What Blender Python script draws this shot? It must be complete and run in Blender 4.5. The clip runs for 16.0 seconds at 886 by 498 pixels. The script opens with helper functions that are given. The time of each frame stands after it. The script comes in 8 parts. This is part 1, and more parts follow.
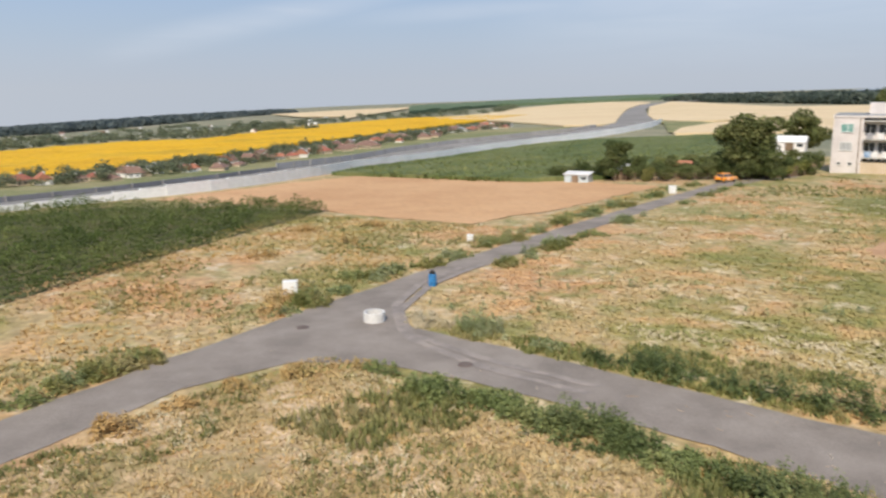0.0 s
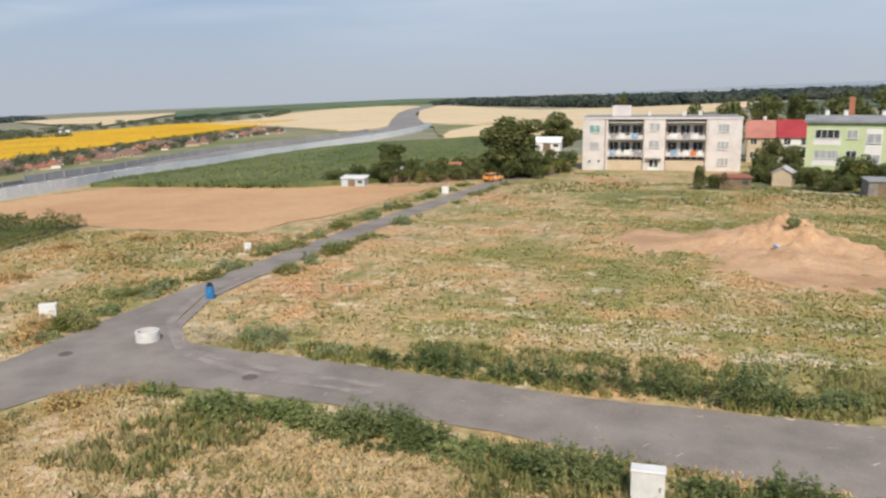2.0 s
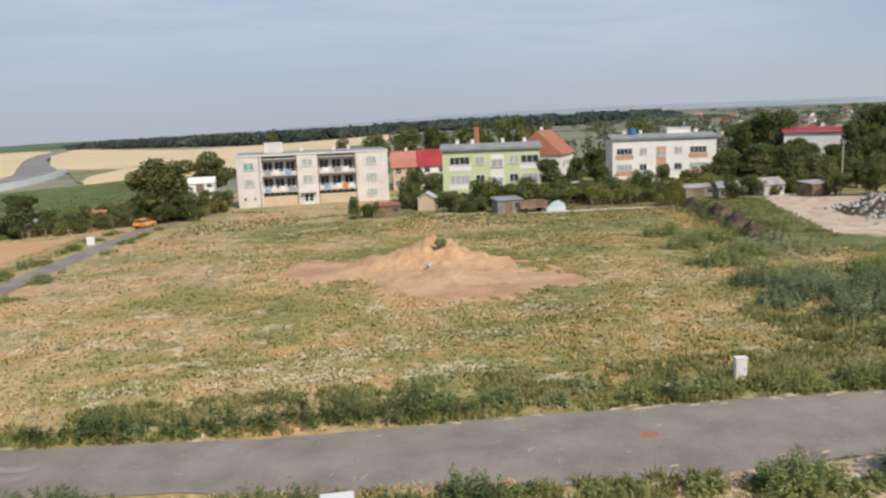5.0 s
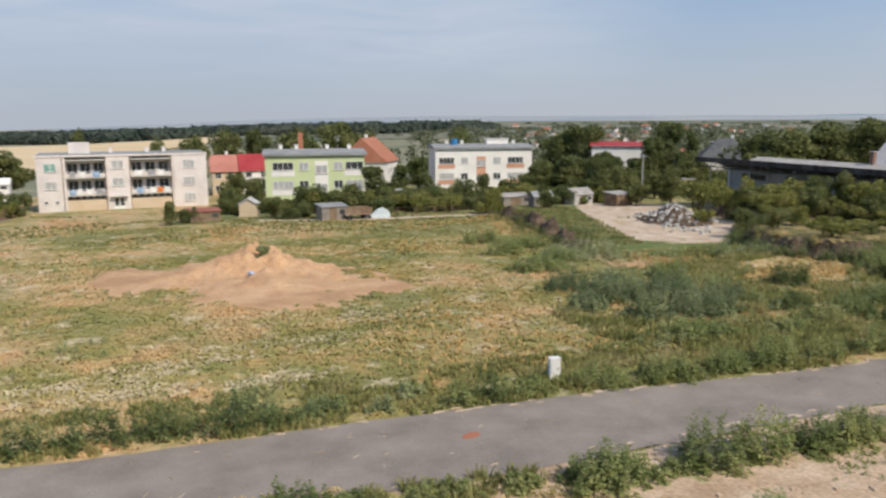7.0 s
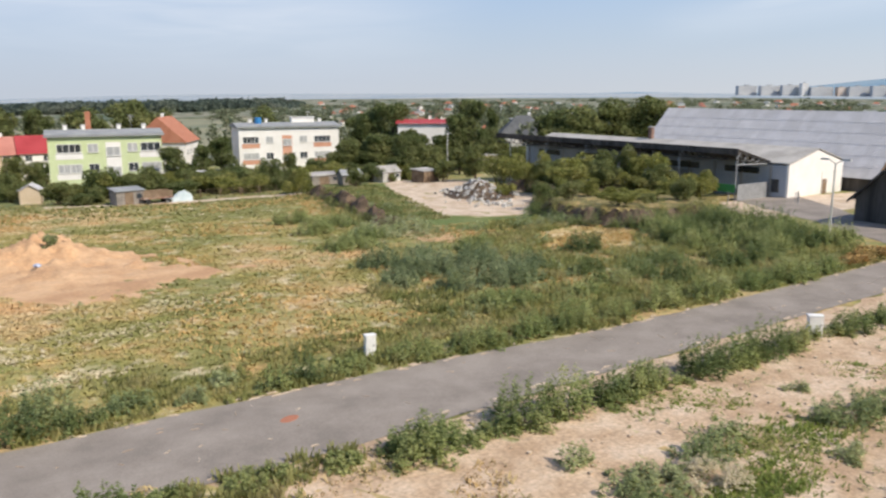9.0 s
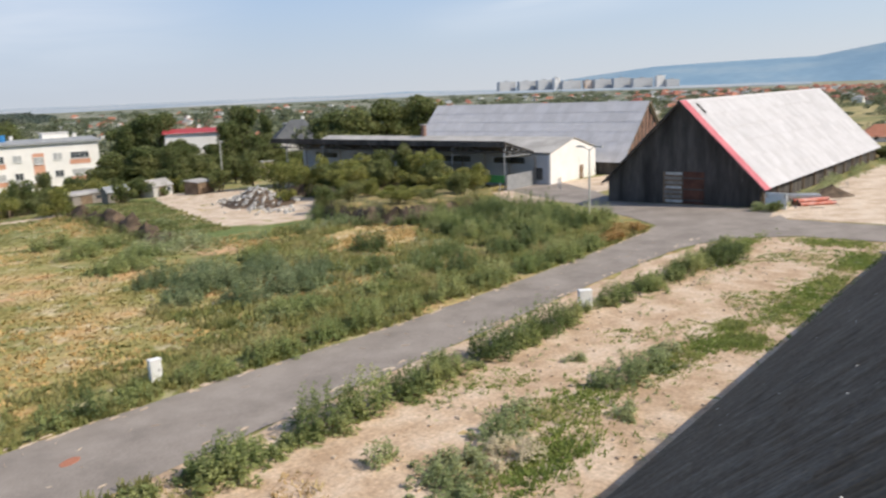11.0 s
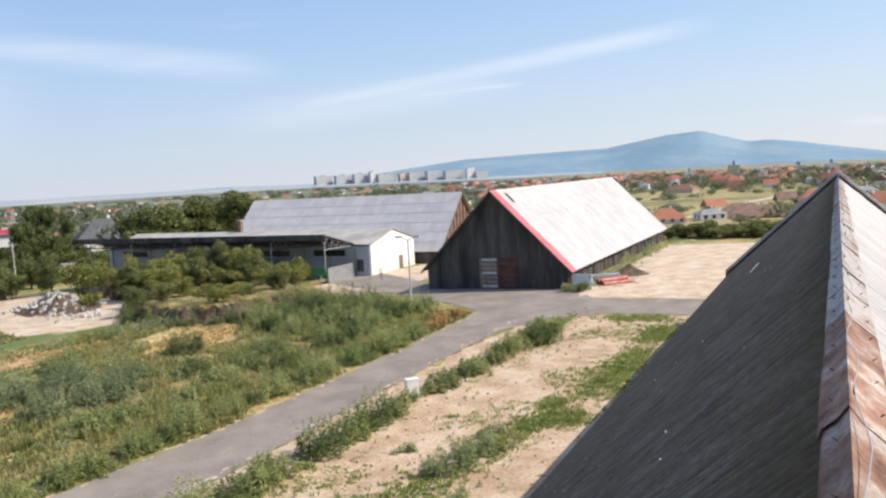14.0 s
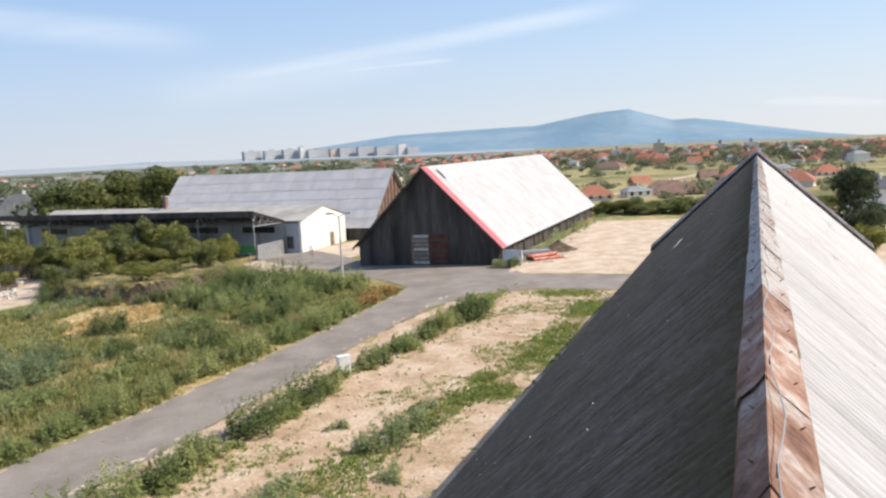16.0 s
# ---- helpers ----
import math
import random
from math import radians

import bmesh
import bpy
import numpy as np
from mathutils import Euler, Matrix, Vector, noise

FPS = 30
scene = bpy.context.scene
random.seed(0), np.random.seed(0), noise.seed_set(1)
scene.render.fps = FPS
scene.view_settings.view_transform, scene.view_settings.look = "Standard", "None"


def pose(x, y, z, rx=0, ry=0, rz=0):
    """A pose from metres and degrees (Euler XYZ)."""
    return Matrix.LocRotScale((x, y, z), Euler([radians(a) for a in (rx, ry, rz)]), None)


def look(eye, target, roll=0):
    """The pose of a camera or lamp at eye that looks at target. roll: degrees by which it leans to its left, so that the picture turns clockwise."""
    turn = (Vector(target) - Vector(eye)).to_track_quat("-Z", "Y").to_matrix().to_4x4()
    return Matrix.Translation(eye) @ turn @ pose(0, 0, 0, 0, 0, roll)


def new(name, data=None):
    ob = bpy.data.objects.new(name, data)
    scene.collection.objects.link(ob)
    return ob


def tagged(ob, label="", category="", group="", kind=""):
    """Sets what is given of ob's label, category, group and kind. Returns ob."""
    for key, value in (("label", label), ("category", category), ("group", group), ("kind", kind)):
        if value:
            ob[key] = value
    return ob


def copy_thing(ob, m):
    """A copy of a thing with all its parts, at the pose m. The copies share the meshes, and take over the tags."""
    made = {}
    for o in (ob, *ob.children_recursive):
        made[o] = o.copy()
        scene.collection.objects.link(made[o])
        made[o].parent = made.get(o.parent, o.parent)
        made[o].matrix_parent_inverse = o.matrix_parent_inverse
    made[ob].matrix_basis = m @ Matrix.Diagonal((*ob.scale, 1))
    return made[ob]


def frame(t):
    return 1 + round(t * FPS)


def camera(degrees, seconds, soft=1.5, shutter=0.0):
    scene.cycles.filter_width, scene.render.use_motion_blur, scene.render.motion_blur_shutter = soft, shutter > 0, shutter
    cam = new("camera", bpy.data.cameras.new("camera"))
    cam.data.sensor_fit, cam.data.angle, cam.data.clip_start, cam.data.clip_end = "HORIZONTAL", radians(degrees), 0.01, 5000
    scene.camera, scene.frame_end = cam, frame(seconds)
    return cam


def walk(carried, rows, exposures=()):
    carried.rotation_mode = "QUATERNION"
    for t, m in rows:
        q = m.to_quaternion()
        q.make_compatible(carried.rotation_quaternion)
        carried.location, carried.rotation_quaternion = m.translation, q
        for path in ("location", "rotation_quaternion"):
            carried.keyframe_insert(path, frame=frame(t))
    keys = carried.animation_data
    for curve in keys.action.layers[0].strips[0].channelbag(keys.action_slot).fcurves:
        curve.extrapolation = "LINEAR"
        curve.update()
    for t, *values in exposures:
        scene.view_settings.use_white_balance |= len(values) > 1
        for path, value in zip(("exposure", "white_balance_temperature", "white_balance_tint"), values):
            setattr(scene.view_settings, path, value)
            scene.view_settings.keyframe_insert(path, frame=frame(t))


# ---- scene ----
import itertools

EYE = (0.0, 0.0, 12.0)
cam = camera(58.17, 16.0, soft=2.4, shutter=0.4)
PATH = [
    (0.0, 78.09, 0.90, 31.80),
    (0.5, 77.32, 0.58, 27.15),
    (1.0, 78.01, 0.12, 23.88),
    (1.5, 77.86, -0.19, 19.17),
    (2.0, 78.18, 0.75, 15.80),
    (2.5, 78.46, 1.24, 12.49),
    (3.0, 79.06, 0.42, 6.09),
    (3.5, 78.68, 1.14, 0.48),
    (4.0, 79.30, 1.14, -3.56),
    (4.2, 79.56, 1.61, -4.72),
    (6.3, 80.93, 0.21, -15.44),
    (6.5, 80.93, 0.03, -16.80),
    (7.0, 80.40, 0.17, -21.09),
    (7.5, 79.67, -0.37, -24.42),
    (8.0, 79.48, 0.19, -28.41),
    (8.5, 79.11, 0.21, -31.31),
    (8.7, 79.00, 0.17, -32.68),
    (10.8, 78.50, 1.68, -48.93),
    (11.0, 78.68, 2.25, -50.82),
    (11.5, 80.04, 1.92, -55.49),
    (12.0, 82.70, 1.59, -59.07),
    (12.5, 84.66, 1.20, -61.99),
    (13.0, 84.78, 1.78, -62.97),
    (13.5, 84.74, 3.14, -63.48),
    (14.0, 84.65, 3.20, -63.81),
    (14.5, 84.05, 3.43, -66.16),
    (15.0, 83.49, 2.64, -69.42),
    (15.5, 82.85, 2.81, -70.40),
    (16.0, 82.70, 2.83, -68.72),
]
walk(cam, [(t, pose(*EYE, rx, ry, rz)) for t, rx, ry, rz in PATH],
     exposures=[(0.0, -0.05), (3.0, -0.18), (6.3, -0.22), (7.0, -0.22), (7.4, -0.04), (8.5, 0.08), (11.0, 0.08), (12.5, 0.2), (16.0, 0.27)])

# ---- light ----
SUN_AZ, SUN_EL = 160.0, 45.0      # compass from +Y towards +X
world = bpy.data.worlds.new("sky")
scene.world = world
world.use_nodes = True
wn, wl = world.node_tree.nodes, world.node_tree.links
wn.clear()
sky_tex = wn.new("ShaderNodeTexSky")
sky_tex.sky_type, sky_tex.sun_disc = "NISHITA", False
sky_tex.sun_elevation, sky_tex.sun_rotation = radians(SUN_EL), radians(SUN_AZ)
sky_tex.air_density, sky_tex.dust_density, sky_tex.ozone_density = 1.0, 2.2, 1.5
w_coord, w_map, w_sep = wn.new("ShaderNodeTexCoord"), wn.new("ShaderNodeMapping"), wn.new("ShaderNodeSeparateXYZ")
w_map.inputs["Scale"].default_value = (1.1, 1.1, 8.5)
w_map.inputs["Rotation"].default_value = (radians(7), radians(-9), radians(20))
w_noise, w_ramp, w_mix, w_bg, w_out = (wn.new("ShaderNode" + n) for n in ("TexNoise", "ValToRGB", "MixRGB", "Background", "OutputWorld"))
w_noise.inputs["Scale"].default_value, w_noise.inputs["Detail"].default_value, w_noise.inputs["Roughness"].default_value = 2.1, 7.0, 0.55
w_noise.inputs["Distortion"].default_value = 0.5
w_ramp.color_ramp.elements[0].position, w_ramp.color_ramp.elements[1].position = 0.64, 1.0
w_ramp.color_ramp.elements[0].color, w_ramp.color_ramp.elements[1].color = (0.0, 0.0, 0.0, 1), (0.85, 0.85, 0.85, 1)
w_mix.inputs[2].default_value = (7.6, 7.8, 8.2, 1)
# pale haze low down that thins out into blue
w_grad, w_share, w_haze = wn.new("ShaderNodeValToRGB"), wn.new("ShaderNodeMapRange"), wn.new("ShaderNodeMixRGB")
ge = w_grad.color_ramp.elements
for q, c in ((0.06, (0.51, 0.595, 0.71, 1)), (0.14, (0.40, 0.54, 0.75, 1)), (0.30, (0.27, 0.45, 0.78, 1))):
    ge.new(q).color = c
ge[0].color, ge[-1].color = (0.62, 0.65, 0.70, 1), (0.18, 0.34, 0.70, 1)
w_scale = wn.new("ShaderNodeMixRGB")
w_scale.blend_type, w_scale.inputs[0].default_value, w_scale.inputs[2].default_value = "MULTIPLY", 1.0, (10.0, 10.0, 10.0, 1)
w_share.inputs[1].default_value, w_share.inputs[2].default_value, w_share.inputs[3].default_value, w_share.inputs[4].default_value = 0.1, 0.6, 0.85, 0.3
wl.new(w_coord.outputs["Generated"], w_sep.inputs[0])
wl.new(w_sep.outputs["Z"], w_grad.inputs[0])
wl.new(w_sep.outputs["Z"], w_share.inputs[0])
wl.new(w_grad.outputs[0], w_scale.inputs[1])
# the sky pales towards the sun's side
w_dot, w_side, w_tint, w_mul = (wn.new("ShaderNode" + n) for n in ("VectorMath", "MapRange", "MixRGB", "MixRGB"))
w_dot.operation = "DOT_PRODUCT"
w_dot.inputs[1].default_value = (math.sin(radians(SUN_AZ)), math.cos(radians(SUN_AZ)), 0.0)
w_side.inputs[1].default_value, w_side.inputs[2].default_value = -0.9, 0.45
w_tint.inputs[1].default_value, w_tint.inputs[2].default_value = (0.93, 0.975, 1.04, 1), (1.22, 1.20, 1.15, 1)
w_mul.blend_type, w_mul.inputs[0].default_value = "MULTIPLY", 1.0
wl.new(w_coord.outputs["Generated"], w_dot.inputs[0])
wl.new(w_dot.outputs["Value"], w_side.inputs[0])
wl.new(w_side.outputs[0], w_tint.inputs[0])
wl.new(w_share.outputs[0], w_haze.inputs[0])
wl.new(sky_tex.outputs[0], w_haze.inputs[1])
wl.new(w_scale.outputs[0], w_haze.inputs[2])
wl.new(w_coord.outputs["Generated"], w_map.inputs["Vector"])
wl.new(w_map.outputs[0], w_noise.inputs["Vector"])
wl.new(w_noise.outputs["Fac"], w_ramp.inputs[0])
# thin cirrus streaks: from one bearing and height to another, half width and length of the fade in degrees, density
def sky_way(az, el):
    a, e = radians(az), radians(el)
    return Vector((math.sin(a) * math.cos(e), math.cos(a) * math.cos(e), math.sin(e)))


def cirrus(a, b, half, soft, density):
    d1, d2 = sky_way(*a), sky_way(*b)
    off, mid, r_off, r_mid, m1, m2 = (wn.new("ShaderNode" + n) for n in ("VectorMath", "VectorMath", "MapRange", "MapRange", "Math", "Math"))
    off.operation = mid.operation = "DOT_PRODUCT"
    off.inputs[1].default_value, mid.inputs[1].default_value = d1.cross(d2).normalized(), (d1 + d2).normalized()
    ab = wn.new("ShaderNodeMath")
    ab.operation = "ABSOLUTE"
    wl.new(w_coord.outputs["Generated"], off.inputs[0])
    wl.new(w_coord.outputs["Generated"], mid.inputs[0])
    wl.new(off.outputs["Value"], ab.inputs[0])
    r_off.interpolation_type = r_mid.interpolation_type = "SMOOTHSTEP"
    r_off.inputs[1].default_value, r_off.inputs[2].default_value, r_off.inputs[3].default_value, r_off.inputs[4].default_value = 0.0, math.sin(radians(half)), 1.0, 0.0
    span = d1.angle(d2) / 2
    r_mid.inputs[1].default_value, r_mid.inputs[2].default_value = math.cos(span + radians(soft)), math.cos(max(0.01, span - radians(soft)))
    wl.new(ab.outputs[0], r_off.inputs[0])
    wl.new(mid.outputs["Value"], r_mid.inputs[0])
    m1.operation = m2.operation = "MULTIPLY"
    wl.new(r_off.outputs[0], m1.inputs[0])
    wl.new(r_mid.outputs[0], m1.inputs[1])
    wl.new(m1.outputs[0], m2.inputs[0])
    m2.inputs[1].default_value = density
    return m2.outputs[0]


w_wisp, w_thin = wn.new("ShaderNodeTexNoise"), wn.new("ShaderNodeMapRange")
w_wisp.inputs["Scale"].default_value, w_wisp.inputs["Detail"].default_value, w_wisp.inputs["Distortion"].default_value = 5.0, 6.0, 0.8
w_thin.inputs[1].default_value, w_thin.inputs[2].default_value, w_thin.inputs[3].default_value, w_thin.inputs[4].default_value = 0.25, 0.75, 0.45, 1.0
wl.new(w_map.outputs[0], w_wisp.inputs["Vector"])
wl.new(w_wisp.outputs["Fac"], w_thin.inputs[0])
streaks = None
for c_args in (((53.5, 5.1), (80, 8.7), 0.95, 4.0, 0.42), ((52, 4.6), (66, 6.3), 2.0, 5.0, 0.28), ((34, 9.4), (50, 8.0), 1.5, 4.0, 0.45), ((62, 5.6), (69, 6.0), 0.3, 1.5, 0.4),
               ((-52, 2.6), (-35, 6.2), 1.4, 4.0, 0.45), ((-22, 7.0), (30, 7.0), 9.0, 10.0, 0.72), ((-35, 4.5), (10, 5.2), 1.0, 6.0, 0.35)):
    c_out = cirrus(*c_args)
    if streaks is None:
        streaks = c_out
    else:
        c_add = wn.new("ShaderNodeMath")
        c_add.operation = "MAXIMUM"
        wl.new(streaks, c_add.inputs[0])
        wl.new(c_out, c_add.inputs[1])
        streaks = c_add.outputs[0]
w_veil, w_sum = wn.new("ShaderNodeMath"), wn.new("ShaderNodeMath")
w_veil.operation, w_sum.operation, w_sum.use_clamp = "MULTIPLY", "ADD", True
wl.new(streaks, w_veil.inputs[0])
wl.new(w_thin.outputs[0], w_veil.inputs[1])
wl.new(w_veil.outputs[0], w_sum.inputs[0])
wl.new(w_ramp.outputs[0], w_sum.inputs[1])
wl.new(w_sum.outputs[0], w_mix.inputs[0])
wl.new(w_haze.outputs[0], w_mix.inputs[1])
wl.new(w_mix.outputs[0], w_mul.inputs[1])
wl.new(w_tint.outputs[0], w_mul.inputs[2])
wl.new(w_mul.outputs[0], w_bg.inputs[0])
w_bg.inputs[1].default_value = 0.10
wl.new(w_bg.outputs[0], w_out.inputs[0])
sun = new("sun", bpy.data.lights.new("sun", "SUN"))
sun.data.energy, sun.data.angle, sun.data.color = 4.2, radians(0.6), (1.0, 0.90, 0.765)
s_az, s_el = radians(SUN_AZ), radians(SUN_EL)
sun.matrix_world = look((math.sin(s_az) * math.cos(s_el) * 100, math.cos(s_az) * math.cos(s_el) * 100, math.sin(s_el) * 100), (0, 0, 0))


# ---- materials ----
def mat(name, cols, scale=1.0, rough=0.85, bump=0.3, fine=8.0, metal=0.0, spec=0.3, stretch=(1, 1, 1), vary=0.25, dist=0.05, contrast=0.13, rand=0.0, each=0.0):
    """Noise between the given colours, with a finer grain over it that also raises a bump."""
    m = bpy.data.materials.new(name)
    m.use_nodes = True
    nt = m.node_tree
    bsdf = nt.nodes["Principled BSDF"]
    geo, mp = nt.nodes.new("ShaderNodeNewGeometry"), nt.nodes.new("ShaderNodeMapping")
    mp.inputs["Scale"].default_value = stretch
    nt.links.new(geo.outputs["Position"], mp.inputs["Vector"])
    n1, n2 = nt.nodes.new("ShaderNodeTexNoise"), nt.nodes.new("ShaderNodeTexNoise")
    for n, s in ((n1, scale), (n2, scale * fine)):
        n.inputs["Scale"].default_value, n.inputs["Detail"].default_value, n.inputs["Roughness"].default_value = s, 5.0, 0.6
        nt.links.new(mp.outputs[0], n.inputs["Vector"])
    ramp = nt.nodes.new("ShaderNodeValToRGB")
    el = ramp.color_ramp.elements
    k = len(cols)
    while len(el) < k:
        el.new(0.5)
    for i, c in enumerate(cols):
        el[i].position = 0.5 if k == 1 else 0.5 - contrast + 2 * contrast * i / (k - 1)
        el[i].color = (*c, 1)
    nt.links.new(n1.outputs["Fac"], ramp.inputs[0])
    hsv = nt.nodes.new("ShaderNodeHueSaturation")
    rng = nt.nodes.new("ShaderNodeMapRange")
    rng.inputs[1].default_value, rng.inputs[2].default_value = 0.25, 0.75
    rng.inputs[3].default_value, rng.inputs[4].default_value = 1 - vary, 1 + vary
    nt.links.new(n2.outputs["Fac"], rng.inputs[0])
    value = rng.outputs[0]
    if rand:
        island = nt.nodes.new("ShaderNodeNewGeometry")
        r2 = nt.nodes.new("ShaderNodeMapRange")
        r2.inputs[3].default_value, r2.inputs[4].default_value = 1 - rand, 1 + rand
        mul = nt.nodes.new("ShaderNodeMath")
        mul.operation = "MULTIPLY"
        nt.links.new(island.outputs["Random Per Island"], r2.inputs[0])
        nt.links.new(r2.outputs[0], mul.inputs[0])
        nt.links.new(value, mul.inputs[1])
        value = mul.outputs[0]
    if each:
        info = nt.nodes.new("ShaderNodeObjectInfo")
        r3 = nt.nodes.new("ShaderNodeMapRange")
        r3.inputs[3].default_value, r3.inputs[4].default_value = 1 - each, 1 + each
        mul3 = nt.nodes.new("ShaderNodeMath")
        mul3.operation = "MULTIPLY"
        nt.links.new(info.outputs["Random"], r3.inputs[0])
        nt.links.new(r3.outputs[0], mul3.inputs[0])
        nt.links.new(value, mul3.inputs[1])
        value = mul3.outputs[0]
    nt.links.new(value, hsv.inputs["Value"])
    nt.links.new(ramp.outputs[0], hsv.inputs["Color"])
    nt.links.new(hsv.outputs[0], bsdf.inputs["Base Color"])
    if bump:
        b = nt.nodes.new("ShaderNodeBump")
        b.inputs["Strength"].default_value, b.inputs["Distance"].default_value = bump, dist
        nt.links.new(n2.outputs["Fac"], b.inputs["Height"])
        nt.links.new(b.outputs[0], bsdf.inputs["Normal"])
    bsdf.inputs["Roughness"].default_value, bsdf.inputs["Metallic"].default_value = rough, metal
    bsdf.inputs["Specular IOR Level"].default_value = spec
    return m


def leafy(name, cols, scale=0.4, rand=0.45):
    """Foliage: light passes through a little."""
    m = mat(name, cols, scale=scale, rough=0.7, bump=0, fine=4.0, spec=0.2, vary=0.2, rand=rand)
    nt = m.node_tree
    bsdf, out = nt.nodes["Principled BSDF"], nt.nodes["Material Output"]
    tr, mx = nt.nodes.new("ShaderNodeBsdfTranslucent"), nt.nodes.new("ShaderNodeMixShader")
    mx.inputs[0].default_value = 0.5
    src = bsdf.inputs["Base Color"].links[0].from_socket
    nt.links.new(src, tr.inputs["Color"])
    nt.links.new(bsdf.outputs[0], mx.inputs[1])
    nt.links.new(tr.outputs[0], mx.inputs[2])
    nt.links.new(mx.outputs[0], out.inputs["Surface"])
    return m


M_MEADOW = mat("meadow_soil", [(0.215, 0.21, 0.075), (0.31, 0.268, 0.10), (0.41, 0.318, 0.155), (0.48, 0.36, 0.195), (0.50, 0.315, 0.165)], 0.055, 0.95, 0.9, 34.0, vary=0.42, contrast=0.13)
# the meadow turns from bleached straw near the lane to greener growth towards the thicket
m_nt = M_MEADOW.node_tree
m_ramp = next(n for n in m_nt.nodes if n.type == "VALTORGB")
m_src = m_ramp.inputs[0].links[0].from_socket
m_geo, m_sep, m_rng, m_sub = (m_nt.nodes.new("ShaderNode" + n) for n in ("NewGeometry", "SeparateXYZ", "MapRange", "Math"))
m_rng.inputs[1].default_value, m_rng.inputs[2].default_value, m_rng.inputs[3].default_value, m_rng.inputs[4].default_value = -25.0, 40.0, -0.05, 0.13
m_sub.operation = "SUBTRACT"
m_nt.links.new(m_geo.outputs["Position"], m_sep.inputs[0])
m_nt.links.new(m_sep.outputs["X"], m_rng.inputs[0])
m_nt.links.new(m_src, m_sub.inputs[0])
m_nt.links.new(m_rng.outputs[0], m_sub.inputs[1])
m_nt.links.new(m_sub.outputs[0], m_ramp.inputs[0])
# patches a stride or two across: greener growth, and bleached mats
m_hsv = next(n for n in m_nt.nodes if n.type == "HUE_SAT")
m_prev = m_ramp.outputs[0]
for m_scale, m_lo, m_hi, m_col in ((0.3, 0.50, 0.62, (0.225, 0.235, 0.08, 1)), (0.55, 0.55, 0.66, (0.64, 0.55, 0.40, 1)), (0.22, 0.53, 0.66, (0.52, 0.33, 0.155, 1))):
    m_n, m_r, m_x = (m_nt.nodes.new("ShaderNode" + n) for n in ("TexNoise", "MapRange", "MixRGB"))
    m_n.inputs["Scale"].default_value, m_n.inputs["Detail"].default_value, m_n.inputs["Roughness"].default_value = m_scale, 6.0, 0.65
    m_r.inputs[1].default_value, m_r.inputs[2].default_value, m_r.inputs[4].default_value = m_lo, m_hi, 0.75
    m_x.inputs[2].default_value = m_col
    m_nt.links.new(m_geo.outputs["Position"], m_n.inputs["Vector"])
    m_nt.links.new(m_n.outputs["Fac"], m_r.inputs[0])
    m_nt.links.new(m_r.outputs[0], m_x.inputs[0])
    m_nt.links.new(m_prev, m_x.inputs[1])
    m_prev = m_x.outputs[0]
m_nt.links.new(m_prev, m_hsv.inputs["Color"])
M_BLADE = M_MEADOW.copy()
M_BLADE.name = "meadow_blade"
b_rng = next(n for n in M_BLADE.node_tree.nodes if n.type == "MAP_RANGE" and n.outputs[0].links and n.outputs[0].links[0].to_node.type == "HUE_SAT")
b_rng.inputs[3].default_value, b_rng.inputs[4].default_value = 0.92, 1.3
# grass beyond the yard, greyed with haze in its colour
M_FAR = mat("hazy_far_grassland", [(0.17, 0.185, 0.12), (0.25, 0.245, 0.16), (0.34, 0.30, 0.20)], 0.012, 0.95, 0.2, 12.0, vary=0.25)
M_STRAW = mat("dry_straw", [(0.37, 0.285, 0.135), (0.48, 0.375, 0.20), (0.40, 0.27, 0.12)], 0.25, 0.9, 0, 6.0, rand=0.22)
M_GRASS = leafy("grass_green", [(0.215, 0.235, 0.085), (0.30, 0.30, 0.115), (0.43, 0.38, 0.185)], 0.3, 0.25)
M_ASPHALT = mat("old_asphalt", [(0.222, 0.193, 0.167), (0.268, 0.233, 0.202), (0.31, 0.271, 0.235)], 0.35, 0.9, 0.25, 40.0, vary=0.18)
M_SAND = mat("sandy_gravel", [(0.470, 0.355, 0.253), (0.570, 0.453, 0.336), (0.630, 0.525, 0.413)], 0.5, 0.95, 0.6, 12.0, vary=0.3)
M_DIRT = mat("bare_earth", [(0.46, 0.275, 0.152), (0.54, 0.34, 0.192), (0.60, 0.395, 0.235)], 0.35, 0.95, 0.9, 12.0, vary=0.2)
M_SOIL = mat("dark_soil", [(0.06, 0.045, 0.03), (0.13, 0.09, 0.06), (0.2, 0.15, 0.1)], 0.5, 0.95, 0.8, 10.0, vary=0.35)
M_PLOUGH = mat("ploughed_earth", [(0.53, 0.31, 0.158), (0.59, 0.36, 0.188), (0.62, 0.39, 0.21)], 0.05, 0.95, 0.5, 30.0, vary=0.12)
M_SUNFLOWER = mat("sunflower_bloom", [(0.62, 0.34, 0.008), (0.72, 0.42, 0.012), (0.55, 0.33, 0.02)], 0.02, 0.9, 0.5, 30.0, vary=0.22)
M_WHEAT = mat("ripe_wheat", [(0.62, 0.48, 0.28), (0.70, 0.56, 0.35), (0.66, 0.51, 0.31)], 0.008, 0.95, 0.2, 20.0, vary=0.08)
M_CROP = mat("green_crop", [(0.08, 0.11, 0.033), (0.115, 0.145, 0.048), (0.165, 0.18, 0.07)], 0.03, 0.9, 0.6, 20.0, vary=0.3, stretch=(3.0, 0.4, 1))
M_WALLP = mat("barrier_panel", [(0.74, 0.76, 0.76), (0.80, 0.82, 0.82), (0.84, 0.85, 0.85)], 0.12, 0.95, 0.1, 10.0, vary=0.1, spec=0.05)
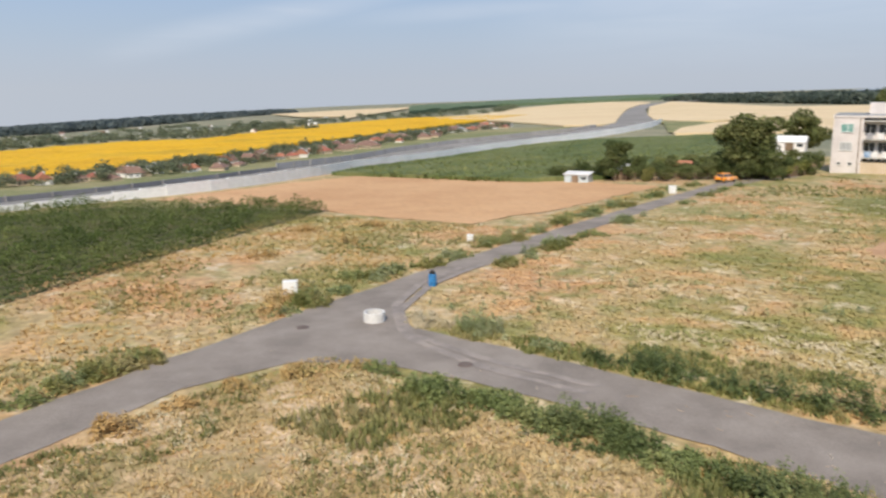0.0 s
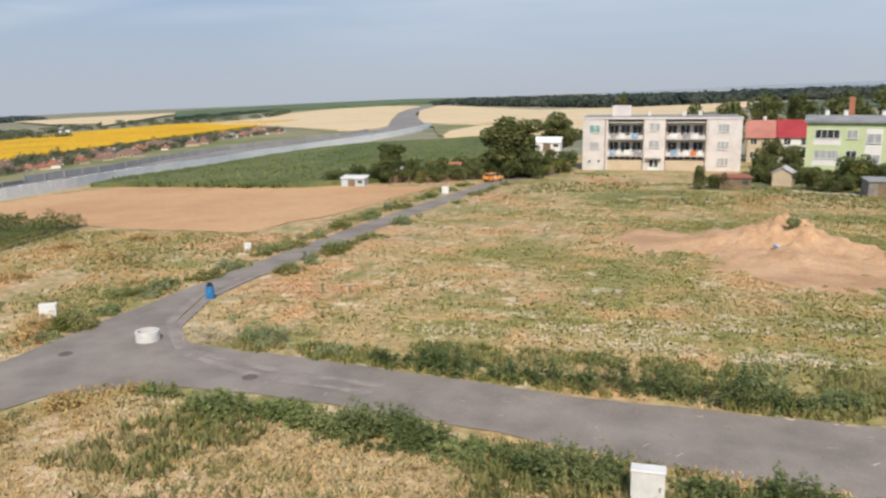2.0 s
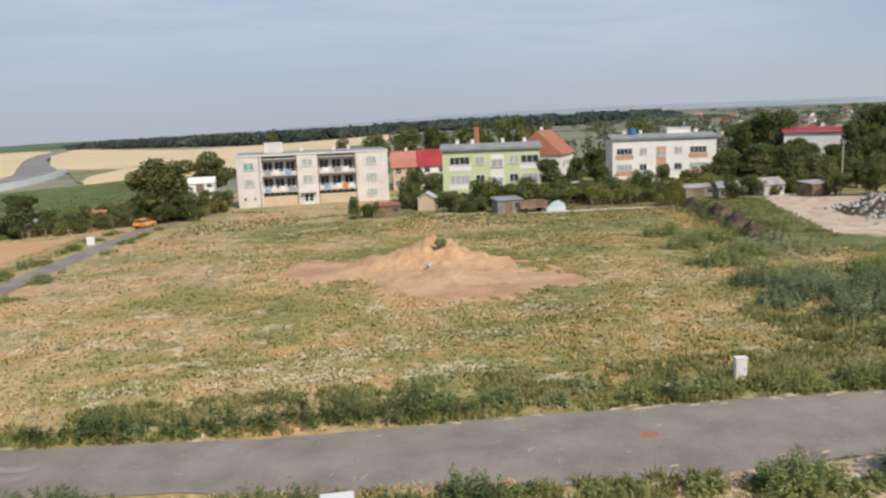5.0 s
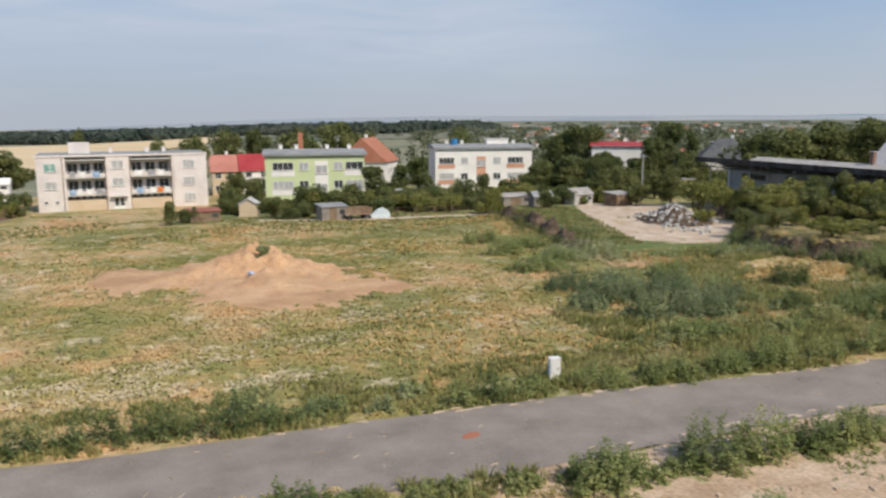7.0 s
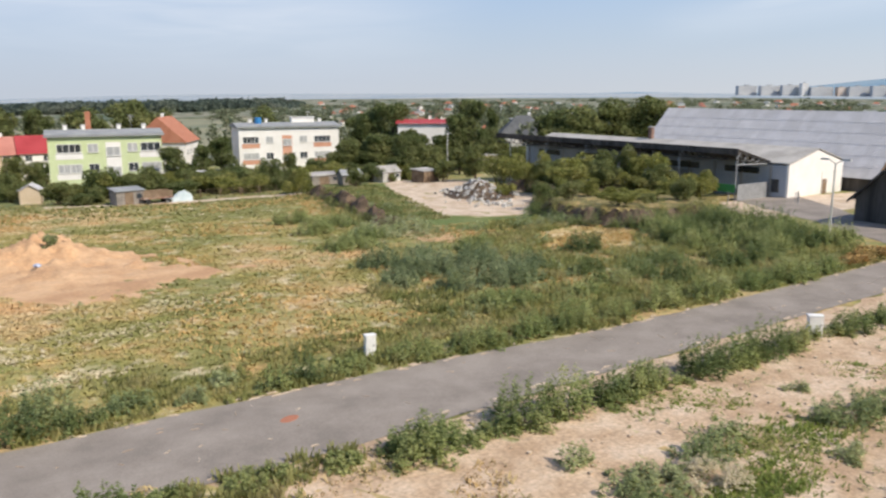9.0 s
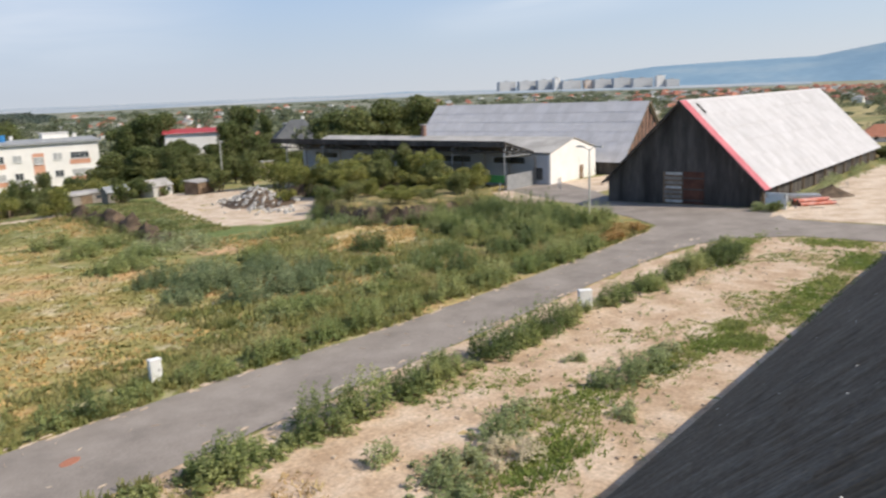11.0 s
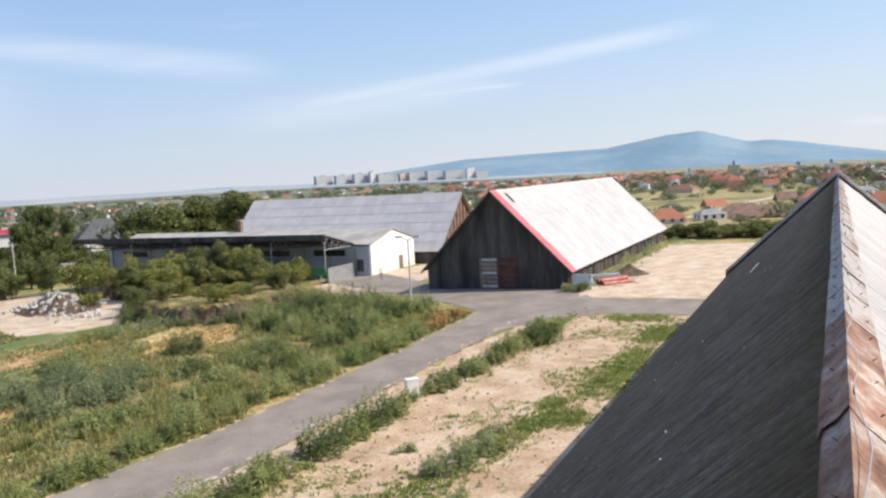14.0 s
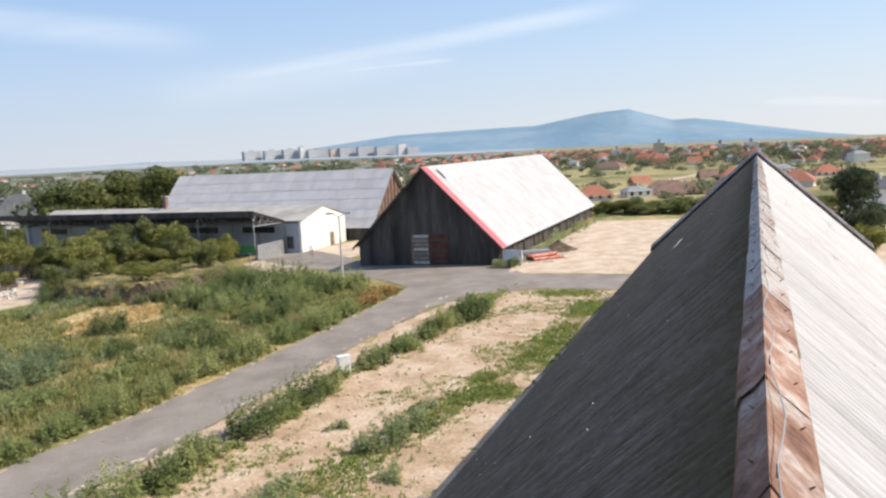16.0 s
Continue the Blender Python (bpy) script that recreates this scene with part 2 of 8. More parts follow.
M_CONC = mat("concrete", [(0.42, 0.41, 0.39), (0.52, 0.51, 0.48), (0.6, 0.58, 0.55)], 1.5, 0.9, 0.3, 8.0, vary=0.15)
M_WHITE = mat("white_plastic", [(0.72, 0.72, 0.70), (0.80, 0.80, 0.78)], 1.0, 0.6, 0.05, 8.0, vary=0.06)
M_PLASTER = mat("cream_plaster", [(0.62, 0.57, 0.545), (0.67, 0.62, 0.595), (0.71, 0.66, 0.635)], 0.5, 0.9, 0.15, 9.0, vary=0.08)
M_BEIGE = mat("beige_plaster", [(0.55, 0.44, 0.31), (0.61, 0.50, 0.37)], 0.6, 0.9, 0.15, 9.0, vary=0.08)
M_LIME = mat("lime_plaster", [(0.53, 0.60, 0.34), (0.58, 0.65, 0.39)], 0.5, 0.9, 0.1, 9.0, vary=0.06)
M_OFFW = mat("white_plaster", [(0.76, 0.74, 0.70), (0.82, 0.80, 0.77)], 0.5, 0.9, 0.1, 9.0, vary=0.06)
M_SALMON = mat("salmon_plaster", [(0.58, 0.30, 0.20), (0.64, 0.36, 0.25)], 0.5, 0.9, 0.1, 9.0, vary=0.06)
M_TILE = mat("red_tile", [(0.28, 0.10, 0.07), (0.36, 0.14, 0.095), (0.24, 0.10, 0.075)], 0.6, 0.8, 0.4, 12.0, vary=0.2)
M_TILE2 = mat("orange_tile", [(0.37, 0.15, 0.09), (0.43, 0.19, 0.12)], 0.6, 0.8, 0.4, 12.0, vary=0.18)
M_TILE3 = mat("brown_tile", [(0.20, 0.12, 0.09), (0.28, 0.18, 0.14)], 0.6, 0.8, 0.4, 12.0, vary=0.2)
M_CRIMSON = mat("crimson_sheet", [(0.33, 0.04, 0.045), (0.39, 0.055, 0.06)], 0.4, 0.6, 0.2, 10.0, vary=0.1)
M_ROOFG = mat("grey_roofing", [(0.24, 0.25, 0.26), (0.33, 0.34, 0.34)], 0.5, 0.85, 0.2, 9.0, vary=0.15)
M_CORR = mat("fibre_cement", [(0.470, 0.460, 0.461), (0.500, 0.490, 0.493), (0.530, 0.520, 0.525)], 0.6, 0.85, 0.3, 14.0, vary=0.12, stretch=(1, 1, 1), each=0.06)
# darker than the sunlit slope's sheets: its shade is put into the colour
M_SHADED_CORR = mat("mossy_shaded_fibre_cement", [(0.128, 0.099, 0.07), (0.168, 0.138, 0.106), (0.22, 0.188, 0.149)], 1.6, 0.95, 0.4, 9.0, vary=0.3, stretch=(2.4, 0.7, 0.7), spec=0.08, contrast=0.17, each=0.05)
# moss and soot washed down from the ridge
q_nt = M_SHADED_CORR.node_tree
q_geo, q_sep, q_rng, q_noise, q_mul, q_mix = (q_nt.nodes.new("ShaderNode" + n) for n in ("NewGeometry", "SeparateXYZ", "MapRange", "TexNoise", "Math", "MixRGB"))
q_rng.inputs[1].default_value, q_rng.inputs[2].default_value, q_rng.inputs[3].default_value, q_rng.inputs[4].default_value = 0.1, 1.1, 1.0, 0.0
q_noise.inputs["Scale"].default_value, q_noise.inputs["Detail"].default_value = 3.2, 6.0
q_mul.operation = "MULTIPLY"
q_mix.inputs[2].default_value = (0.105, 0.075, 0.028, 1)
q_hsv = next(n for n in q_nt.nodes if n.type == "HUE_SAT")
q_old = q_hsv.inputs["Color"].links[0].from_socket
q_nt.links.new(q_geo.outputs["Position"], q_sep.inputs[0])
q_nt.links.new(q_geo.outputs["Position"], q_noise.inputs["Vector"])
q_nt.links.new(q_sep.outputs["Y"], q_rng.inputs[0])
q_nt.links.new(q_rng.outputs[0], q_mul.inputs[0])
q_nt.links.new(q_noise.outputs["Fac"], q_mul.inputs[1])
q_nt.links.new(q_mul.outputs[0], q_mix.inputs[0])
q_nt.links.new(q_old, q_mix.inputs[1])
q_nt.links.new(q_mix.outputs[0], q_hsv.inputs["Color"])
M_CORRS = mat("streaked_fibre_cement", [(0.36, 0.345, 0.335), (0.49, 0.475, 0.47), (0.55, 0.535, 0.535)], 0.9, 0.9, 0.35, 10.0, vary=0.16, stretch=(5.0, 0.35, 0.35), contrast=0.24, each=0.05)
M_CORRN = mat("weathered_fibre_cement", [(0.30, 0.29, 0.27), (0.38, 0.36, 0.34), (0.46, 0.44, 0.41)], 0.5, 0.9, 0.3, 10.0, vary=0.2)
M_REDTRIM = mat("faded_red_sheet", [(0.46, 0.12, 0.14), (0.53, 0.17, 0.19)], 0.6, 0.7, 0.1, 8.0, vary=0.12)
M_RUST = mat("rusted_sheet", [(0.12, 0.058, 0.038), (0.20, 0.10, 0.068), (0.27, 0.15, 0.105), (0.33, 0.22, 0.175), (0.42, 0.36, 0.32)], 2.0, 0.75, 0.3, 8.0, vary=0.25, contrast=0.16, each=0.15)
M_DARKWOOD = mat("weathered_dark_boards", [(0.045, 0.04, 0.036), (0.075, 0.066, 0.06), (0.11, 0.098, 0.088)], 0.8, 0.95, 0.4, 6.0, vary=0.3, stretch=(1, 1, 0.15), rand=0.3)
M_WOOD = mat("old_timber", [(0.16, 0.11, 0.07), (0.26, 0.19, 0.13)], 1.0, 0.9, 0.3, 8.0, vary=0.25)
M_GLASS = mat("window_glass", [(0.03, 0.035, 0.04), (0.07, 0.08, 0.09)], 0.3, 0.12, 0, 4.0, spec=0.6)
M_BLACK = mat("dark_void", [(0.02, 0.02, 0.022)], 1.0, 0.9, 0, 4.0)
M_STEEL = mat("galvanised_steel", [(0.36, 0.37, 0.38), (0.46, 0.47, 0.48)], 2.0, 0.5, 0.05, 8.0, metal=0.5, vary=0.1)
M_BARK = mat("bark", [(0.07, 0.05, 0.035), (0.13, 0.10, 0.075)], 3.0, 0.95, 0.5, 6.0)
M_LEAF1 = leafy("leaf_dark", [(0.115, 0.15, 0.055), (0.165, 0.195, 0.072), (0.225, 0.24, 0.10)])
M_LEAF2 = leafy("leaf_mid", [(0.15, 0.178, 0.064), (0.205, 0.228, 0.086), (0.27, 0.275, 0.112)])
M_LEAF3 = leafy("leaf_yellowish", [(0.23, 0.245, 0.07), (0.295, 0.30, 0.09), (0.37, 0.35, 0.13)])
M_WEED = leafy("weed_leaf", [(0.29, 0.345, 0.165), (0.39, 0.43, 0.22), (0.49, 0.50, 0.30)], 0.25, 0.35)
M_ORANGE = mat("orange_car_paint", [(0.90, 0.33, 0.015)], 1.0, 0.35, 0, 4.0, spec=0.5, vary=0.03)
M_BLUE = mat("blue_plastic", [(0.03, 0.17, 0.40), (0.04, 0.21, 0.46)], 2.0, 0.5, 0, 4.0)
M_RUBBER = mat("black_rubber", [(0.02, 0.02, 0.02)], 2.0, 0.8, 0, 4.0)
# wooded slopes with the blue of distance haze mixed into the colour
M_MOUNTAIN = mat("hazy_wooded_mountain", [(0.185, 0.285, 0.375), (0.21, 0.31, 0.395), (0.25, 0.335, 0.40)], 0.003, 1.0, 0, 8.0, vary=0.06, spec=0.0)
# paler leaf for far trees, haze put into its colour
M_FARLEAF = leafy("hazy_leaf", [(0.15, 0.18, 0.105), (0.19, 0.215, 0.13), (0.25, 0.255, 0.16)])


# ---- builders ----
def mesh_of(verts, faces, name, material, smooth=False):
    me = bpy.data.meshes.new(name)
    me.from_pydata(verts, [], faces)
    me.materials.append(material)
    if smooth:
        me.polygons.foreach_set("use_smooth", [True] * len(me.polygons))
    me.update()
    return me


class Build:
    """Collects vertices and faces for one mesh."""

    def __init__(self):
        self.v, self.f = [], []

    def face(self, *pts):
        n = len(self.v)
        self.v.extend(tuple(p) for p in pts)
        self.f.append(tuple(range(n, n + len(pts))))
        return self

    def box(self, x0, y0, z0, x1, y1, z1, taper=0.0):
        n, t = len(self.v), taper
        self.v += [(x0, y0, z0), (x1, y0, z0), (x1, y1, z0), (x0, y1, z0),
                   (x0 + t, y0 + t, z1), (x1 - t, y0 + t, z1), (x1 - t, y1 - t, z1), (x0 + t, y1 - t, z1)]
        self.f += [(n, n + 3, n + 2, n + 1), (n + 4, n + 5, n + 6, n + 7), (n, n + 1, n + 5, n + 4),
                   (n + 1, n + 2, n + 6, n + 5), (n + 2, n + 3, n + 7, n + 6), (n + 3, n, n + 4, n + 7)]
        return self

    def prism(self, pts, dx, dy, dz):
        """A flat outline swept by a vector."""
        n, k = len(self.v), len(pts)
        self.v += [tuple(p) for p in pts] + [(p[0] + dx, p[1] + dy, p[2] + dz) for p in pts]
        self.f += [tuple(range(n + k - 1, n - 1, -1)), tuple(range(n + k, n + 2 * k))]
        self.f += [(n + i, n + (i + 1) % k, n + k + (i + 1) % k, n + k + i) for i in range(k)]
        return self

    def rod(self, a, b, r0, r1=None, sides=8):
        a, b = Vector(a), Vector(b)
        r1 = r0 if r1 is None else r1
        d = (b - a).normalized()
        u = d.orthogonal().normalized()
        w = d.cross(u)
        n = len(self.v)
        for c, r in ((a, r0), (b, r1)):
            for i in range(sides):
                q = 2 * math.pi * i / sides
                self.v.append(tuple(c + u * (r * math.cos(q)) + w * (r * math.sin(q))))
        self.f += [(n + i, n + (i + 1) % sides, n + sides + (i + 1) % sides, n + sides + i) for i in range(sides)]
        self.f += [tuple(range(n + sides - 1, n - 1, -1)), tuple(range(n + sides, n + 2 * sides))]
        return self

    def done(self, name, material, parent=None, label="", smooth=False):
        ob = new(name, mesh_of(self.v, self.f, name, material, smooth))
        if parent:
            ob.parent = parent
        return tagged(ob, label) if label else ob


def thing(name, label, category, group="", at=None, kind=""):
    """An Empty at a thing's base."""
    ob = new(name)
    ob.empty_display_size = 0.3
    if at is not None:
        ob.matrix_basis = at
    return tagged(ob, label, category, group, kind)


# ---- ground ----
SKYLINE = [(-180, -0.8), (-92, -2.0), (-72, -2.4), (-61, -2.3), (-51, -1.8), (-40, -1.45), (-28, -1.2), (-18, -0.9), (-12, -0.85), (-4, -0.66), (3, -0.40),
           (8, -0.18), (15, -0.02), (20, 0.06), (28, 0.06), (50, 0.06), (58, -0.04), (68, -0.2), (93, -0.4), (118, -0.6), (180, -0.8)]
SKY_A, SKY_E = np.array([a for a, _ in SKYLINE]), np.tan(np.radians([b for _, b in SKYLINE]))


def near_ground(x, y):
    return -0.28 * np.logaddexp(0, (y - 34) / 8) - 0.24 * np.logaddexp(0, (-x - 20) / 8)


def ground_z(x, y):
    """The lie of the land: a yard that falls away gently, and wide slopes beyond it."""
    x, y = np.asarray(x, float), np.asarray(y, float)
    r = np.hypot(x, y)
    k = np.minimum(1.0, 200 / np.maximum(r, 1e-6))
    slope = np.interp(np.degrees(np.arctan2(x, y)), SKY_A, SKY_E)
    return near_ground(x * k, y * k) + np.maximum(0, r - 200) * slope


def gz(x, y):
    return float(ground_z(x, y))


def lift(x, y, h):
    r = np.hypot(x, y)
    return ground_z(x, y) + h + np.clip((r - 180) * 0.0018, 0, 1.5)


def sheet(name, near_line, far_line, nu, nv, h, material, label, category, kind="structure", skirt=0.0, rough_edge=0.0, wave=0.0):
    """A strip of land between two lines, laid on the ground."""
    def along(line, t):
        line = np.array(line, float)
        s = np.r_[0, np.cumsum(np.hypot(*np.diff(line, axis=0).T))]
        return np.stack([np.interp(t * s[-1], s, line[:, 0]), np.interp(t * s[-1], s, line[:, 1])], 1)
    t = np.linspace(0, 1, nu + 1)
    a, b = along(near_line, t), along(far_line, t)
    rng = np.random.RandomState(len(name) * 7 + nu)
    if rough_edge:
        def jag():
            return np.convolve(rng.normal(0, 1, nu + 5), np.ones(3) / 3, "same")[2:-2] * rough_edge
        d = (b - a) / np.maximum(1e-6, np.hypot(*(b - a).T))[:, None]
        a, b = a + d * jag()[:, None], b + d * jag()[:, None]
    v = np.linspace(0, 1, nv + 1)
    p = a[None] * (1 - v)[:, None, None] + b[None] * v[:, None, None]
    x, y = p[..., 0].ravel(), p[..., 1].ravel()
    z = lift(x, y, h)
    if wave:
        z = z + wave * rng.uniform(-1, 1, len(z))
    verts = np.stack([x, y, z], 1).tolist()
    w = nu + 1
    faces = [(j * w + i, j * w + i + 1, (j + 1) * w + i + 1, (j + 1) * w + i) for j in range(nv) for i in range(nu)]
    if skirt:
        ring = [i for i in range(w)] + [j * w + nu for j in range(1, nv + 1)] + [nv * w + i for i in range(nu - 1, -1, -1)] + [j * w for j in range(nv - 1, 0, -1)]
        n = len(verts)
        verts += [[verts[i][0], verts[i][1], verts[i][2] - skirt] for i in ring]
        m = len(ring)
        faces += [(ring[k], n + k, n + (k + 1) % m, ring[(k + 1) % m]) for k in range(m)]
    ob = new(name, mesh_of(verts, faces, name, material))
    return tagged(ob, label, category, kind=kind)


def terrain():
    az = np.radians(np.arange(0, 360, 1.25))
    rad = np.r_[0.5, 4 * 1.05 ** np.arange(0, 146)]
    rad = rad[rad < 4700]
    x, y = rad[:, None] * np.sin(az), rad[:, None] * np.cos(az)
    v = np.stack([x.ravel(), y.ravel(), ground_z(x, y).ravel()], 1).tolist()
    n = len(az)
    f = [(j * n + i, j * n + (i + 1) % n, (j + 1) * n + (i + 1) % n, (j + 1) * n + i) for j in range(len(rad) - 1) for i in range(n)]
    f = [q[::-1] for q in f] + [tuple(range(n))[::-1]]
    me = mesh_of(v, f, "ground", M_MEADOW, True)
    me.materials.append(M_FAR)
    cut = int(np.searchsorted(rad, 190)) * n
    me.polygons.foreach_set("material_index", [1 if min(q) >= cut else 0 for q in f])
    tagged(new("ground", me), "dry sloping meadow land reaching the hazy horizon", "ground", kind="structure")


terrain()

# roads and bare land
ROAD_H = 0.03
sheet("road_lane", [(-29.4, -60), (-29.4, 20), (-29.4, 60), (-28.6, 90), (-27.4, 118), (-26.2, 128), (-23, 140)],
      [(-25.6, -60), (-25.6, 18), (-26.6, 40), (-26.5, 62), (-25.9, 90), (-24.6, 114), (-22.5, 126), (-18, 136)],
      220, 4, ROAD_H, M_ASPHALT, "narrow grey asphalt lane with ragged weedy edges", "road", rough_edge=0.12)
sheet("road_yard", [(-25.7, 20.5), (-23.8, 25.4), (-20, 26.9), (-15, 26.9), (-8, 26.0), (0, 24.4), (4, 23.8), (8, 22.9), (13, 22.9), (30, 23.1), (47, 23.3), (55, 23.0), (60, 21.2), (63.2, 17), (63.4, 9), (63.5, -40)],
      [(-26.7, 40), (-25.4, 36.2), (-22.3, 32.3), (-17.9, 31.8), (-10.5, 30.7), (-3, 29.6), (4, 29.4), (10.5, 29.2), (17, 28.9), (30, 27.8), (46, 27.6), (60, 28.0), (68, 29.5), (70.4, 22), (70.4, -40)],
      260, 6, ROAD_H + 0.012, M_ASPHALT, "grey asphalt farm road curving past the barns", "road", rough_edge=0.1)
sheet("road_forecourt", [(62, 27.2), (66, 32), (69.5, 37), (74, 44), (79, 52), (84, 60)], [(70.3, 20), (75.4, 23), (75.6, 38), (82, 44), (90, 53), (93, 58)],
      60, 6, ROAD_H + 0.004, M_ASPHALT, "worn asphalt apron in front of the timber barn", "road", rough_edge=0.15)
sheet("yard_paving", [(70.6, 45), (74, 52), (80, 58.0)], [(101, 44), (101, 51), (101, 53)], 30, 8, ROAD_H - 0.006, M_SAND,
      "pale dusty concrete yard beside the white shed", "yard")
M_GRAVEL = mat("tan_gravel", [(0.42, 0.295, 0.19), (0.52, 0.385, 0.265), (0.60, 0.475, 0.355)], 0.45, 0.95, 0.7, 14.0, vary=0.34)
sheet("gravel_yard", [(15, 8), (25, 8), (63, 8)], [(7.2, 22.95), (24, 23.15), (40, 23.3), (56, 22.6), (60.3, 20.6), (62.9, 16.5)], 160, 26, 0.016, M_GRAVEL,
      "pale sandy gravel strip beside the barn wall", "gravel", rough_edge=0.5, wave=0.02)
sheet("sand_yard", [(71, -20), (71, 23)], [(124, -20), (118, 22)], 60, 16, 0.02, M_SAND, "pale sandy storage yard behind the road", "yard", wave=0.02)
sheet("sand_clearing", [(66, 112), (58.1, 95), (51.8, 80.2), (49.6, 71.7), (51, 66.9), (57, 64.7)], [(70, 115), (77, 110), (79, 103.8), (74, 89), (70, 78), (62, 68)], 40, 16, 0.03, M_SAND, "pale sandy clearing below the gardens", "clearing", rough_edge=0.6, wave=0.04)
sheet("dirt_track", [(16, 113), (30, 106.5), (47, 105), (60, 108)], [(16, 115), (30, 109.2), (47, 108), (60, 111.5)], 40, 3, 0.02, M_SAND, "pale dirt track in front of the gardens", "track", rough_edge=0.3)
sheet("straw_patch", [(-25, 8), (-12, 8), (13.5, 8)], [(-23.4, 24.4), (-8, 24.6), (6.4, 22.4)], 70, 26, 0.014, mat("bleached_straw", [(0.300, 0.244, 0.108), (0.520, 0.385, 0.225), (0.660, 0.508, 0.333)], 0.35, 0.95, 0.8, 12.0, vary=0.35),
      "bleached dry grass verge by the junction", "grass", rough_edge=0.4, wave=0.03)

M_DUST = mat("dusty_asphalt", [(0.25, 0.22, 0.198), (0.30, 0.262, 0.235), (0.36, 0.31, 0.27)], 1.2, 0.95, 0.2, 20.0, vary=0.2)
for k, r in enumerate((0.0, 0.9)):
    arc = [(-27.9 + r, 48), (-27.6 + r, 41 - 0.5 * r), (-25.6 + r, 35.2 - 0.9 * r), (-22.2 + r, 31.2 - 0.9 * r), (-16, 29.3 - r), (-11, 28.7 - r)]
    sheet("dust_track", arc, [(x + 0.42, y + 0.36) for x, y in arc], 90, 2, ROAD_H + 0.026, M_DUST, "pale dusty wheel track across the junction", "road", rough_edge=0.07)

# fields
sheet("ploughed_field", [(-66, 71.5), (-52, 67.5), (-38.4, 66), (-35, 82), (-33.5, 112)], [(-91, 71), (-93, 100), (-92, 118), (-80, 124), (-54, 119)], 60, 20, 0.05, M_PLOUGH,
      "bare reddish-brown ploughed field", "field", rough_edge=0.5, wave=0.04)
sheet("crop_field", [(-97.5, 117), (-102.6, 131), (-105.8, 163), (-107.6, 195), (-106.4, 222), (-102.4, 243), (-95, 249)], [(-54.6, 112.5), (-46, 120), (-36, 135), (-33, 170), (-36, 220), (-42, 270), (-60, 282)], 60, 40, 0.7, M_CROP,
      "flat green crop field beyond the ploughed earth", "field", kind="stuff", skirt=0.9, rough_edge=0.4, wave=0.1)
sheet("sunflower_field", [(-150, 80), (-163, 103), (-166, 121), (-172, 142), (-184, 172), (-197, 216), (-222, 315), (-240, 400), (-256, 491)],
      [(-311, 160), (-330, 210), (-312, 237), (-284, 248), (-307, 298), (-346, 380), (-369, 523), (-330, 560), (-270, 560)], 140, 40, 0.55, M_SUNFLOWER,
      "bright yellow field of blooming sunflowers", "field", kind="stuff", skirt=1.0, rough_edge=1.2, wave=0.25)
sheet("wheat_field", [(-318, 505), (-236, 443), (-189, 394), (-153, 356), (-136, 357), (-135, 375), (-170, 481), (-223, 647), (-269, 815), (-291, 925)],
      [(-335, 527), (-346, 630), (-420, 831), (-461, 1074), (-440, 1120), (-423, 1152), (-390, 1120), (-360, 1080), (-335, 1040), (-314, 995)], 60, 30, 0.6, M_WHEAT,
      "pale ripe wheat field on the far slope", "field", kind="stuff", skirt=0.8)
sheet("wheat_field", [(-154, 486), (-129, 417), (-112, 401), (-94, 394), (-80, 418), (-68, 458), (-49, 454), (-26, 459), (10, 480), (60, 600)],
      [(-233, 739), (-299, 1043), (-221, 900), (-169, 794), (-131, 680), (-99, 670), (-70, 665), (-38, 665), (20, 690), (80, 760)], 50, 30, 0.6, M_WHEAT,
      "pale ripe wheat field beside the motorway", "field", kind="stuff", skirt=0.8)
sheet("wheat_field", [(-80, 284), (-73, 285), (-65, 290), (-55, 290), (-47, 294), (-40, 298), (-10, 330)], [(-82, 288), (-89, 324), (-88, 372), (-82, 386), (-72, 414), (-62, 454), (-15, 455)], 40, 30, 0.6, M_WHEAT,
      "long pale wheat field behind the houses", "field", kind="stuff", skirt=0.8)
sheet("wheat_field", [(-620, 690), (-520, 640), (-430, 530)], [(-960, 1000), (-950, 1250), (-900, 1360)], 30, 20, 0.6, M_WHEAT,
      "pale ripe wheat field on the far hill", "field", kind="stuff", skirt=0.8)
M_VERGE = mat("motorway_verge", [(0.17, 0.19, 0.08), (0.24, 0.24, 0.11), (0.30, 0.27, 0.14)], 0.05, 0.95, 0.4, 14.0, vary=0.25)
RAIL = [(-104, -60), (-106, 40), (-108, 59), (-108.3, 68), (-108.5, 77), (-110.7, 90), (-113, 104.5), (-118, 125), (-123, 150.5), (-132, 187), (-136, 226), (-133, 276), (-129, 310), (-131, 340)]
sheet("motorway", [(-98, -60), (-98.6, 55), (-98, 74), (-95, 80), (-97.5, 94), (-101.5, 115), (-105.5, 130), (-108.2, 160), (-110.4, 190), (-109.6, 225), (-106.8, 258), (-106.8, 300), (-110.4, 345), (-119, 392), (-136, 440), (-166, 522), (-196, 611), (-232, 737), (-255, 838), (-283, 1013), (-240, 1150)],
      [(-104, -60), (-107.8, 59), (-108.3, 77), (-112.8, 104), (-118, 125), (-132, 187), (-136, 226), (-131, 276), (-127, 296), (-129.5, 333), (-138, 385), (-167, 471), (-199, 572), (-238, 699), (-281, 855), (-305, 1060), (-260, 1180)], 160, 4, 0.3, mat("motorway_surface", [(0.24, 0.235, 0.225), (0.31, 0.30, 0.29)], 0.05, 1.0, 0, 10.0, spec=0.0, vary=0.1),
      "pale grey motorway running across the valley", "road")
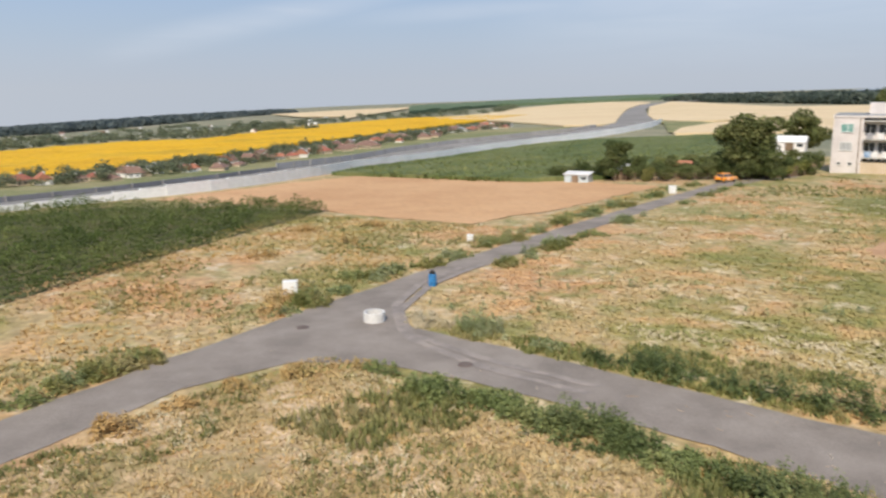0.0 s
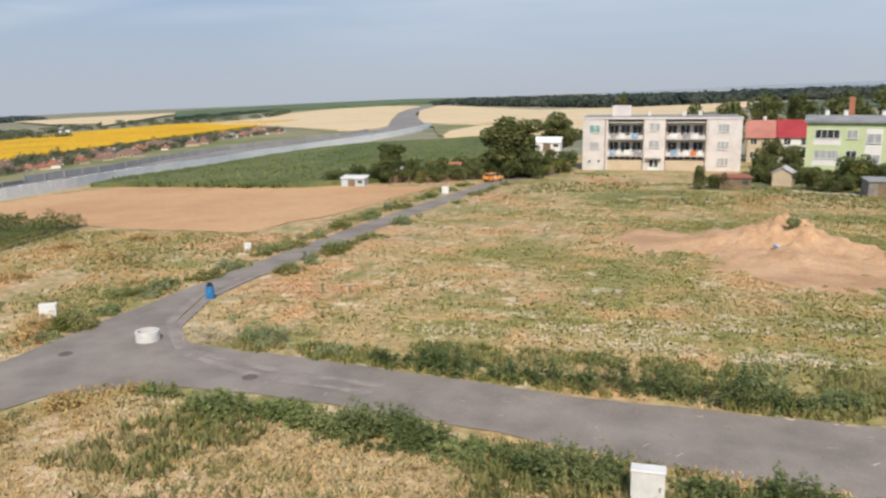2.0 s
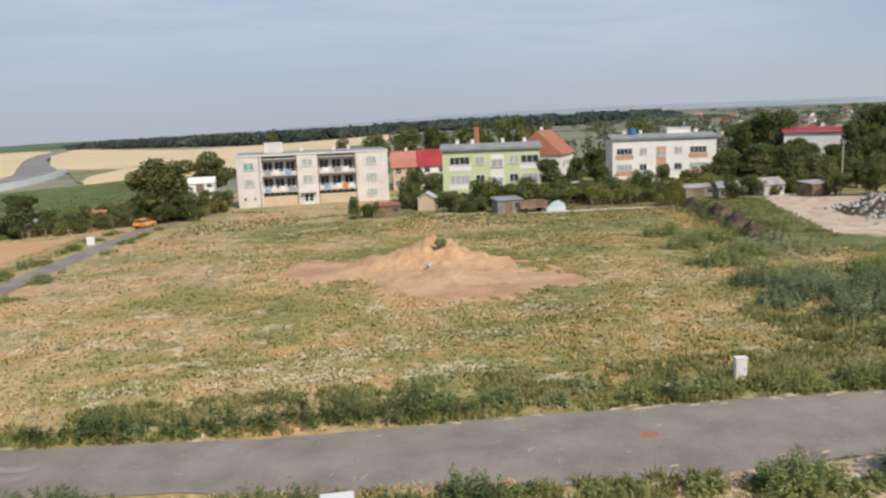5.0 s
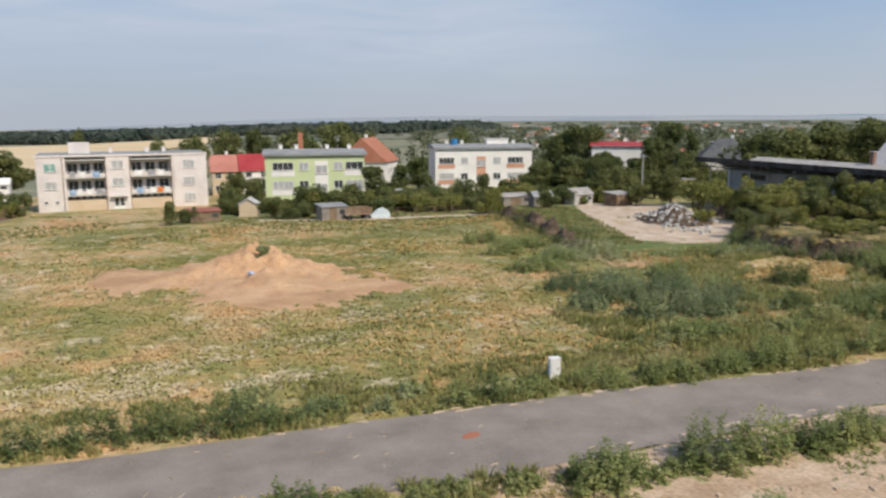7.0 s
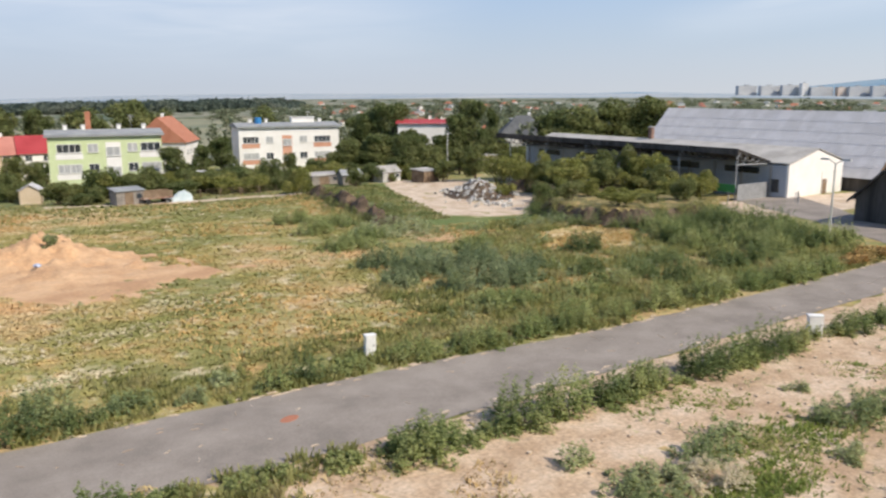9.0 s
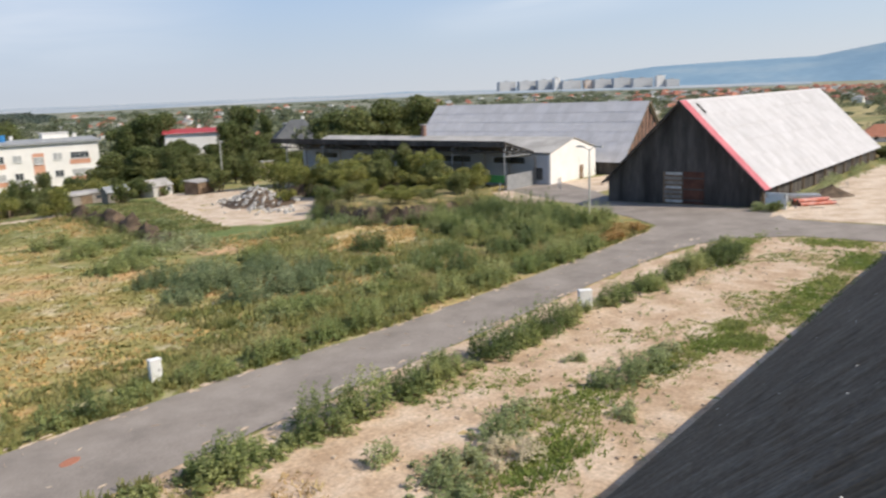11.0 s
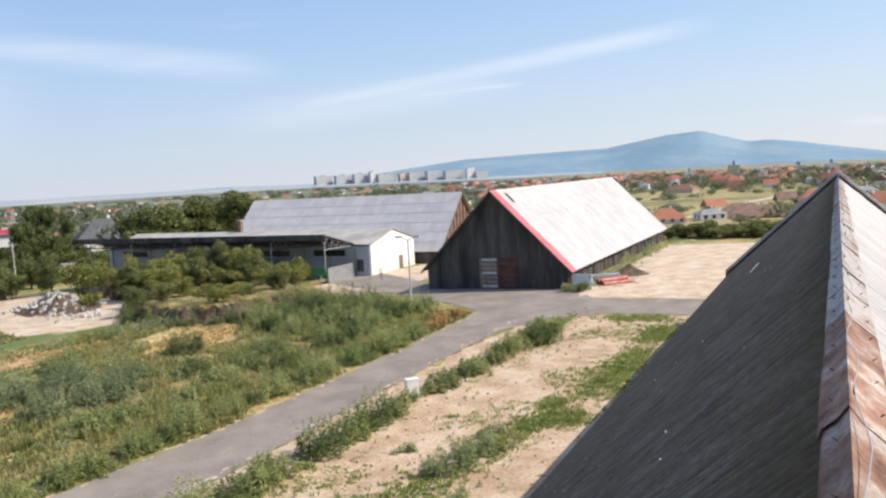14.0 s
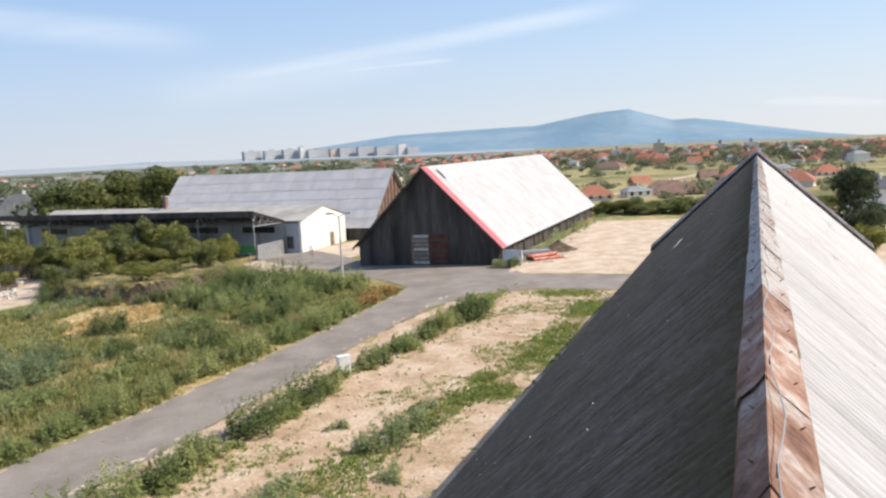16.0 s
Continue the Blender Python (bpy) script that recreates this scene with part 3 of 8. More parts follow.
sheet("motorway_verge", RAIL, [(-160, -60), (-150, 40), (-146, 60), (-148, 75), (-148, 84), (-150, 95), (-150, 110), (-156, 130), (-160, 160), (-170, 200), (-180, 250), (-185, 300), (-180, 330), (-165, 350)], 60, 6, 0.06, M_VERGE,
      "dry green verge between motorway and village", "grass")
sheet("green_strip", [(-126, 400), (-110, 372), (-93, 318), (-84, 290), (-66, 331)], [(-122, 406), (-111, 398), (-95, 390), (-86, 380), (-72, 402)], 20, 8, 0.2, M_VERGE, "green strip between the wheat fields", "grass")


# raised ground under the bushes in front of the long shed
PLATEAU = np.array([(76, 93), (72, 82), (66.5, 74), (61.5, 69), (57.5, 64.5), (55, 58.5), (55.5, 53), (58.5, 49.5), (63, 48.6), (68, 49.6), (72.5, 53.8), (77, 59), (79.6, 64), (80, 75), (80, 93)], float)


def plateau(x, y):
    x, y = np.asarray(x, float), np.asarray(y, float)
    near, inside = np.full(x.shape, 1e9), np.zeros(x.shape, bool)
    for (xa, ya), (xb, yb) in zip(PLATEAU, np.roll(PLATEAU, -1, 0)):
        u = np.clip(((x - xa) * (xb - xa) + (y - ya) * (yb - ya)) / ((xb - xa) ** 2 + (yb - ya) ** 2), 0, 1)
        near = np.minimum(near, np.hypot(x - xa - u * (xb - xa), y - ya - u * (yb - ya)))
        inside ^= ((ya > y) != (yb > y)) & (x < (xb - xa) * (y - ya) / (yb - ya if yb != ya else 1e-9) + xa)
    d = np.where(inside, near, -near)
    k = np.clip((d + 0.5) / 2.2, 0, 1)
    return 1.55 * k * k * (3 - 2 * k)


def raised_ground():
    xs, ys = np.arange(51.4, 83, 0.4), np.arange(46, 96, 0.4)
    X, Y = np.meshgrid(xs, ys)
    jx = np.array([[noise.noise(Vector((a * 0.35, b * 0.35, 8.0))) + 0.5 * noise.noise(Vector((a * 1.1, b * 1.1, 2.0))) for a in xs] for b in ys])
    H = plateau(X + 1.1 * jx, Y + 0.9 * jx)
    Z = ground_z(X, Y) + np.where(H > 0.01, H * (1 + 0.16 * jx), -0.12)
    w = len(xs)
    keep = H > 0.01
    verts = np.stack([X.ravel(), Y.ravel(), Z.ravel()], 1).tolist()
    faces, mi = [], []
    for j in range(len(ys) - 1):
        for i in range(w - 1):
            if keep[j:j + 2, i:i + 2].any():
                faces.append((j * w + i, j * w + i + 1, (j + 1) * w + i + 1, (j + 1) * w + i))
                hs = H[j:j + 2, i:i + 2]
                mi.append(1 if hs.min() > 1.2 else 0)
    me = mesh_of(verts, faces, "raised_bank", mat("bank_earth", [(0.06, 0.044, 0.03), (0.10, 0.072, 0.05), (0.17, 0.125, 0.088)], 0.7, 0.95, 0.9, 8.0, vary=0.35), False)
    me.materials.append(mat("bank_turf", [(0.11, 0.11, 0.045), (0.19, 0.16, 0.07), (0.36, 0.27, 0.12)], 0.5, 0.95, 0.6, 9.0, vary=0.3))
    me.polygons.foreach_set("material_index", mi)
    tagged(new("raised_bank", me), "raised earth bank with a crumbling dark face and dry turf", "earth bank", kind="structure")


raised_ground()


def leaf_quads(c, out, size, rng, flat=0.6):
    """Bent leaf-clump blades at points c, facing roughly along out."""
    n = len(c)
    nrm = out * flat + rng.normal(0, 1, (n, 3)) * (1 - flat * 0.5)
    nrm /= np.linalg.norm(nrm, axis=1)[:, None] + 1e-9
    u = np.cross(nrm, rng.normal(0, 1, (n, 3)))
    u /= np.linalg.norm(u, axis=1)[:, None] + 1e-9
    w = np.cross(nrm, u)
    s = size * rng.uniform(0.6, 1.4, n)[:, None]
    v = np.stack([c - u * s, c - w * s * 0.55 + nrm * s * 0.2, c + u * s, c + w * s * 0.55 + nrm * s * 0.2], 1).reshape(-1, 3)
    i = np.arange(n) * 4
    return v, np.stack([i, i + 1, i + 2, i + 3], 1)


def crown(lobes, n, size, seed, name, material, parent):
    rng = np.random.RandomState(seed)
    vol = np.array([l[3] * l[4] * l[5] for l in lobes]) ** 0.7
    pick = rng.choice(len(lobes), n, p=vol / vol.sum())
    d = rng.normal(0, 1, (n, 3))
    d /= np.linalg.norm(d, axis=1)[:, None]
    L = np.array(lobes)[pick]
    c = L[:, :3] + d * L[:, 3:] * (rng.uniform(0.25, 1.08, n) ** 0.45)[:, None]
    c[:, 2] = np.maximum(c[:, 2], 0.05)
    v, f = leaf_quads(c, d, size, rng)
    ob = new(name, mesh_of(v.tolist(), f.tolist(), name, material))
    ob.parent = parent
    return ob


def make_tree(name, label, h, w, material, seed, at, leaves=1500, trunk=0.3, size=0.34, group=""):
    """A tree of height h and crown width w: tapered trunk with limbs, and a crown of many small clumps."""
    rng = np.random.RandomState(seed)
    ob = thing(name, label, "tree", group, at)
    b = Build()
    top = h * trunk
    r = 0.028 * h
    b.rod((0, 0, -0.3), (0.1, 0.05, top), r, r * 0.75)
    b.rod((0.1, 0.05, top), (0.0, 0.1, h * 0.75), r * 0.75, r * 0.2)
    lobes = [(0, 0, top + (h - top) * 0.48, w * 0.27, w * 0.27, (h - top) * 0.42)]
    for i in range(15):
        a, zz = rng.uniform(0, 6.28), top + (h - top) * rng.uniform(0.08, 0.84)
        rr = w * rng.uniform(0.14, 0.42) * (1.15 - 0.6 * (zz - top) / (h - top))
        e = (rr * math.cos(a), rr * math.sin(a), zz)
        b.rod((0.1, 0.05, min(zz, top + 0.3 * (h - top)) - 0.1 * h * rng.uniform(0.2, 0.8)), e, r * 0.4, r * 0.1, 6)
        s = w * rng.uniform(0.10, 0.21)
        lobes.append((*e, s, s * rng.uniform(0.8, 1.2), s * rng.uniform(0.6, 1.0)))
    b.done("trunk", M_BARK, ob)
    crown(lobes, leaves, size, seed, "crown", material, ob)
    return ob


def make_bush(name, label, h, w, material, seed, at, leaves=700, size=0.26, category="bush", group=""):
    rng = np.random.RandomState(seed)
    ob = thing(name, label, category, group, at)
    b = Build()
    lobes = []
    for i in range(11):
        a, rr = rng.uniform(0, 6.28), w * rng.uniform(0.05, 0.42)
        e = (rr * math.cos(a), rr * math.sin(a), h * rng.uniform(0.25, 0.78))
        b.rod((rr * 0.2 * math.cos(a), rr * 0.2 * math.sin(a), -0.2), e, 0.05, 0.02, 5)
        s = w * rng.uniform(0.12, 0.25)
        lobes.append((*e, s, s * rng.uniform(0.8, 1.2), h * rng.uniform(0.14, 0.28)))
    b.done("stem", M_BARK, ob)
    crown(lobes, leaves, size, seed + 1, "foliage", material, ob)
    return ob


def at(x, y, rz=0.0, s=1.0, dz=0.0, sz=None):
    return pose(x, y, gz(x, y) + dz, 0, 0, rz) @ Matrix.Diagonal((s, s, sz or s, 1))


def weeds(name, pts, hmin, hmax, material, seed, label, leaves=26, spread=0.45, category="weeds", width=0.22):
    """Leafy upright plants of uneven height, one sheet of many."""
    rng = np.random.RandomState(seed)
    pts = np.array(pts)
    n = len(pts)
    swell = np.array([0.5 + 0.9 * max(0.0, 0.5 + noise.noise(Vector((x * 0.45, y * 0.45, seed * 1.3)))) for x, y in pts])
    h = rng.uniform(hmin, hmax, n) * swell
    t = rng.uniform(0.02, 1.0, (n, leaves)) ** 0.8
    a = rng.uniform(0, 6.28, (n, leaves))
    el = rng.uniform(-0.1, 1.25, (n, leaves))
    r = spread * h[:, None] * (1.15 - t) * rng.uniform(0.0, 1.0, (n, leaves))
    base = np.stack([pts[:, :1] + r * np.cos(a), pts[:, 1:2] + r * np.sin(a), (ground_z(pts[:, 0], pts[:, 1]))[:, None] + t * h[:, None] * 0.88], -1)
    L = (0.06 + 0.13 * h[:, None]) * rng.uniform(0.6, 1.4, (n, leaves))
    d = np.stack([np.cos(a) * np.cos(el), np.sin(a) * np.cos(el), np.sin(el)], -1)
    side = np.stack([-np.sin(a), np.cos(a), rng.uniform(-0.5, 0.5, a.shape)], -1)
    v0, v2 = base, base + d * L[..., None]
    mid = base + d * (L * 0.5)[..., None] + np.array([0, 0, 1]) * (L * 0.1)[..., None]
    v1, v3 = mid + side * (L * width)[..., None], mid - side * (L * width)[..., None]
    v = np.stack([v0, v1, v2, v3], 2).reshape(-1, 3)
    i = np.arange(n * leaves) * 4
    ob = new(name, mesh_of(v.tolist(), np.stack([i, i + 1, i + 2, i + 3], 1).tolist(), name, material))
    return tagged(ob, label, category, kind="stuff")


def tufts(name, pts, hmin, hmax, material, seed, label, blades=5, width=0.05, lean=0.6):
    """Grass tufts, one sheet of many."""
    rng = np.random.RandomState(seed)
    pts = np.array(pts)
    n = len(pts)
    a, q = rng.uniform(0, 6.28, (n, blades)), rng.uniform(0, 6.28, (n, blades))
    h = rng.uniform(hmin, hmax, n)[:, None] * rng.uniform(0.6, 1.1, (n, blades))
    b0 = np.stack([pts[:, :1] + 0.12 * np.cos(q), pts[:, 1:2] + 0.12 * np.sin(q), np.repeat(ground_z(pts[:, 0], pts[:, 1])[:, None], blades, 1)], -1)
    tip = b0 + np.stack([np.cos(a) * h * lean, np.sin(a) * h * lean, h], -1)
    side = np.stack([-np.sin(a), np.cos(a), 0 * a], -1) * (width * rng.uniform(0.6, 1.5, (n, blades)))[..., None]
    v = np.stack([b0 - side, b0 + side, tip + side * 0.35, tip - side * 0.35], 2).reshape(-1, 3)
    i = np.arange(n * blades) * 4
    ob = new(name, mesh_of(v.tolist(), np.stack([i, i + 1, i + 2, i + 3], 1).tolist(), name, material))
    return tagged(ob, label, "grass", kind="stuff")


def scatter(n, x0, x1, y0, y1, seed, keep=None, clump=0.0, thresh=0.0):
    """Random points in a stretch of land, kept where keep() holds and in patches."""
    rng = np.random.RandomState(seed)
    p = np.stack([rng.uniform(x0, x1, n), rng.uniform(y0, y1, n)], 1)
    out = []
    for x, y in p:
        if keep and not keep(x, y):
            continue
        if clump and noise.noise(Vector((x * clump, y * clump, seed * 3.7))) < thresh:
            continue
        out.append((x, y))
    return out


# ---- the barn that the view is taken from ----
def corrugated(name, x0, x1, y_ridge, z_ridge, y_eave, z_eave, material, parent, pitch=0.177, amp=0.028, courses=5, label="", seg=6, lap=0.022, sheets=0):
    """A slope of overlapping corrugated sheets."""
    nx = int((x1 - x0) / pitch * seg)
    xs = np.linspace(x0, x1, nx + 1)
    dy, dz = y_eave - y_ridge, z_eave - z_ridge
    L = math.hypot(dy, dz)
    ny, nz = -dz / L * (1 if dy > 0 else -1), abs(dy) / L
    if dy < 0:
        ny = -abs(dz) / L
    else:
        ny = abs(dz) / L
    if sheets:
        edges = [int(round(nx * i / sheets)) for i in range(sheets + 1)]
    else:
        edges = [0, nx]
    rng = np.random.RandomState(int(abs(x1) * 10) + courses)
    for c in range(courses):
        for e0, e1 in zip(edges, edges[1:]):
            xx = xs[e0:e1 + 1 + (2 if sheets and e1 < nx else 0)]
            wave = amp * np.sin(xx / pitch * 2 * math.pi)
            j = rng.uniform(0, 0.008) if sheets else 0.0
            verts = []
            for s, up in ((c / courses, j), (min(1.0, (c + 1) / courses + 0.012), lap + j)):
                y, z = y_ridge + dy * s, z_ridge + dz * s
                verts += np.stack([xx, y + ny * (wave + up), z + nz * (wave + up)], 1).tolist()
            n = len(xx)
            faces = [(i, i + 1, n + 1 + i, n + i) for i in range(n - 1)]
            ob = new(name, mesh_of(verts, faces, name, material, True))
            ob.parent = parent
            if label:
                tagged(ob, label)


B_X0, B_X1, B_W, B_RIDGE, B_EAVE = -14.0, 61.0, 7.35, 10.25, 3.42


M_VERGEB = mat("faded_verge_board", [(0.50, 0.39, 0.36), (0.63, 0.54, 0.51), (0.72, 0.67, 0.64)], 1.2, 0.85, 0.2, 8.0, vary=0.2)


def own_barn():
    ob = thing("barn", "long barn with dark corrugated roof and rusty ridge", "barn", at=pose(0, -0.06, 0))
    slope = (B_RIDGE - B_EAVE) / B_W
    # both slopes have the same sheets; this one carries its shade in the colour
    corrugated("roof_sheet", B_X0, B_X1, 0, B_RIDGE, B_W, B_EAVE, M_SHADED_CORR, ob, label="shaded dark grey corrugated roof sheet", sheets=30)
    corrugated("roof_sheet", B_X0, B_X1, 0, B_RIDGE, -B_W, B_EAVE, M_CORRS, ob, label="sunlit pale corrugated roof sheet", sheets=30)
    wy, wz = B_W - 0.5, B_EAVE + 0.5 * slope - 0.25
    for y in (-1, 1):
        Build().box(B_X0 + 0.4, min(y * wy, y * (wy - 0.25)), -0.1, B_X1 - 0.5, max(y * wy, y * (wy - 0.25)), wz - 0.2).done("side_wall", M_DARKWOOD, ob)
    for x in (B_X0 + 0.3, B_X1 - 0.6):
        Build().prism([(x, -wy, -0.1), (x, wy, -0.1), (x, wy, wz - 0.2), (x, 0, B_RIDGE - 0.3), (x, -wy, wz - 0.2)], 0.25, 0, 0).done("gable_wall", M_DARKWOOD, ob)
    for y in (-1, 1):
        for k, (t, m, lab) in enumerate(((0.55, M_DARKWOOD, "dark inner verge board along the gable"), (1.0, M_VERGEB, "faded pinkish outer verge board"))):
            x = B_X1 + 0.02 + 0.06 * k
            b = Build()
            b.prism([(x, 0, B_RIDGE + t * 0.55), (x, y * (B_W + 0.1), B_EAVE - 0.1 + t * 0.55), (x, y * (B_W + 0.1), B_EAVE - 0.34), (x, 0, B_RIDGE - 0.14)], 0.05 + 0.35 * k, 0, 0)
            b.done("verge_board", m, ob, lab)
    return ob


own_barn()

# ---- timber barn ----
T_X0, T_X1, T_Y, T_W, T_RIDGE, T_EAVE = 76.0, 125.5, 32.0, 8.4, 10.0, 1.65


M_GREYWOOD = mat("grey_planks", [(0.20, 0.18, 0.16), (0.30, 0.27, 0.24)], 1.5, 0.9, 0.3, 8.0, rand=0.3)


def timber_barn():
    ob = thing("timber_barn", "dark timber barn with pale corrugated roof and red verge", "barn", at=pose(0, 0, 0))
    g = -0.4
    corrugated("roof_sheet", T_X0 - 0.5, T_X1, T_Y, T_RIDGE, T_Y - T_W, T_EAVE, M_CORR, ob, 0.354, 0.03, 6, "pale sunlit corrugated roof sheet", 4, 0.04, 45)
    # the slope turned from the sun gets a darker sheet colour for its shade
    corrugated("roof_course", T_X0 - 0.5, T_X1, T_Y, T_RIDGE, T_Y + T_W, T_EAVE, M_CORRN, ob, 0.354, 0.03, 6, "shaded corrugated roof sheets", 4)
    k = (T_RIDGE - T_EAVE) / T_W
    wy = T_W - 0.55
    # gable boards
    n = 66
    for i in range(n):
        y0 = T_Y - wy + 2 * wy * i / n
        y1 = y0 + 2 * wy / n - 0.015
        z0, z1 = (T_RIDGE - 0.12 - k * abs(y - T_Y) for y in (y0, y1))
        d = random.uniform(0, 0.03)
        Build().prism([(T_X0 + d, y0, g), (T_X0 + d, y0, z0), (T_X0 + d, y1, z1), (T_X0 + d, y1, g)], 0.04, 0, 0).done("board", M_DARKWOOD, ob)
    Build().prism([(T_X0 + 0.1, T_Y - wy, g), (T_X0 + 0.1, T_Y - wy, T_RIDGE - 0.2 - k * wy), (T_X0 + 0.1, T_Y, T_RIDGE - 0.2), (T_X0 + 0.1, T_Y + wy, T_RIDGE - 0.2 - k * wy), (T_X0 + 0.1, T_Y + wy, g)], 0.06, 0, 0).done("gable_backing", M_BLACK, ob)
    Build().prism([(T_X1 - 0.6, T_Y - wy, g), (T_X1 - 0.6, T_Y - wy, T_RIDGE - 0.2 - k * wy), (T_X1 - 0.6, T_Y, T_RIDGE - 0.2), (T_X1 - 0.6, T_Y + wy, T_RIDGE - 0.2 - k * wy), (T_X1 - 0.6, T_Y + wy, g)], 0.1, 0, 0).done("gable_wall", M_DARKWOOD, ob)
    for y in (T_Y - wy, T_Y + wy - 0.1):
        Build().box(T_X0 + 0.1, y, g, T_X1 - 0.6, y + 0.1, T_RIDGE - 0.25 - k * wy).done("side_wall", M_DARKWOOD, ob)
    for i in range(12):
        x = T_X0 + 0.6 + i * 4.35
        Build().box(x, T_Y - wy - 0.16, g, x + 0.16, T_Y - wy - 0.005, T_RIDGE - 0.2 - k * wy).done("post", M_WOOD, ob)
    # red verge
    L = math.hypot(T_W, T_RIDGE - T_EAVE)
    ny, nz = -(T_RIDGE - T_EAVE) / L, T_W / L
    o = 0.06
    Build().prism([(T_X0 - 0.56, T_Y + ny * o, T_RIDGE + nz * o), (T_X0 - 0.56, T_Y - T_W - 0.05 + ny * o, T_EAVE - 0.05 + nz * o),
                   (T_X0 + 1.05, T_Y - T_W - 0.05 + ny * o, T_EAVE - 0.05 + nz * o), (T_X0 + 1.05, T_Y + ny * o, T_RIDGE + nz * o)], 0, ny * 0.03, nz * 0.03).done("verge_strip", M_REDTRIM, ob, "faded red sheet strip along the roof verge")
    for s in (-1, 1):
        Build().prism([(T_X0 - 0.57, T_Y, T_RIDGE + 0.05), (T_X0 - 0.57, T_Y + s * T_W, T_EAVE + 0.05), (T_X0 - 0.57, T_Y + s * T_W, T_EAVE - 0.2), (T_X0 - 0.57, T_Y, T_RIDGE - 0.2)], 0.05, 0, 0).done("verge_board", M_DARKWOOD, ob)
    b = Build()
    for i in range(40):
        x = T_X0 - 0.5 + i * 1.25
        b.prism([(x, T_Y - 0.25, T_RIDGE - 0.19), (x, T_Y, T_RIDGE + 0.09), (x, T_Y + 0.25, T_RIDGE - 0.19)], 1.23, 0, 0)
    b.done("ridge_cap", M_CORR, ob)
    # doors: a pale patched leaf and a reddish one
    d1 = Build().box(T_X0 - 0.06, 31.7, g + 0.3, T_X0 - 0.005, 33.7, 3.0).done("door", M_WOOD, ob, "patched pale board door leaf")
    for i in range(7):
        Build().box(T_X0 - 0.09, 31.7 + (i % 2) * 0.1, g + 0.4 + i * 0.46, T_X0 - 0.062, 33.4 + (i % 3) * 0.08, g + 0.66 + i * 0.46).done("plank", M_GREYWOOD if i % 3 else M_CONC, d1)
    d2 = Build().box(T_X0 - 0.06, 29.5, g + 0.3, T_X0 - 0.005, 31.6, 3.1).done("door", mat("redbrown_boards", [(0.09, 0.042, 0.03), (0.14, 0.062, 0.042)], 1.5, 0.9, 0.3, 8.0), ob, "reddish-brown board door leaf")
    for z in (0.6, 1.7, 2.8):
        Build().box(T_X0 - 0.1, 29.5, g + z, T_X0 - 0.062, 31.6, g + z + 0.14).done("batten", M_DARKWOOD, d2)
    # open hatch slit near the ridge
    for u0, u1, x in ((0.05, 0.16, T_X0 + 2.6),):
        p = lambda u, xx, h: (xx, T_Y - T_W * u + ny * h, T_RIDGE - (T_RIDGE - T_EAVE) * u + nz * h)
        Build().prism([p(u0, x, 0.05), p(u1, x, 0.05), p(u1, x + 0.45, 0.05), p(u0, x + 0.45, 0.05)], 0, ny * 0.05, nz * 0.05).done("roof_hatch", M_DARKWOOD, ob, "dark hatch strip in the roof")
    return ob


timber_barn()


# ---- back barn, ridge across ----
def back_barn():
    ob = thing("back_barn", "old barn with grey corrugated roof and boarded gable", "barn", at=pose(110, 51, -1.0, 0, 0, 90))
    ridge, eave, w, ln = 10.25, 2.0, 8.3, 40.0
    corrugated("roof_sheet", 0, ln, 0, ridge, w, eave, M_CORR, ob, 0.354, 0.03, 6, "grey weathered corrugated roof sheet", 4, 0.03, 36)
    corrugated("roof_course", 0, ln, 0, ridge, -w, eave, M_CORR, ob, 0.354, 0.03, 6, "", 4)
    wy, k = w - 0.5, (ridge - eave) / w
    for x in (0.5, ln - 0.7):
        Build().prism([(x, -wy, -0.5), (x, wy, -0.5), (x, wy, ridge - 0.2 - k * wy), (x, 0, ridge - 0.2), (x, -wy, ridge - 0.2 - k * wy)], 0.15, 0, 0).done("gable_wall", M_DARKWOOD, ob)
    for i in range(13):
        y = -wy + 1.2 * i + 0.2
        Build().box(0.42, y, -0.5, 0.49, y + 0.5, ridge - 0.35 - k * max(abs(y), abs(y + 0.5))).done("board", mat("red_timber", [(0.25, 0.13, 0.09), (0.34, 0.2, 0.15)], 1.0, 0.9, 0.3, 8.0) if i == 0 else bpy.data.materials["red_timber"], ob)
    for y in (-wy, wy - 0.15):
        Build().box(0.65, y, -0.5, ln - 0.7, y + 0.15, ridge - 0.25 - k * wy).done("side_wall", M_DARKWOOD, ob)
    for s in (-1, 1):
        Build().prism([(-0.05, 0, ridge + 0.05), (-0.05, s * w, eave + 0.05), (-0.05, s * w, eave - 0.2), (-0.05, 0, ridge - 0.2)], 0.06, 0, 0).done("verge_board", M_WOOD, ob)
    return ob


back_barn()


# ---- white shed with a canopy ----
M_FELT = mat("weathered_roof_felt", [(0.33, 0.315, 0.29), (0.40, 0.38, 0.35), (0.46, 0.44, 0.41)], 0.4, 0.9, 0.2, 9.0, vary=0.14)
M_PANELB = mat("pale_blue_grey_panels", [(0.38, 0.41, 0.45), (0.46, 0.485, 0.52)], 0.5, 0.85, 0.1, 8.0, vary=0.12)


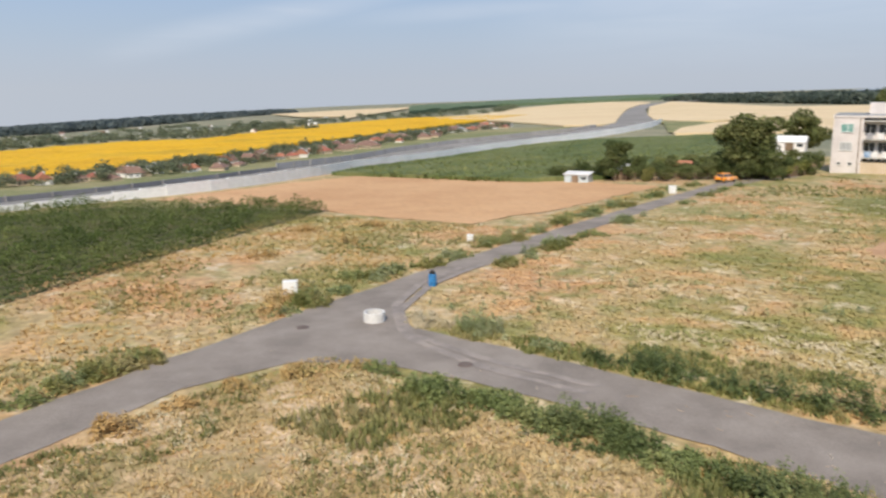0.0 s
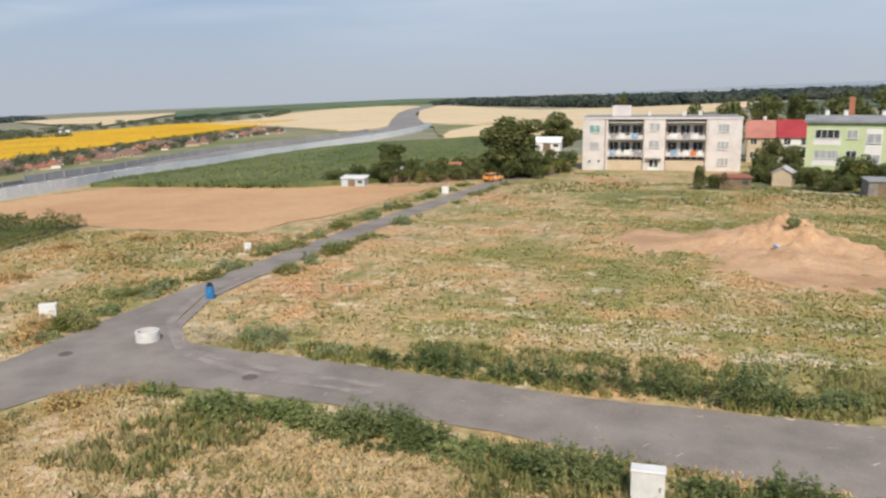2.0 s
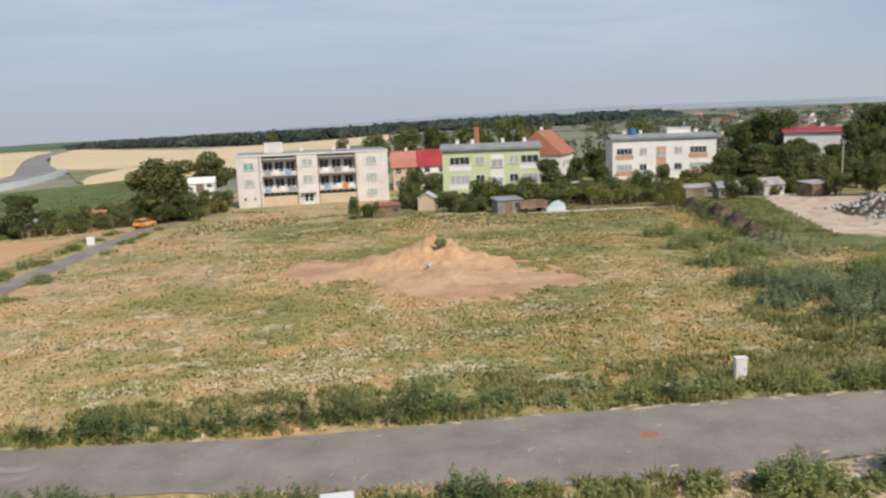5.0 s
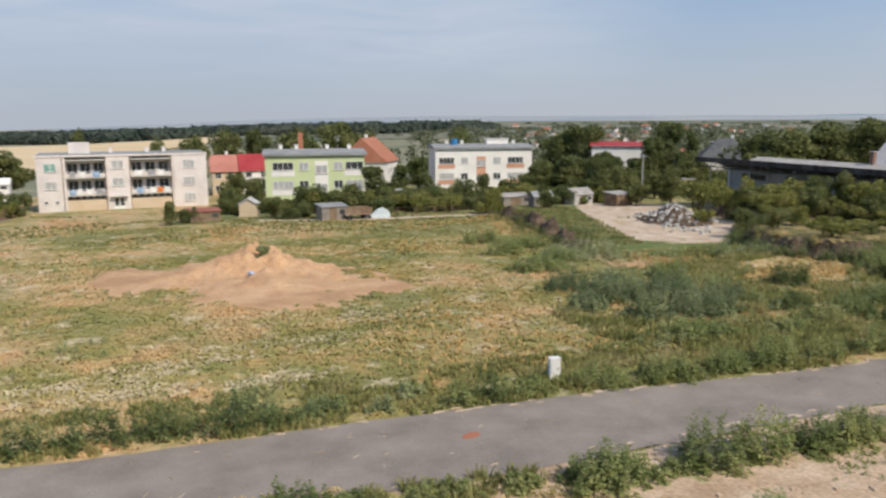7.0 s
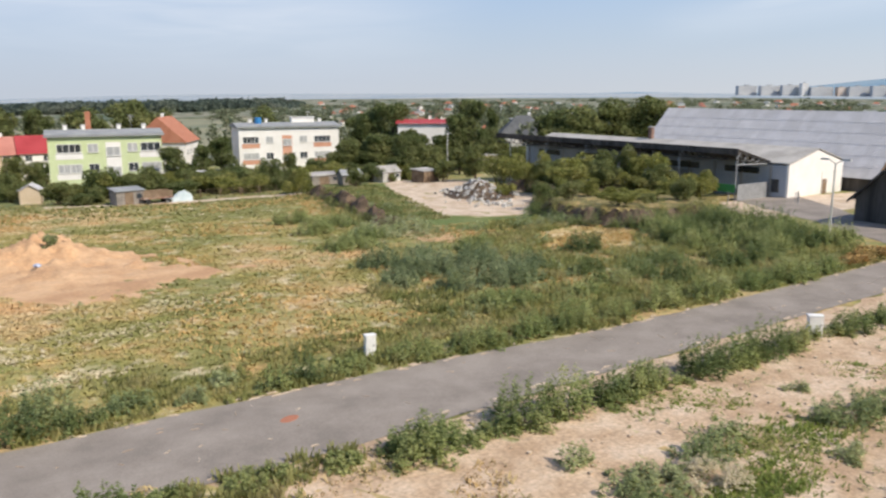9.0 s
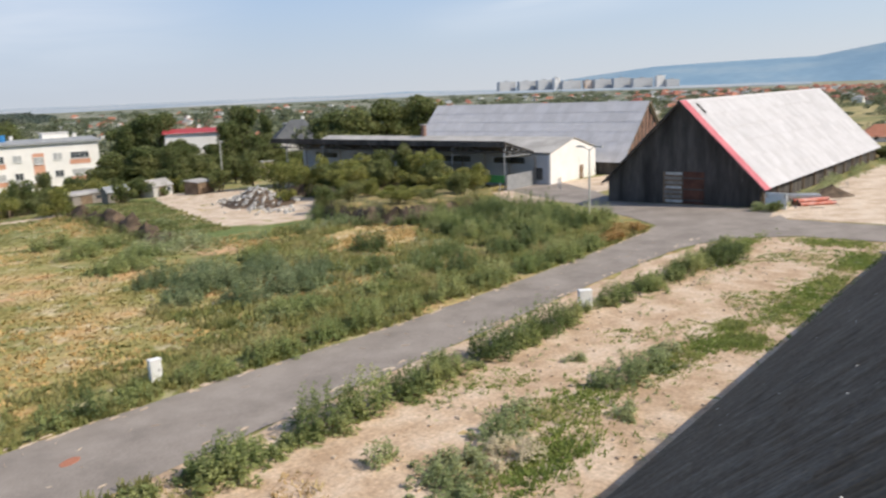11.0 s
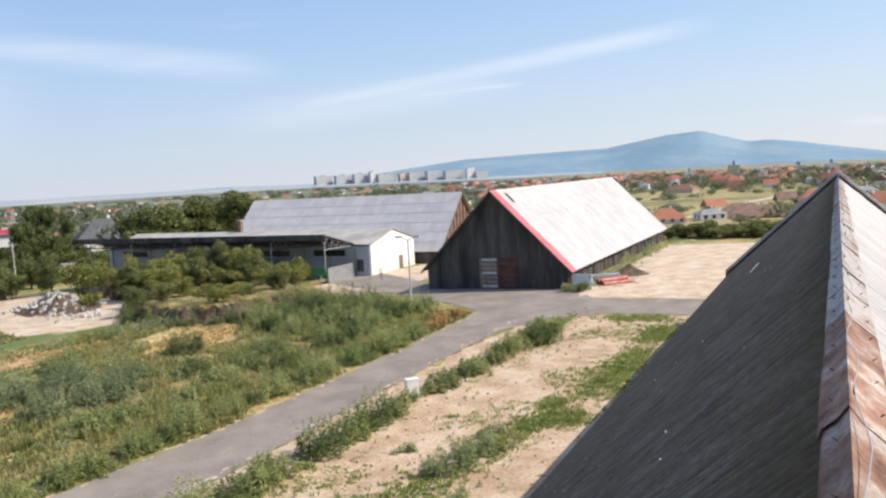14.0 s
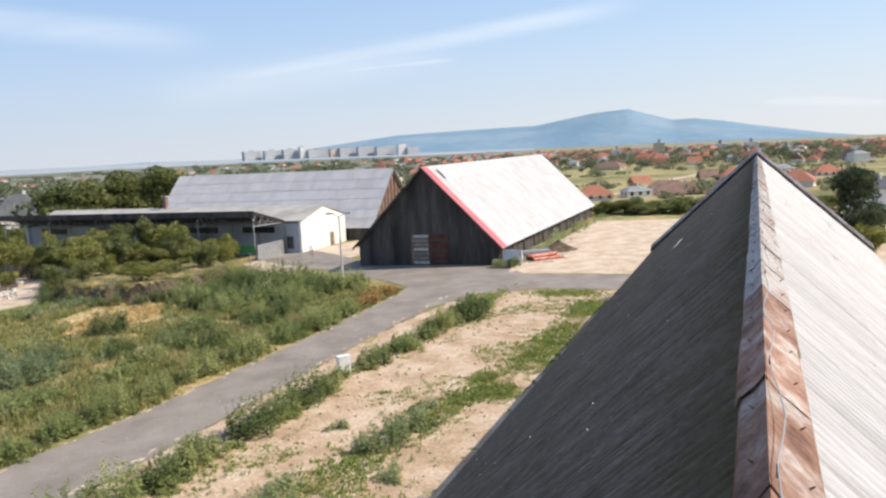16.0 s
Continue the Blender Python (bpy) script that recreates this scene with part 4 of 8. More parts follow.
def canopy_shed():
    x0, xr, x1, y0, y1, g = 89.0, 95.0, 101.0, 55.0, 103.0, -1.6
    ob = thing("canopy_shed", "long shed with white gable and open steel canopy", "shed", at=pose(0, 0, 0))
    Build().prism([(x0, y0, g), (x1, y0, g), (x1, y0, 3.2), (xr, y0, 4.85), (x0, y0, 3.3)], 0, 0.3, 0).done("gable_wall", M_OFFW, ob, "whitewashed gable wall")
    for x in (x0, x1 - 0.3):
        Build().box(x, y0 + 0.3, g - 1.5, x + 0.3, y1, 3.15).done("side_wall", M_PANELB if x == x0 else M_OFFW, ob)
    Build().box(x0, y1, g - 1.5, x1, y1 + 0.3, 3.2).done("end_wall", M_OFFW, ob)
    Build().prism([(x0 - 0.1, y0 - 0.15, 3.32), (xr, y0 - 0.15, 4.95), (x1 + 0.3, y0 - 0.15, 3.2), (x1 + 0.3, y0 - 0.15, 3.3), (xr, y0 - 0.15, 5.06), (x0 - 0.1, y0 - 0.15, 3.44)], 0, y1 - y0 + 0.4, 0).done("roof", M_FELT, ob, "weathered grey-beige flat-pitched roof")
    Build().prism([(82.4, y0 + 2.5, 5.14), (x0, y0 + 2.5, 3.46), (x0, y0 + 2.5, 3.58), (82.4, y0 + 2.5, 5.3)], 0, y1 - y0 - 3, 0).done("canopy_roof", M_DARKWOOD, ob, "dark felted canopy roof")
    # board made tall and dark to stand in for shade under the canopy
    Build().box(82.26, y0 + 2.4, 4.62, 82.38, y1 + 0.2, 5.36).done("fascia", M_DARKWOOD, ob, "dark timber fascia, made tall for the shade under the canopy edge")
    lat = Build().rod((82.5, y0 + 2.4, 3.95), (82.5, y1, 3.95), 0.07).rod((82.5, y0 + 2.4, 4.9), (82.5, y1, 4.75), 0.07)
    for i in range(26):
        ya = y0 + 2.6 + i * 1.8
        lat.rod((82.5, ya, 3.95), (82.5, ya + 0.9, 4.9), 0.05, None, 5).rod((82.5, ya + 0.9, 4.9), (82.5, ya + 1.8, 3.95), 0.05, None, 5)
    lat.done("edge_truss", M_DARKWOOD, ob, "dark steel lattice beam below the canopy edge")
    ch = Build().box(94.7, 81.3, 4.5, 95.3, 81.9, 6.7).done("chimney", M_TILE3, ob, "small red brick chimney")
    Build().box(94.6, 81.2, 6.704, 95.4, 82.0, 6.8).done("chimney_cap", M_CONC, ch)
    for k in range(5):
        Build().box(88.9, y0 + 4 + k * 9, 1.9, 88.996, y0 + 9 + k * 9, 2.7).done("window_strip", M_GLASS, ob)
    for i in range(6):
        y = y0 + 2.8 + i * 8.4
        b = Build().rod((82.5, y, 3.4), (x0, y, 3.25), 0.06).rod((82.5, y, 5.0), (x0, y, 3.4), 0.06)
        for j in range(5):
            u = j / 5
            b.rod((82.5 + 6.5 * u, y, 3.4 - 0.15 * u), (82.5 + 6.5 * (u + 0.1), y, 5.0 - 1.6 * (u + 0.1)), 0.045, None, 5)
            b.rod((82.5 + 6.5 * (u + 0.2), y, 3.4 - 0.15 * (u + 0.2)), (82.5 + 6.5 * (u + 0.1), y, 5.0 - 1.6 * (u + 0.1)), 0.045, None, 5)
        b.done("truss", M_STEEL, ob, "painted steel lattice truss")
        Build().rod((82.6, y, g - 1.5), (82.6, y, 4.4), 0.09).done("post", M_STEEL, ob)
    for i in range(5):
        y = y0 + 6 + i * 8
        Build().box(x0 - 0.05, y, g, x0 - 0.004, y + 4.2, 1.6).done("door", M_ROOFG if i % 2 else M_PANELB, ob)
    for i in range(12):
        Build().box(x0 - 0.1, y0 + 2.2 + i * 4.1, g, x0 - 0.002, y0 + 2.5 + i * 4.1, 3.1).done("pilaster", M_CORRN, ob)
    Build().box(82.36, y0 + 2.7, 0.1, 82.44, y0 + 5.6, 1.06).done("hoarding", mat("green_print", [(0.04, 0.20, 0.07), (0.06, 0.27, 0.10)], 1.0, 0.6, 0, 5.0), ob, "green printed hoarding beside the screen")
    d = Build().box(96.3, y0 - 0.05, g, 100.2, y0 - 0.004, 2.2).done("sliding_door", M_OFFW, ob)
    Build().box(96.4, y0 - 0.09, g + 0.1, 97.4, y0 - 0.052, 1.1).done("wicket", M_WOOD, d)
    Build().box(89.0 - 0.05, y0 + 1.2, -0.2, 89.0 - 0.004, y0 + 2.6, 1.4).done("window", M_GLASS, ob)
    Build().box(82.4, y0 + 2.3, g, 88.5, y0 + 2.38, 1.1).done("sheet_fence", M_STEEL, ob, "galvanised sheet screen below the canopy")
    return ob


canopy_shed()


# ---- windows and houses ----
def window(parent, x, y, z, w, h, panes=2, pane=None, frame_mat=None, sill=True, out=-1):
    """A framed window on a wall that faces -Y (out=-1) or +Y."""
    t = 0.07
    o = out
    b = Build()
    ya, yb = sorted((y + o * 0.06, y - o * 0.05))
    b.box(x - w / 2, ya, z, x - w / 2 + t, yb, z + h).box(x + w / 2 - t, ya, z, x + w / 2, yb, z + h)
    b.box(x - w / 2 + t, ya, z, x + w / 2 - t, yb, z + t).box(x - w / 2 + t, ya, z + h - t, x + w / 2 - t, yb, z + h)
    for i in range(1, panes):
        xm = x - w / 2 + w * i / panes
        b.box(xm - t / 2, ya, z + t, xm + t / 2, yb, z + h - t)
    fr = b.done("window", frame_mat or M_WHITE, parent)
    ya, yb = sorted((y + o * 0.02, y + o * 0.004))
    Build().box(x - w / 2 + t, ya, z + t, x + w / 2 - t, yb, z + h - t).done("pane", pane or M_GLASS, fr)
    if sill:
        ya, yb = sorted((y + o * 0.14, y + o * 0.004))
        Build().box(x - w / 2 - 0.06, ya, z - 0.07, x + w / 2 + 0.06, yb, z - 0.012).done("sill", M_CONC, fr)
    return fr


M_CURTAIN = mat("net_curtain", [(0.30, 0.31, 0.32), (0.52, 0.52, 0.505)], 1.0, 0.3, 0, 6.0, spec=0.6, stretch=(6, 6, 0.4))
M_TEAL = mat("teal_blind", [(0.16, 0.33, 0.29)], 1.0, 0.4, 0, 5.0)


def apartment_block():
    """Three storeys, two stacks of recessed balconies."""
    ob = thing("apartment_block", "three-storey cream panel apartment block with recessed balconies", "apartment building", at=pose(-15.4, 147.6, -4.3, 0, 0, 2.5))
    W, D, Hh, rec = 27.4, 11.0, 9.6, 1.7
    Build().box(0, rec, -0.6, W, D, Hh - 0.2).done("wall", M_PLASTER, ob)
    cuts = [(0, 3.9), (4.05, 4.45), (10.6, 14.6), (21.3, 21.7), (21.75, W)]
    for x0, x1 in cuts:
        Build().box(x0, 0, -0.6, x1, rec - 0.003, Hh - 0.2).done("front_wall", M_PLASTER, ob)
    Build().box(-0.12, -0.12, Hh - 0.2, W + 0.12, D + 0.12, Hh + 0.12).done("parapet_band", M_PLASTER, ob)
    Build().box(0.1, 0.1, Hh + 0.124, W - 0.1, D - 0.1, Hh + 0.16).done("roof", M_ROOFG, ob, "flat grey roof covering")
    for x in (3.92, 10.62, 14.5, 21.32):
        Build().box(x, -0.1, -0.5, x + 0.12, -0.004, Hh - 0.21).done("downpipe", M_WOOD, ob)
    for x0, x1 in ((4.46, 10.59), (14.61, 21.29)):
        for z in (2.75, 5.75, 8.75):
            Build().box(x0, -0.05, z, x1, rec - 0.004, z + 0.18).done("balcony_floor", M_CONC, ob)
        for z in (2.94, 5.94):
            Build().box(x0, -0.04, z, x1, 0.08, z + 0.62).done("parapet", M_PLASTER, ob)
            r = Build().rod((x0, 0.02, z + 0.95), (x1, 0.02, z + 0.95), 0.035, None, 6)
            for i in range(6):
                xx = x0 + (x1 - x0) * (i + 0.5) / 6
                r.rod((xx, 0.02, z + 0.6), (xx, 0.02, z + 0.95), 0.02, None, 5)
            r.done("railing", M_STEEL, ob)
        for z in (3.1, 6.1):
            for i in range(3):
                window(ob, x0 + (x1 - x0) * (i + 0.5) / 3, rec, z + 0.3, 1.7, 1.9, 2, M_GLASS, sill=False)
        Build().box(x0, 0.25, -0.6, x1, rec - 0.004, 2.05).done("ground_wall", M_BEIGE, ob, "beige rendered ground-floor wall")
        for i in range(6):
            window(ob, x0 + (x1 - x0) * (i + 0.5) / 6, rec, 2.1, 0.85, 0.5, 1, sill=False)
    for z, pn in ((1.2, M_GLASS), (4.0, M_CURTAIN), (7.0, M_TEAL)):
        if z > 2:
            window(ob, 2.1, 0, z, 1.9, 1.4, 2, pn)
    window(ob, 1.2, 0, 1.6, 0.6, 0.5, 1)
    window(ob, 2.9, 0, 1.6, 0.6, 0.5, 1)
    for z in (1.2, 4.1, 7.1):
        window(ob, 24.3, 0, z, 2.0, 1.45, 3, M_CURTAIN)
    for z in (4.3, 7.3):
        window(ob, 12.6, 0, z, 1.9, 1.4, 2, M_CURTAIN)
    Build().box(11.2, -0.9, 2.5, 14.0, -0.004, 2.66).done("porch_roof", M_CONC, ob)
    d = Build().box(11.7, -0.06, 0.0, 13.5, -0.004, 2.4).done("door", M_WHITE, ob, "white glazed double entrance door")
    for x in (11.85, 12.7):
        Build().box(x, -0.09, 0.9, x + 0.65, -0.062, 2.2).done("pane", M_GLASS, d)
    Build().box(11.3, -1.2, -0.6, 13.9, -0.004, -0.02).done("step", M_CONC, ob)
    Build().box(5.0, 5.0, Hh + 0.12, 8.4, 8.5, Hh + 2.0).done("roof_hut", M_PLASTER, ob, "pale rendered lift hut on the roof")
    for x, y in ((11.5, 6), (17.5, 5), (20.5, 7)):
        Build().box(x, y, Hh + 0.12, x + 0.6, y + 0.6, Hh + 1.0).done("chimney", M_PLASTER, ob)
    # washing and boxes on the balconies are things of their own
    rng = random.Random(4)
    m = ob.matrix_basis
    cols = [("white_cloth", (0.75, 0.75, 0.74)), ("blue_cloth", (0.22, 0.36, 0.55)), ("orange_cloth", (0.7, 0.22, 0.06)), ("grey_cloth", (0.3, 0.3, 0.32))]
    mats = [mat(n, [c], 2.0, 0.9, 0.3, 4.0) for n, c in cols]
    for x0, z, k in ((5.0, 6.55, 3), (6.6, 6.55, 0), (8.6, 6.55, 1), (4.9, 3.55, 1), (6.0, 3.55, 0), (7.4, 3.55, 0), (9.0, 3.55, 3), (15.2, 6.55, 0), (17.4, 6.55, 3), (19.2, 6.55, 0), (15.5, 3.55, 1), (17.6, 3.55, 0), (18.9, 3.55, 2), (20.0, 3.55, 0)):
        w = rng.uniform(0.8, 1.5)
        b = Build()
        n = 8
        for i in range(n):
            a0, a1 = x0 + w * i / n, x0 + w * (i + 1) / n
            y0, y1 = -0.12 + 0.05 * math.sin(i * 2.1), -0.12 + 0.05 * math.sin(i * 2.1 + 2.1)
            b.face((a0, y0, z - 0.6), (a1, y1, z - 0.6), (a1, y1, z + 0.35), (a0, y0, z + 0.35))
        c = b.done("laundry", mats[k])
        c.matrix_basis = m
        tagged(c, ("white", "pale blue", "bright orange", "grey")[k] + " washing hung over a balcony rail", "laundry", "laundry on the balconies")
    return ob


apartment_block()


def slab_house(name, label, px, py, pz, rz, W, D, Hh, wall_mat, accent, rows, cols, eave_mat):
    """A two-storey house with a low roof and regular windows."""
    ob = thing(name, label, "house", at=pose(px, py, pz, 0, 0, rz))
    Build().box(0, 0, -1.0, W, D, Hh).done("wall", wall_mat, ob)
    Build().prism([(-0.4, -0.5, Hh + 0.004), (-0.4, D + 0.5, Hh + 0.004), (-0.4, D + 0.5, Hh + 0.35), (-0.4, D / 2, Hh + 0.95), (-0.4, -0.5, Hh + 0.35)], W + 0.8, 0, 0).done("roof", eave_mat, ob, "low-pitched grey roof")
    for j, z in enumerate(rows):
        for i, (x, w, k, kind) in enumerate(cols):
            if kind == "a":
                Build().box(x - w / 2 - 0.2, -0.05, z - 1.0, x + w / 2 + 0.2, -0.004, z - 0.1).done("apron", accent, ob)
            if kind == "s":
                Build().box(x - w / 2 - 0.1, -0.04, rows[0] - 1.5, x + w / 2 + 0.1, -0.004, rows[-1] + 1.5).done("stair_strip", accent, ob) if j == 0 else None
                window(ob, x, -0.045, z - 0.6, w, 1.4, k, M_CURTAIN)
                continue
            window(ob, x, 0, z, w, 1.35, k, M_GLASS if (i + j) % 2 else M_CURTAIN)
    for x in (W * 0.14, W * 0.3, W * 0.62, W * 0.85):
        Build().box(x, D / 2 - 0.3, Hh + 0.6, x + 0.6, D / 2 + 0.3, Hh + 1.6).done("chimney", M_OFFW, ob)
        Build().box(x - 0.08, D / 2 - 0.38, Hh + 1.602, x + 0.68, D / 2 + 0.38, Hh + 1.7).done("chimney_cap", M_CONC, ob)
    r = Build().rod((W * 0.75, D / 2, Hh + 0.8), (W * 0.75, D / 2, Hh + 3.2), 0.03)
    for k in range(5):
        r.rod((W * 0.75 - 0.5, D / 2, Hh + 2.3 + 0.2 * k), (W * 0.75 + 0.5, D / 2, Hh + 2.3 + 0.2 * k), 0.015, None, 5)
    r.done("aerial", M_STEEL, ob)
    return ob


lime = slab_house("lime_house", "lime green two-storey house with grey roof", 20.0, 133.5, -3.4, -10, 16.4, 10, 8.7, M_LIME, M_OFFW,
           (3.2, 6.3), [(2.9, 3.4, 4, "a"), (6.3, 1.5, 2, ""), (9.2, 2.0, 2, "s"), (12.0, 1.5, 2, ""), (14.7, 3.0, 3, "a")], M_ROOFG)
Build().box(5.6, 5.6, 9.0, 6.4, 6.4, 12.4).done("chimney", M_TILE2, lime, "tall orange brick chimney")
white_house = slab_house("white_house", "white and salmon two-storey house with grey roof", 58.9, 157.3, -5.2, -13, 20.8, 11, 10.0, M_OFFW, M_SALMON,
           (3.6, 6.9), [(2.4, 3.2, 4, "a"), (6.2, 1.5, 2, ""), (9.8, 1.8, 2, "s"), (13.2, 1.6, 2, ""), (17.2, 3.4, 4, "a")], M_ROOFG)

Build().rod((4.6, 4.0, 10.6), (4.6, 4.0, 12.0), 0.75, 0.7, 14).done("water_tank", M_BLUE, white_house, "blue roof water tank")
Build().box(11.8, 4.6, 10.5, 16.6, 6.4, 11.9).done("roof_hut", M_OFFW, white_house, "white rendered roof hut")
Build().box(11.6, 4.4, 11.904, 16.8, 6.6, 12.0).done("hut_cover", M_OFFW, white_house)


def gable_house(name, label, m, W, D, Hh, Rh, wall_mat, roof_mat, group="", hip=0.0, detail=True, category="house"):
    ob = thing(name, label, category, group, m)
    Build().box(0, 0, -1.5, W, D, Hh).done("wall", wall_mat, ob)
    o = 0.45
    b = Build()
    e0, e1 = Hh - 0.1, Hh + Rh
    A, B_, C, D_ = (-o, -o, e0), (W + o, -o, e0), (W + o, D + o, e0), (-o, D + o, e0)
    R0, R1 = (hip * D / 2, D / 2, e1), (W - hip * D / 2, D / 2, e1)
    if not hip:
        R0, R1 = (-o, D / 2, e1), (W + o, D / 2, e1)
    b.face(A, B_, R1, R0).face(C, D_, R0, R1).face(B_, C, R1).face(D_, A, R0).face(A, D_, C, B_)
    b.done("roof", roof_mat, ob)
    if not hip:
        for x in (-0.01, W + 0.01):
            Build().face((x, 0, Hh), (x, D, Hh), (x, D / 2, Hh + Rh - 0.25)).done("gable", wall_mat, ob)
    Build().box(W * 0.6, D * 0.55, Hh + Rh * 0.4, W * 0.6 + 0.6, D * 0.55 + 0.6, Hh + Rh + 0.7).done("chimney", M_OFFW, ob)
    if detail:
        n = max(2, int(W / 3))
        for z in ([0.9] if Hh < 4.2 else [0.9, 3.6]):
            for i in range(n):
                if detail == "simple":
                    Build().box(W * (i + 0.5) / n - 0.6, -0.05, z, W * (i + 0.5) / n + 0.6, -0.004, z + 1.3).done("window", M_GLASS, ob)
                else:
                    window(ob, W * (i + 0.5) / n, 0, z, 1.3, 1.3, 2, sill=False)
            for yy in (D * 0.3, D * 0.7):
                Build().box(-0.05, yy - 0.6, z, -0.004, yy + 0.6, z + 1.3).done("window", M_GLASS, ob)
    return ob


gable_house("red_roof_house", "low house with crimson sheet roof", at(21.2, 175.6, -4), 12.8, 9, 5.2, 3.3, M_OFFW, M_CRIMSON)
gable_house("salmon_roof_house", "low beige house with salmon sheet roof", at(15.2, 176.0, -4), 5.0, 9, 5.1, 3.3, M_BEIGE, mat("salmon_sheet", [(0.42, 0.17, 0.13), (0.50, 0.22, 0.17)], 0.4, 0.6, 0.2, 10.0, vary=0.1))
gable_house("orange_roof_house", "house with orange tiled gable roof", at(52, 170, 60), 12, 11, 6.4, 5.2, M_OFFW, M_TILE2)
gable_house("red_shed_house", "pale block building with red sheet roof", at(86.5, 140.6, -34), 10.4, 9, 9.4, 0.7, M_OFFW, M_CRIMSON)
gable_house("grey_roof_house", "low house under a dark grey hipped roof", at(113, 140, -34), 11, 9, 6.2, 4.2, M_OFFW, mat("dark_slate", [(0.085, 0.09, 0.097), (0.13, 0.135, 0.14)], 0.6, 0.85, 0.3, 10.0, vary=0.15), hip=0.9)


M_SLATE = bpy.data.materials["dark_slate"]
for hx, hy, hr, hw, hd, hh, rh, hip, lab in ((148, -6, 80, 11, 8, 2.6, 2.6, 0, "low white house with dark slate gable roof"), (122, -22, 75, 12, 8, 4.8, 1.6, 0.5, "white house with low dark roof beside the tree"), (160, -2, 100, 10, 8, 3.0, 2.4, 0, "white house with dark slate roof among the trees")):
    gable_house("house", lab, at(hx, hy, hr, 0.8), hw, hd, hh, rh, M_OFFW, M_SLATE, "town houses on the slope", hip, "simple")
sheet("side_lane", [(98, -14), (118, -20), (150, -30)], [(98.5, -17), (119, -23.5), (150, -34)], 30, 3, 0.03, M_ASPHALT, "grey lane beyond the dark tree", "road", rough_edge=0.2)
for bx, by in ((84.2, 50.6), (85.6, 51.8), (87.4, 52.6), (80.6, 57.2)):
    post = Build().rod((0, 0, -0.1), (0, 0, 1.25), 0.07, 0.06, 8).done("bollard", M_STEEL)
    post.matrix_basis = at(bx, by)
    tagged(post, "short grey steel post in the dusty yard", "bollard", "posts in the yard")


# ---- noise barrier along the motorway ----
M_FENCEG = mat("smoked_panel", [(0.22, 0.215, 0.22), (0.28, 0.275, 0.28)], 0.2, 0.6, 0, 8.0, vary=0.1)


M_FENCEP = mat("grey_sound_panel", [(0.40, 0.38, 0.36), (0.48, 0.46, 0.435)], 0.2, 0.7, 0, 8.0, vary=0.1)


def barrier():
    line = np.array([(-100, -60), (-98, 54), (-96.8, 66), (-95.0, 76), (-94.8, 84), (-95.8, 95), (-99.8, 115), (-103.8, 130), (-106.5, 160), (-108.5, 190), (-107.5, 225), (-104.5, 258), (-104.5, 300), (-108, 345), (-117, 392)], float)
    s = np.r_[0, np.cumsum(np.hypot(*np.diff(line, axis=0).T))]
    ob = thing("noise_barrier", "pale grey panelled noise barrier along the motorway", "barrier", kind="structure")
    n = int(s[-1] / 4)
    q = np.linspace(0, s[-1], n + 1)
    x, y = np.interp(q, s, line[:, 0]), np.interp(q, s, line[:, 1])
    for i in range(n):
        a, c = Vector((x[i], y[i], gz(x[i], y[i]))), Vector((x[i + 1], y[i + 1], gz(x[i + 1], y[i + 1])))
        d = (c - a).normalized()
        nrm = Vector((d.y, -d.x, 0)) * 0.12
        a2, c2 = a + d * 0.08, c - d * 0.08
        b = Build()
        h = float(np.interp(y[i], [40, 56, 66, 76, 110, 200], [0.7, 0.85, 1.05, 1.6, 1.8, 2.3])) + random.uniform(-0.04, 0.04)
        up, dn = Vector((0, 0, h)), Vector((0, 0, -0.4))
        b.prism([a2 + dn, c2 + dn, c2 + up, a2 + up], nrm.x, nrm.y, 0)
        b.done("panel", M_WALLP, ob)
        p = Build().box(a.x - 0.14, a.y - 0.14, a.z - 0.3, a.x + 0.14, a.y + 0.14, a.z + h + 0.06)
        p.done("post", M_WALLP, ob)
    # low dark fence on the far side
    line = np.array(RAIL, float)
    s = np.r_[0, np.cumsum(np.hypot(*np.diff(line, axis=0).T))]
    ob = thing("motorway_fence", "low dark grey fence with pale posts along the motorway", "fence", kind="structure")
    n = int(s[-1] / 7)
    q = np.linspace(0, s[-1], n + 1)
    x, y = np.interp(q, s, line[:, 0]), np.interp(q, s, line[:, 1])
    for i in range(n):
        a, c = Vector((x[i], y[i], gz(x[i], y[i]))), Vector((x[i + 1], y[i + 1], gz(x[i + 1], y[i + 1])))
        hf = 1.05 if y[i] < 122 else 1.8
        Build().prism([a + Vector((0, 0, -0.2)), c + Vector((0, 0, -0.2)), c + Vector((0, 0, hf)), a + Vector((0, 0, hf))], -0.1, 0, 0).done("panel", M_FENCEG if hf < 1.5 else M_FENCEP, ob)
        Build().box(a.x + 0.02, a.y - 0.1, a.z - 0.2, a.x + 0.16, a.y + 0.1, a.z + hf + 0.15).done("post", M_CORRN, ob)
    return ob


barrier()


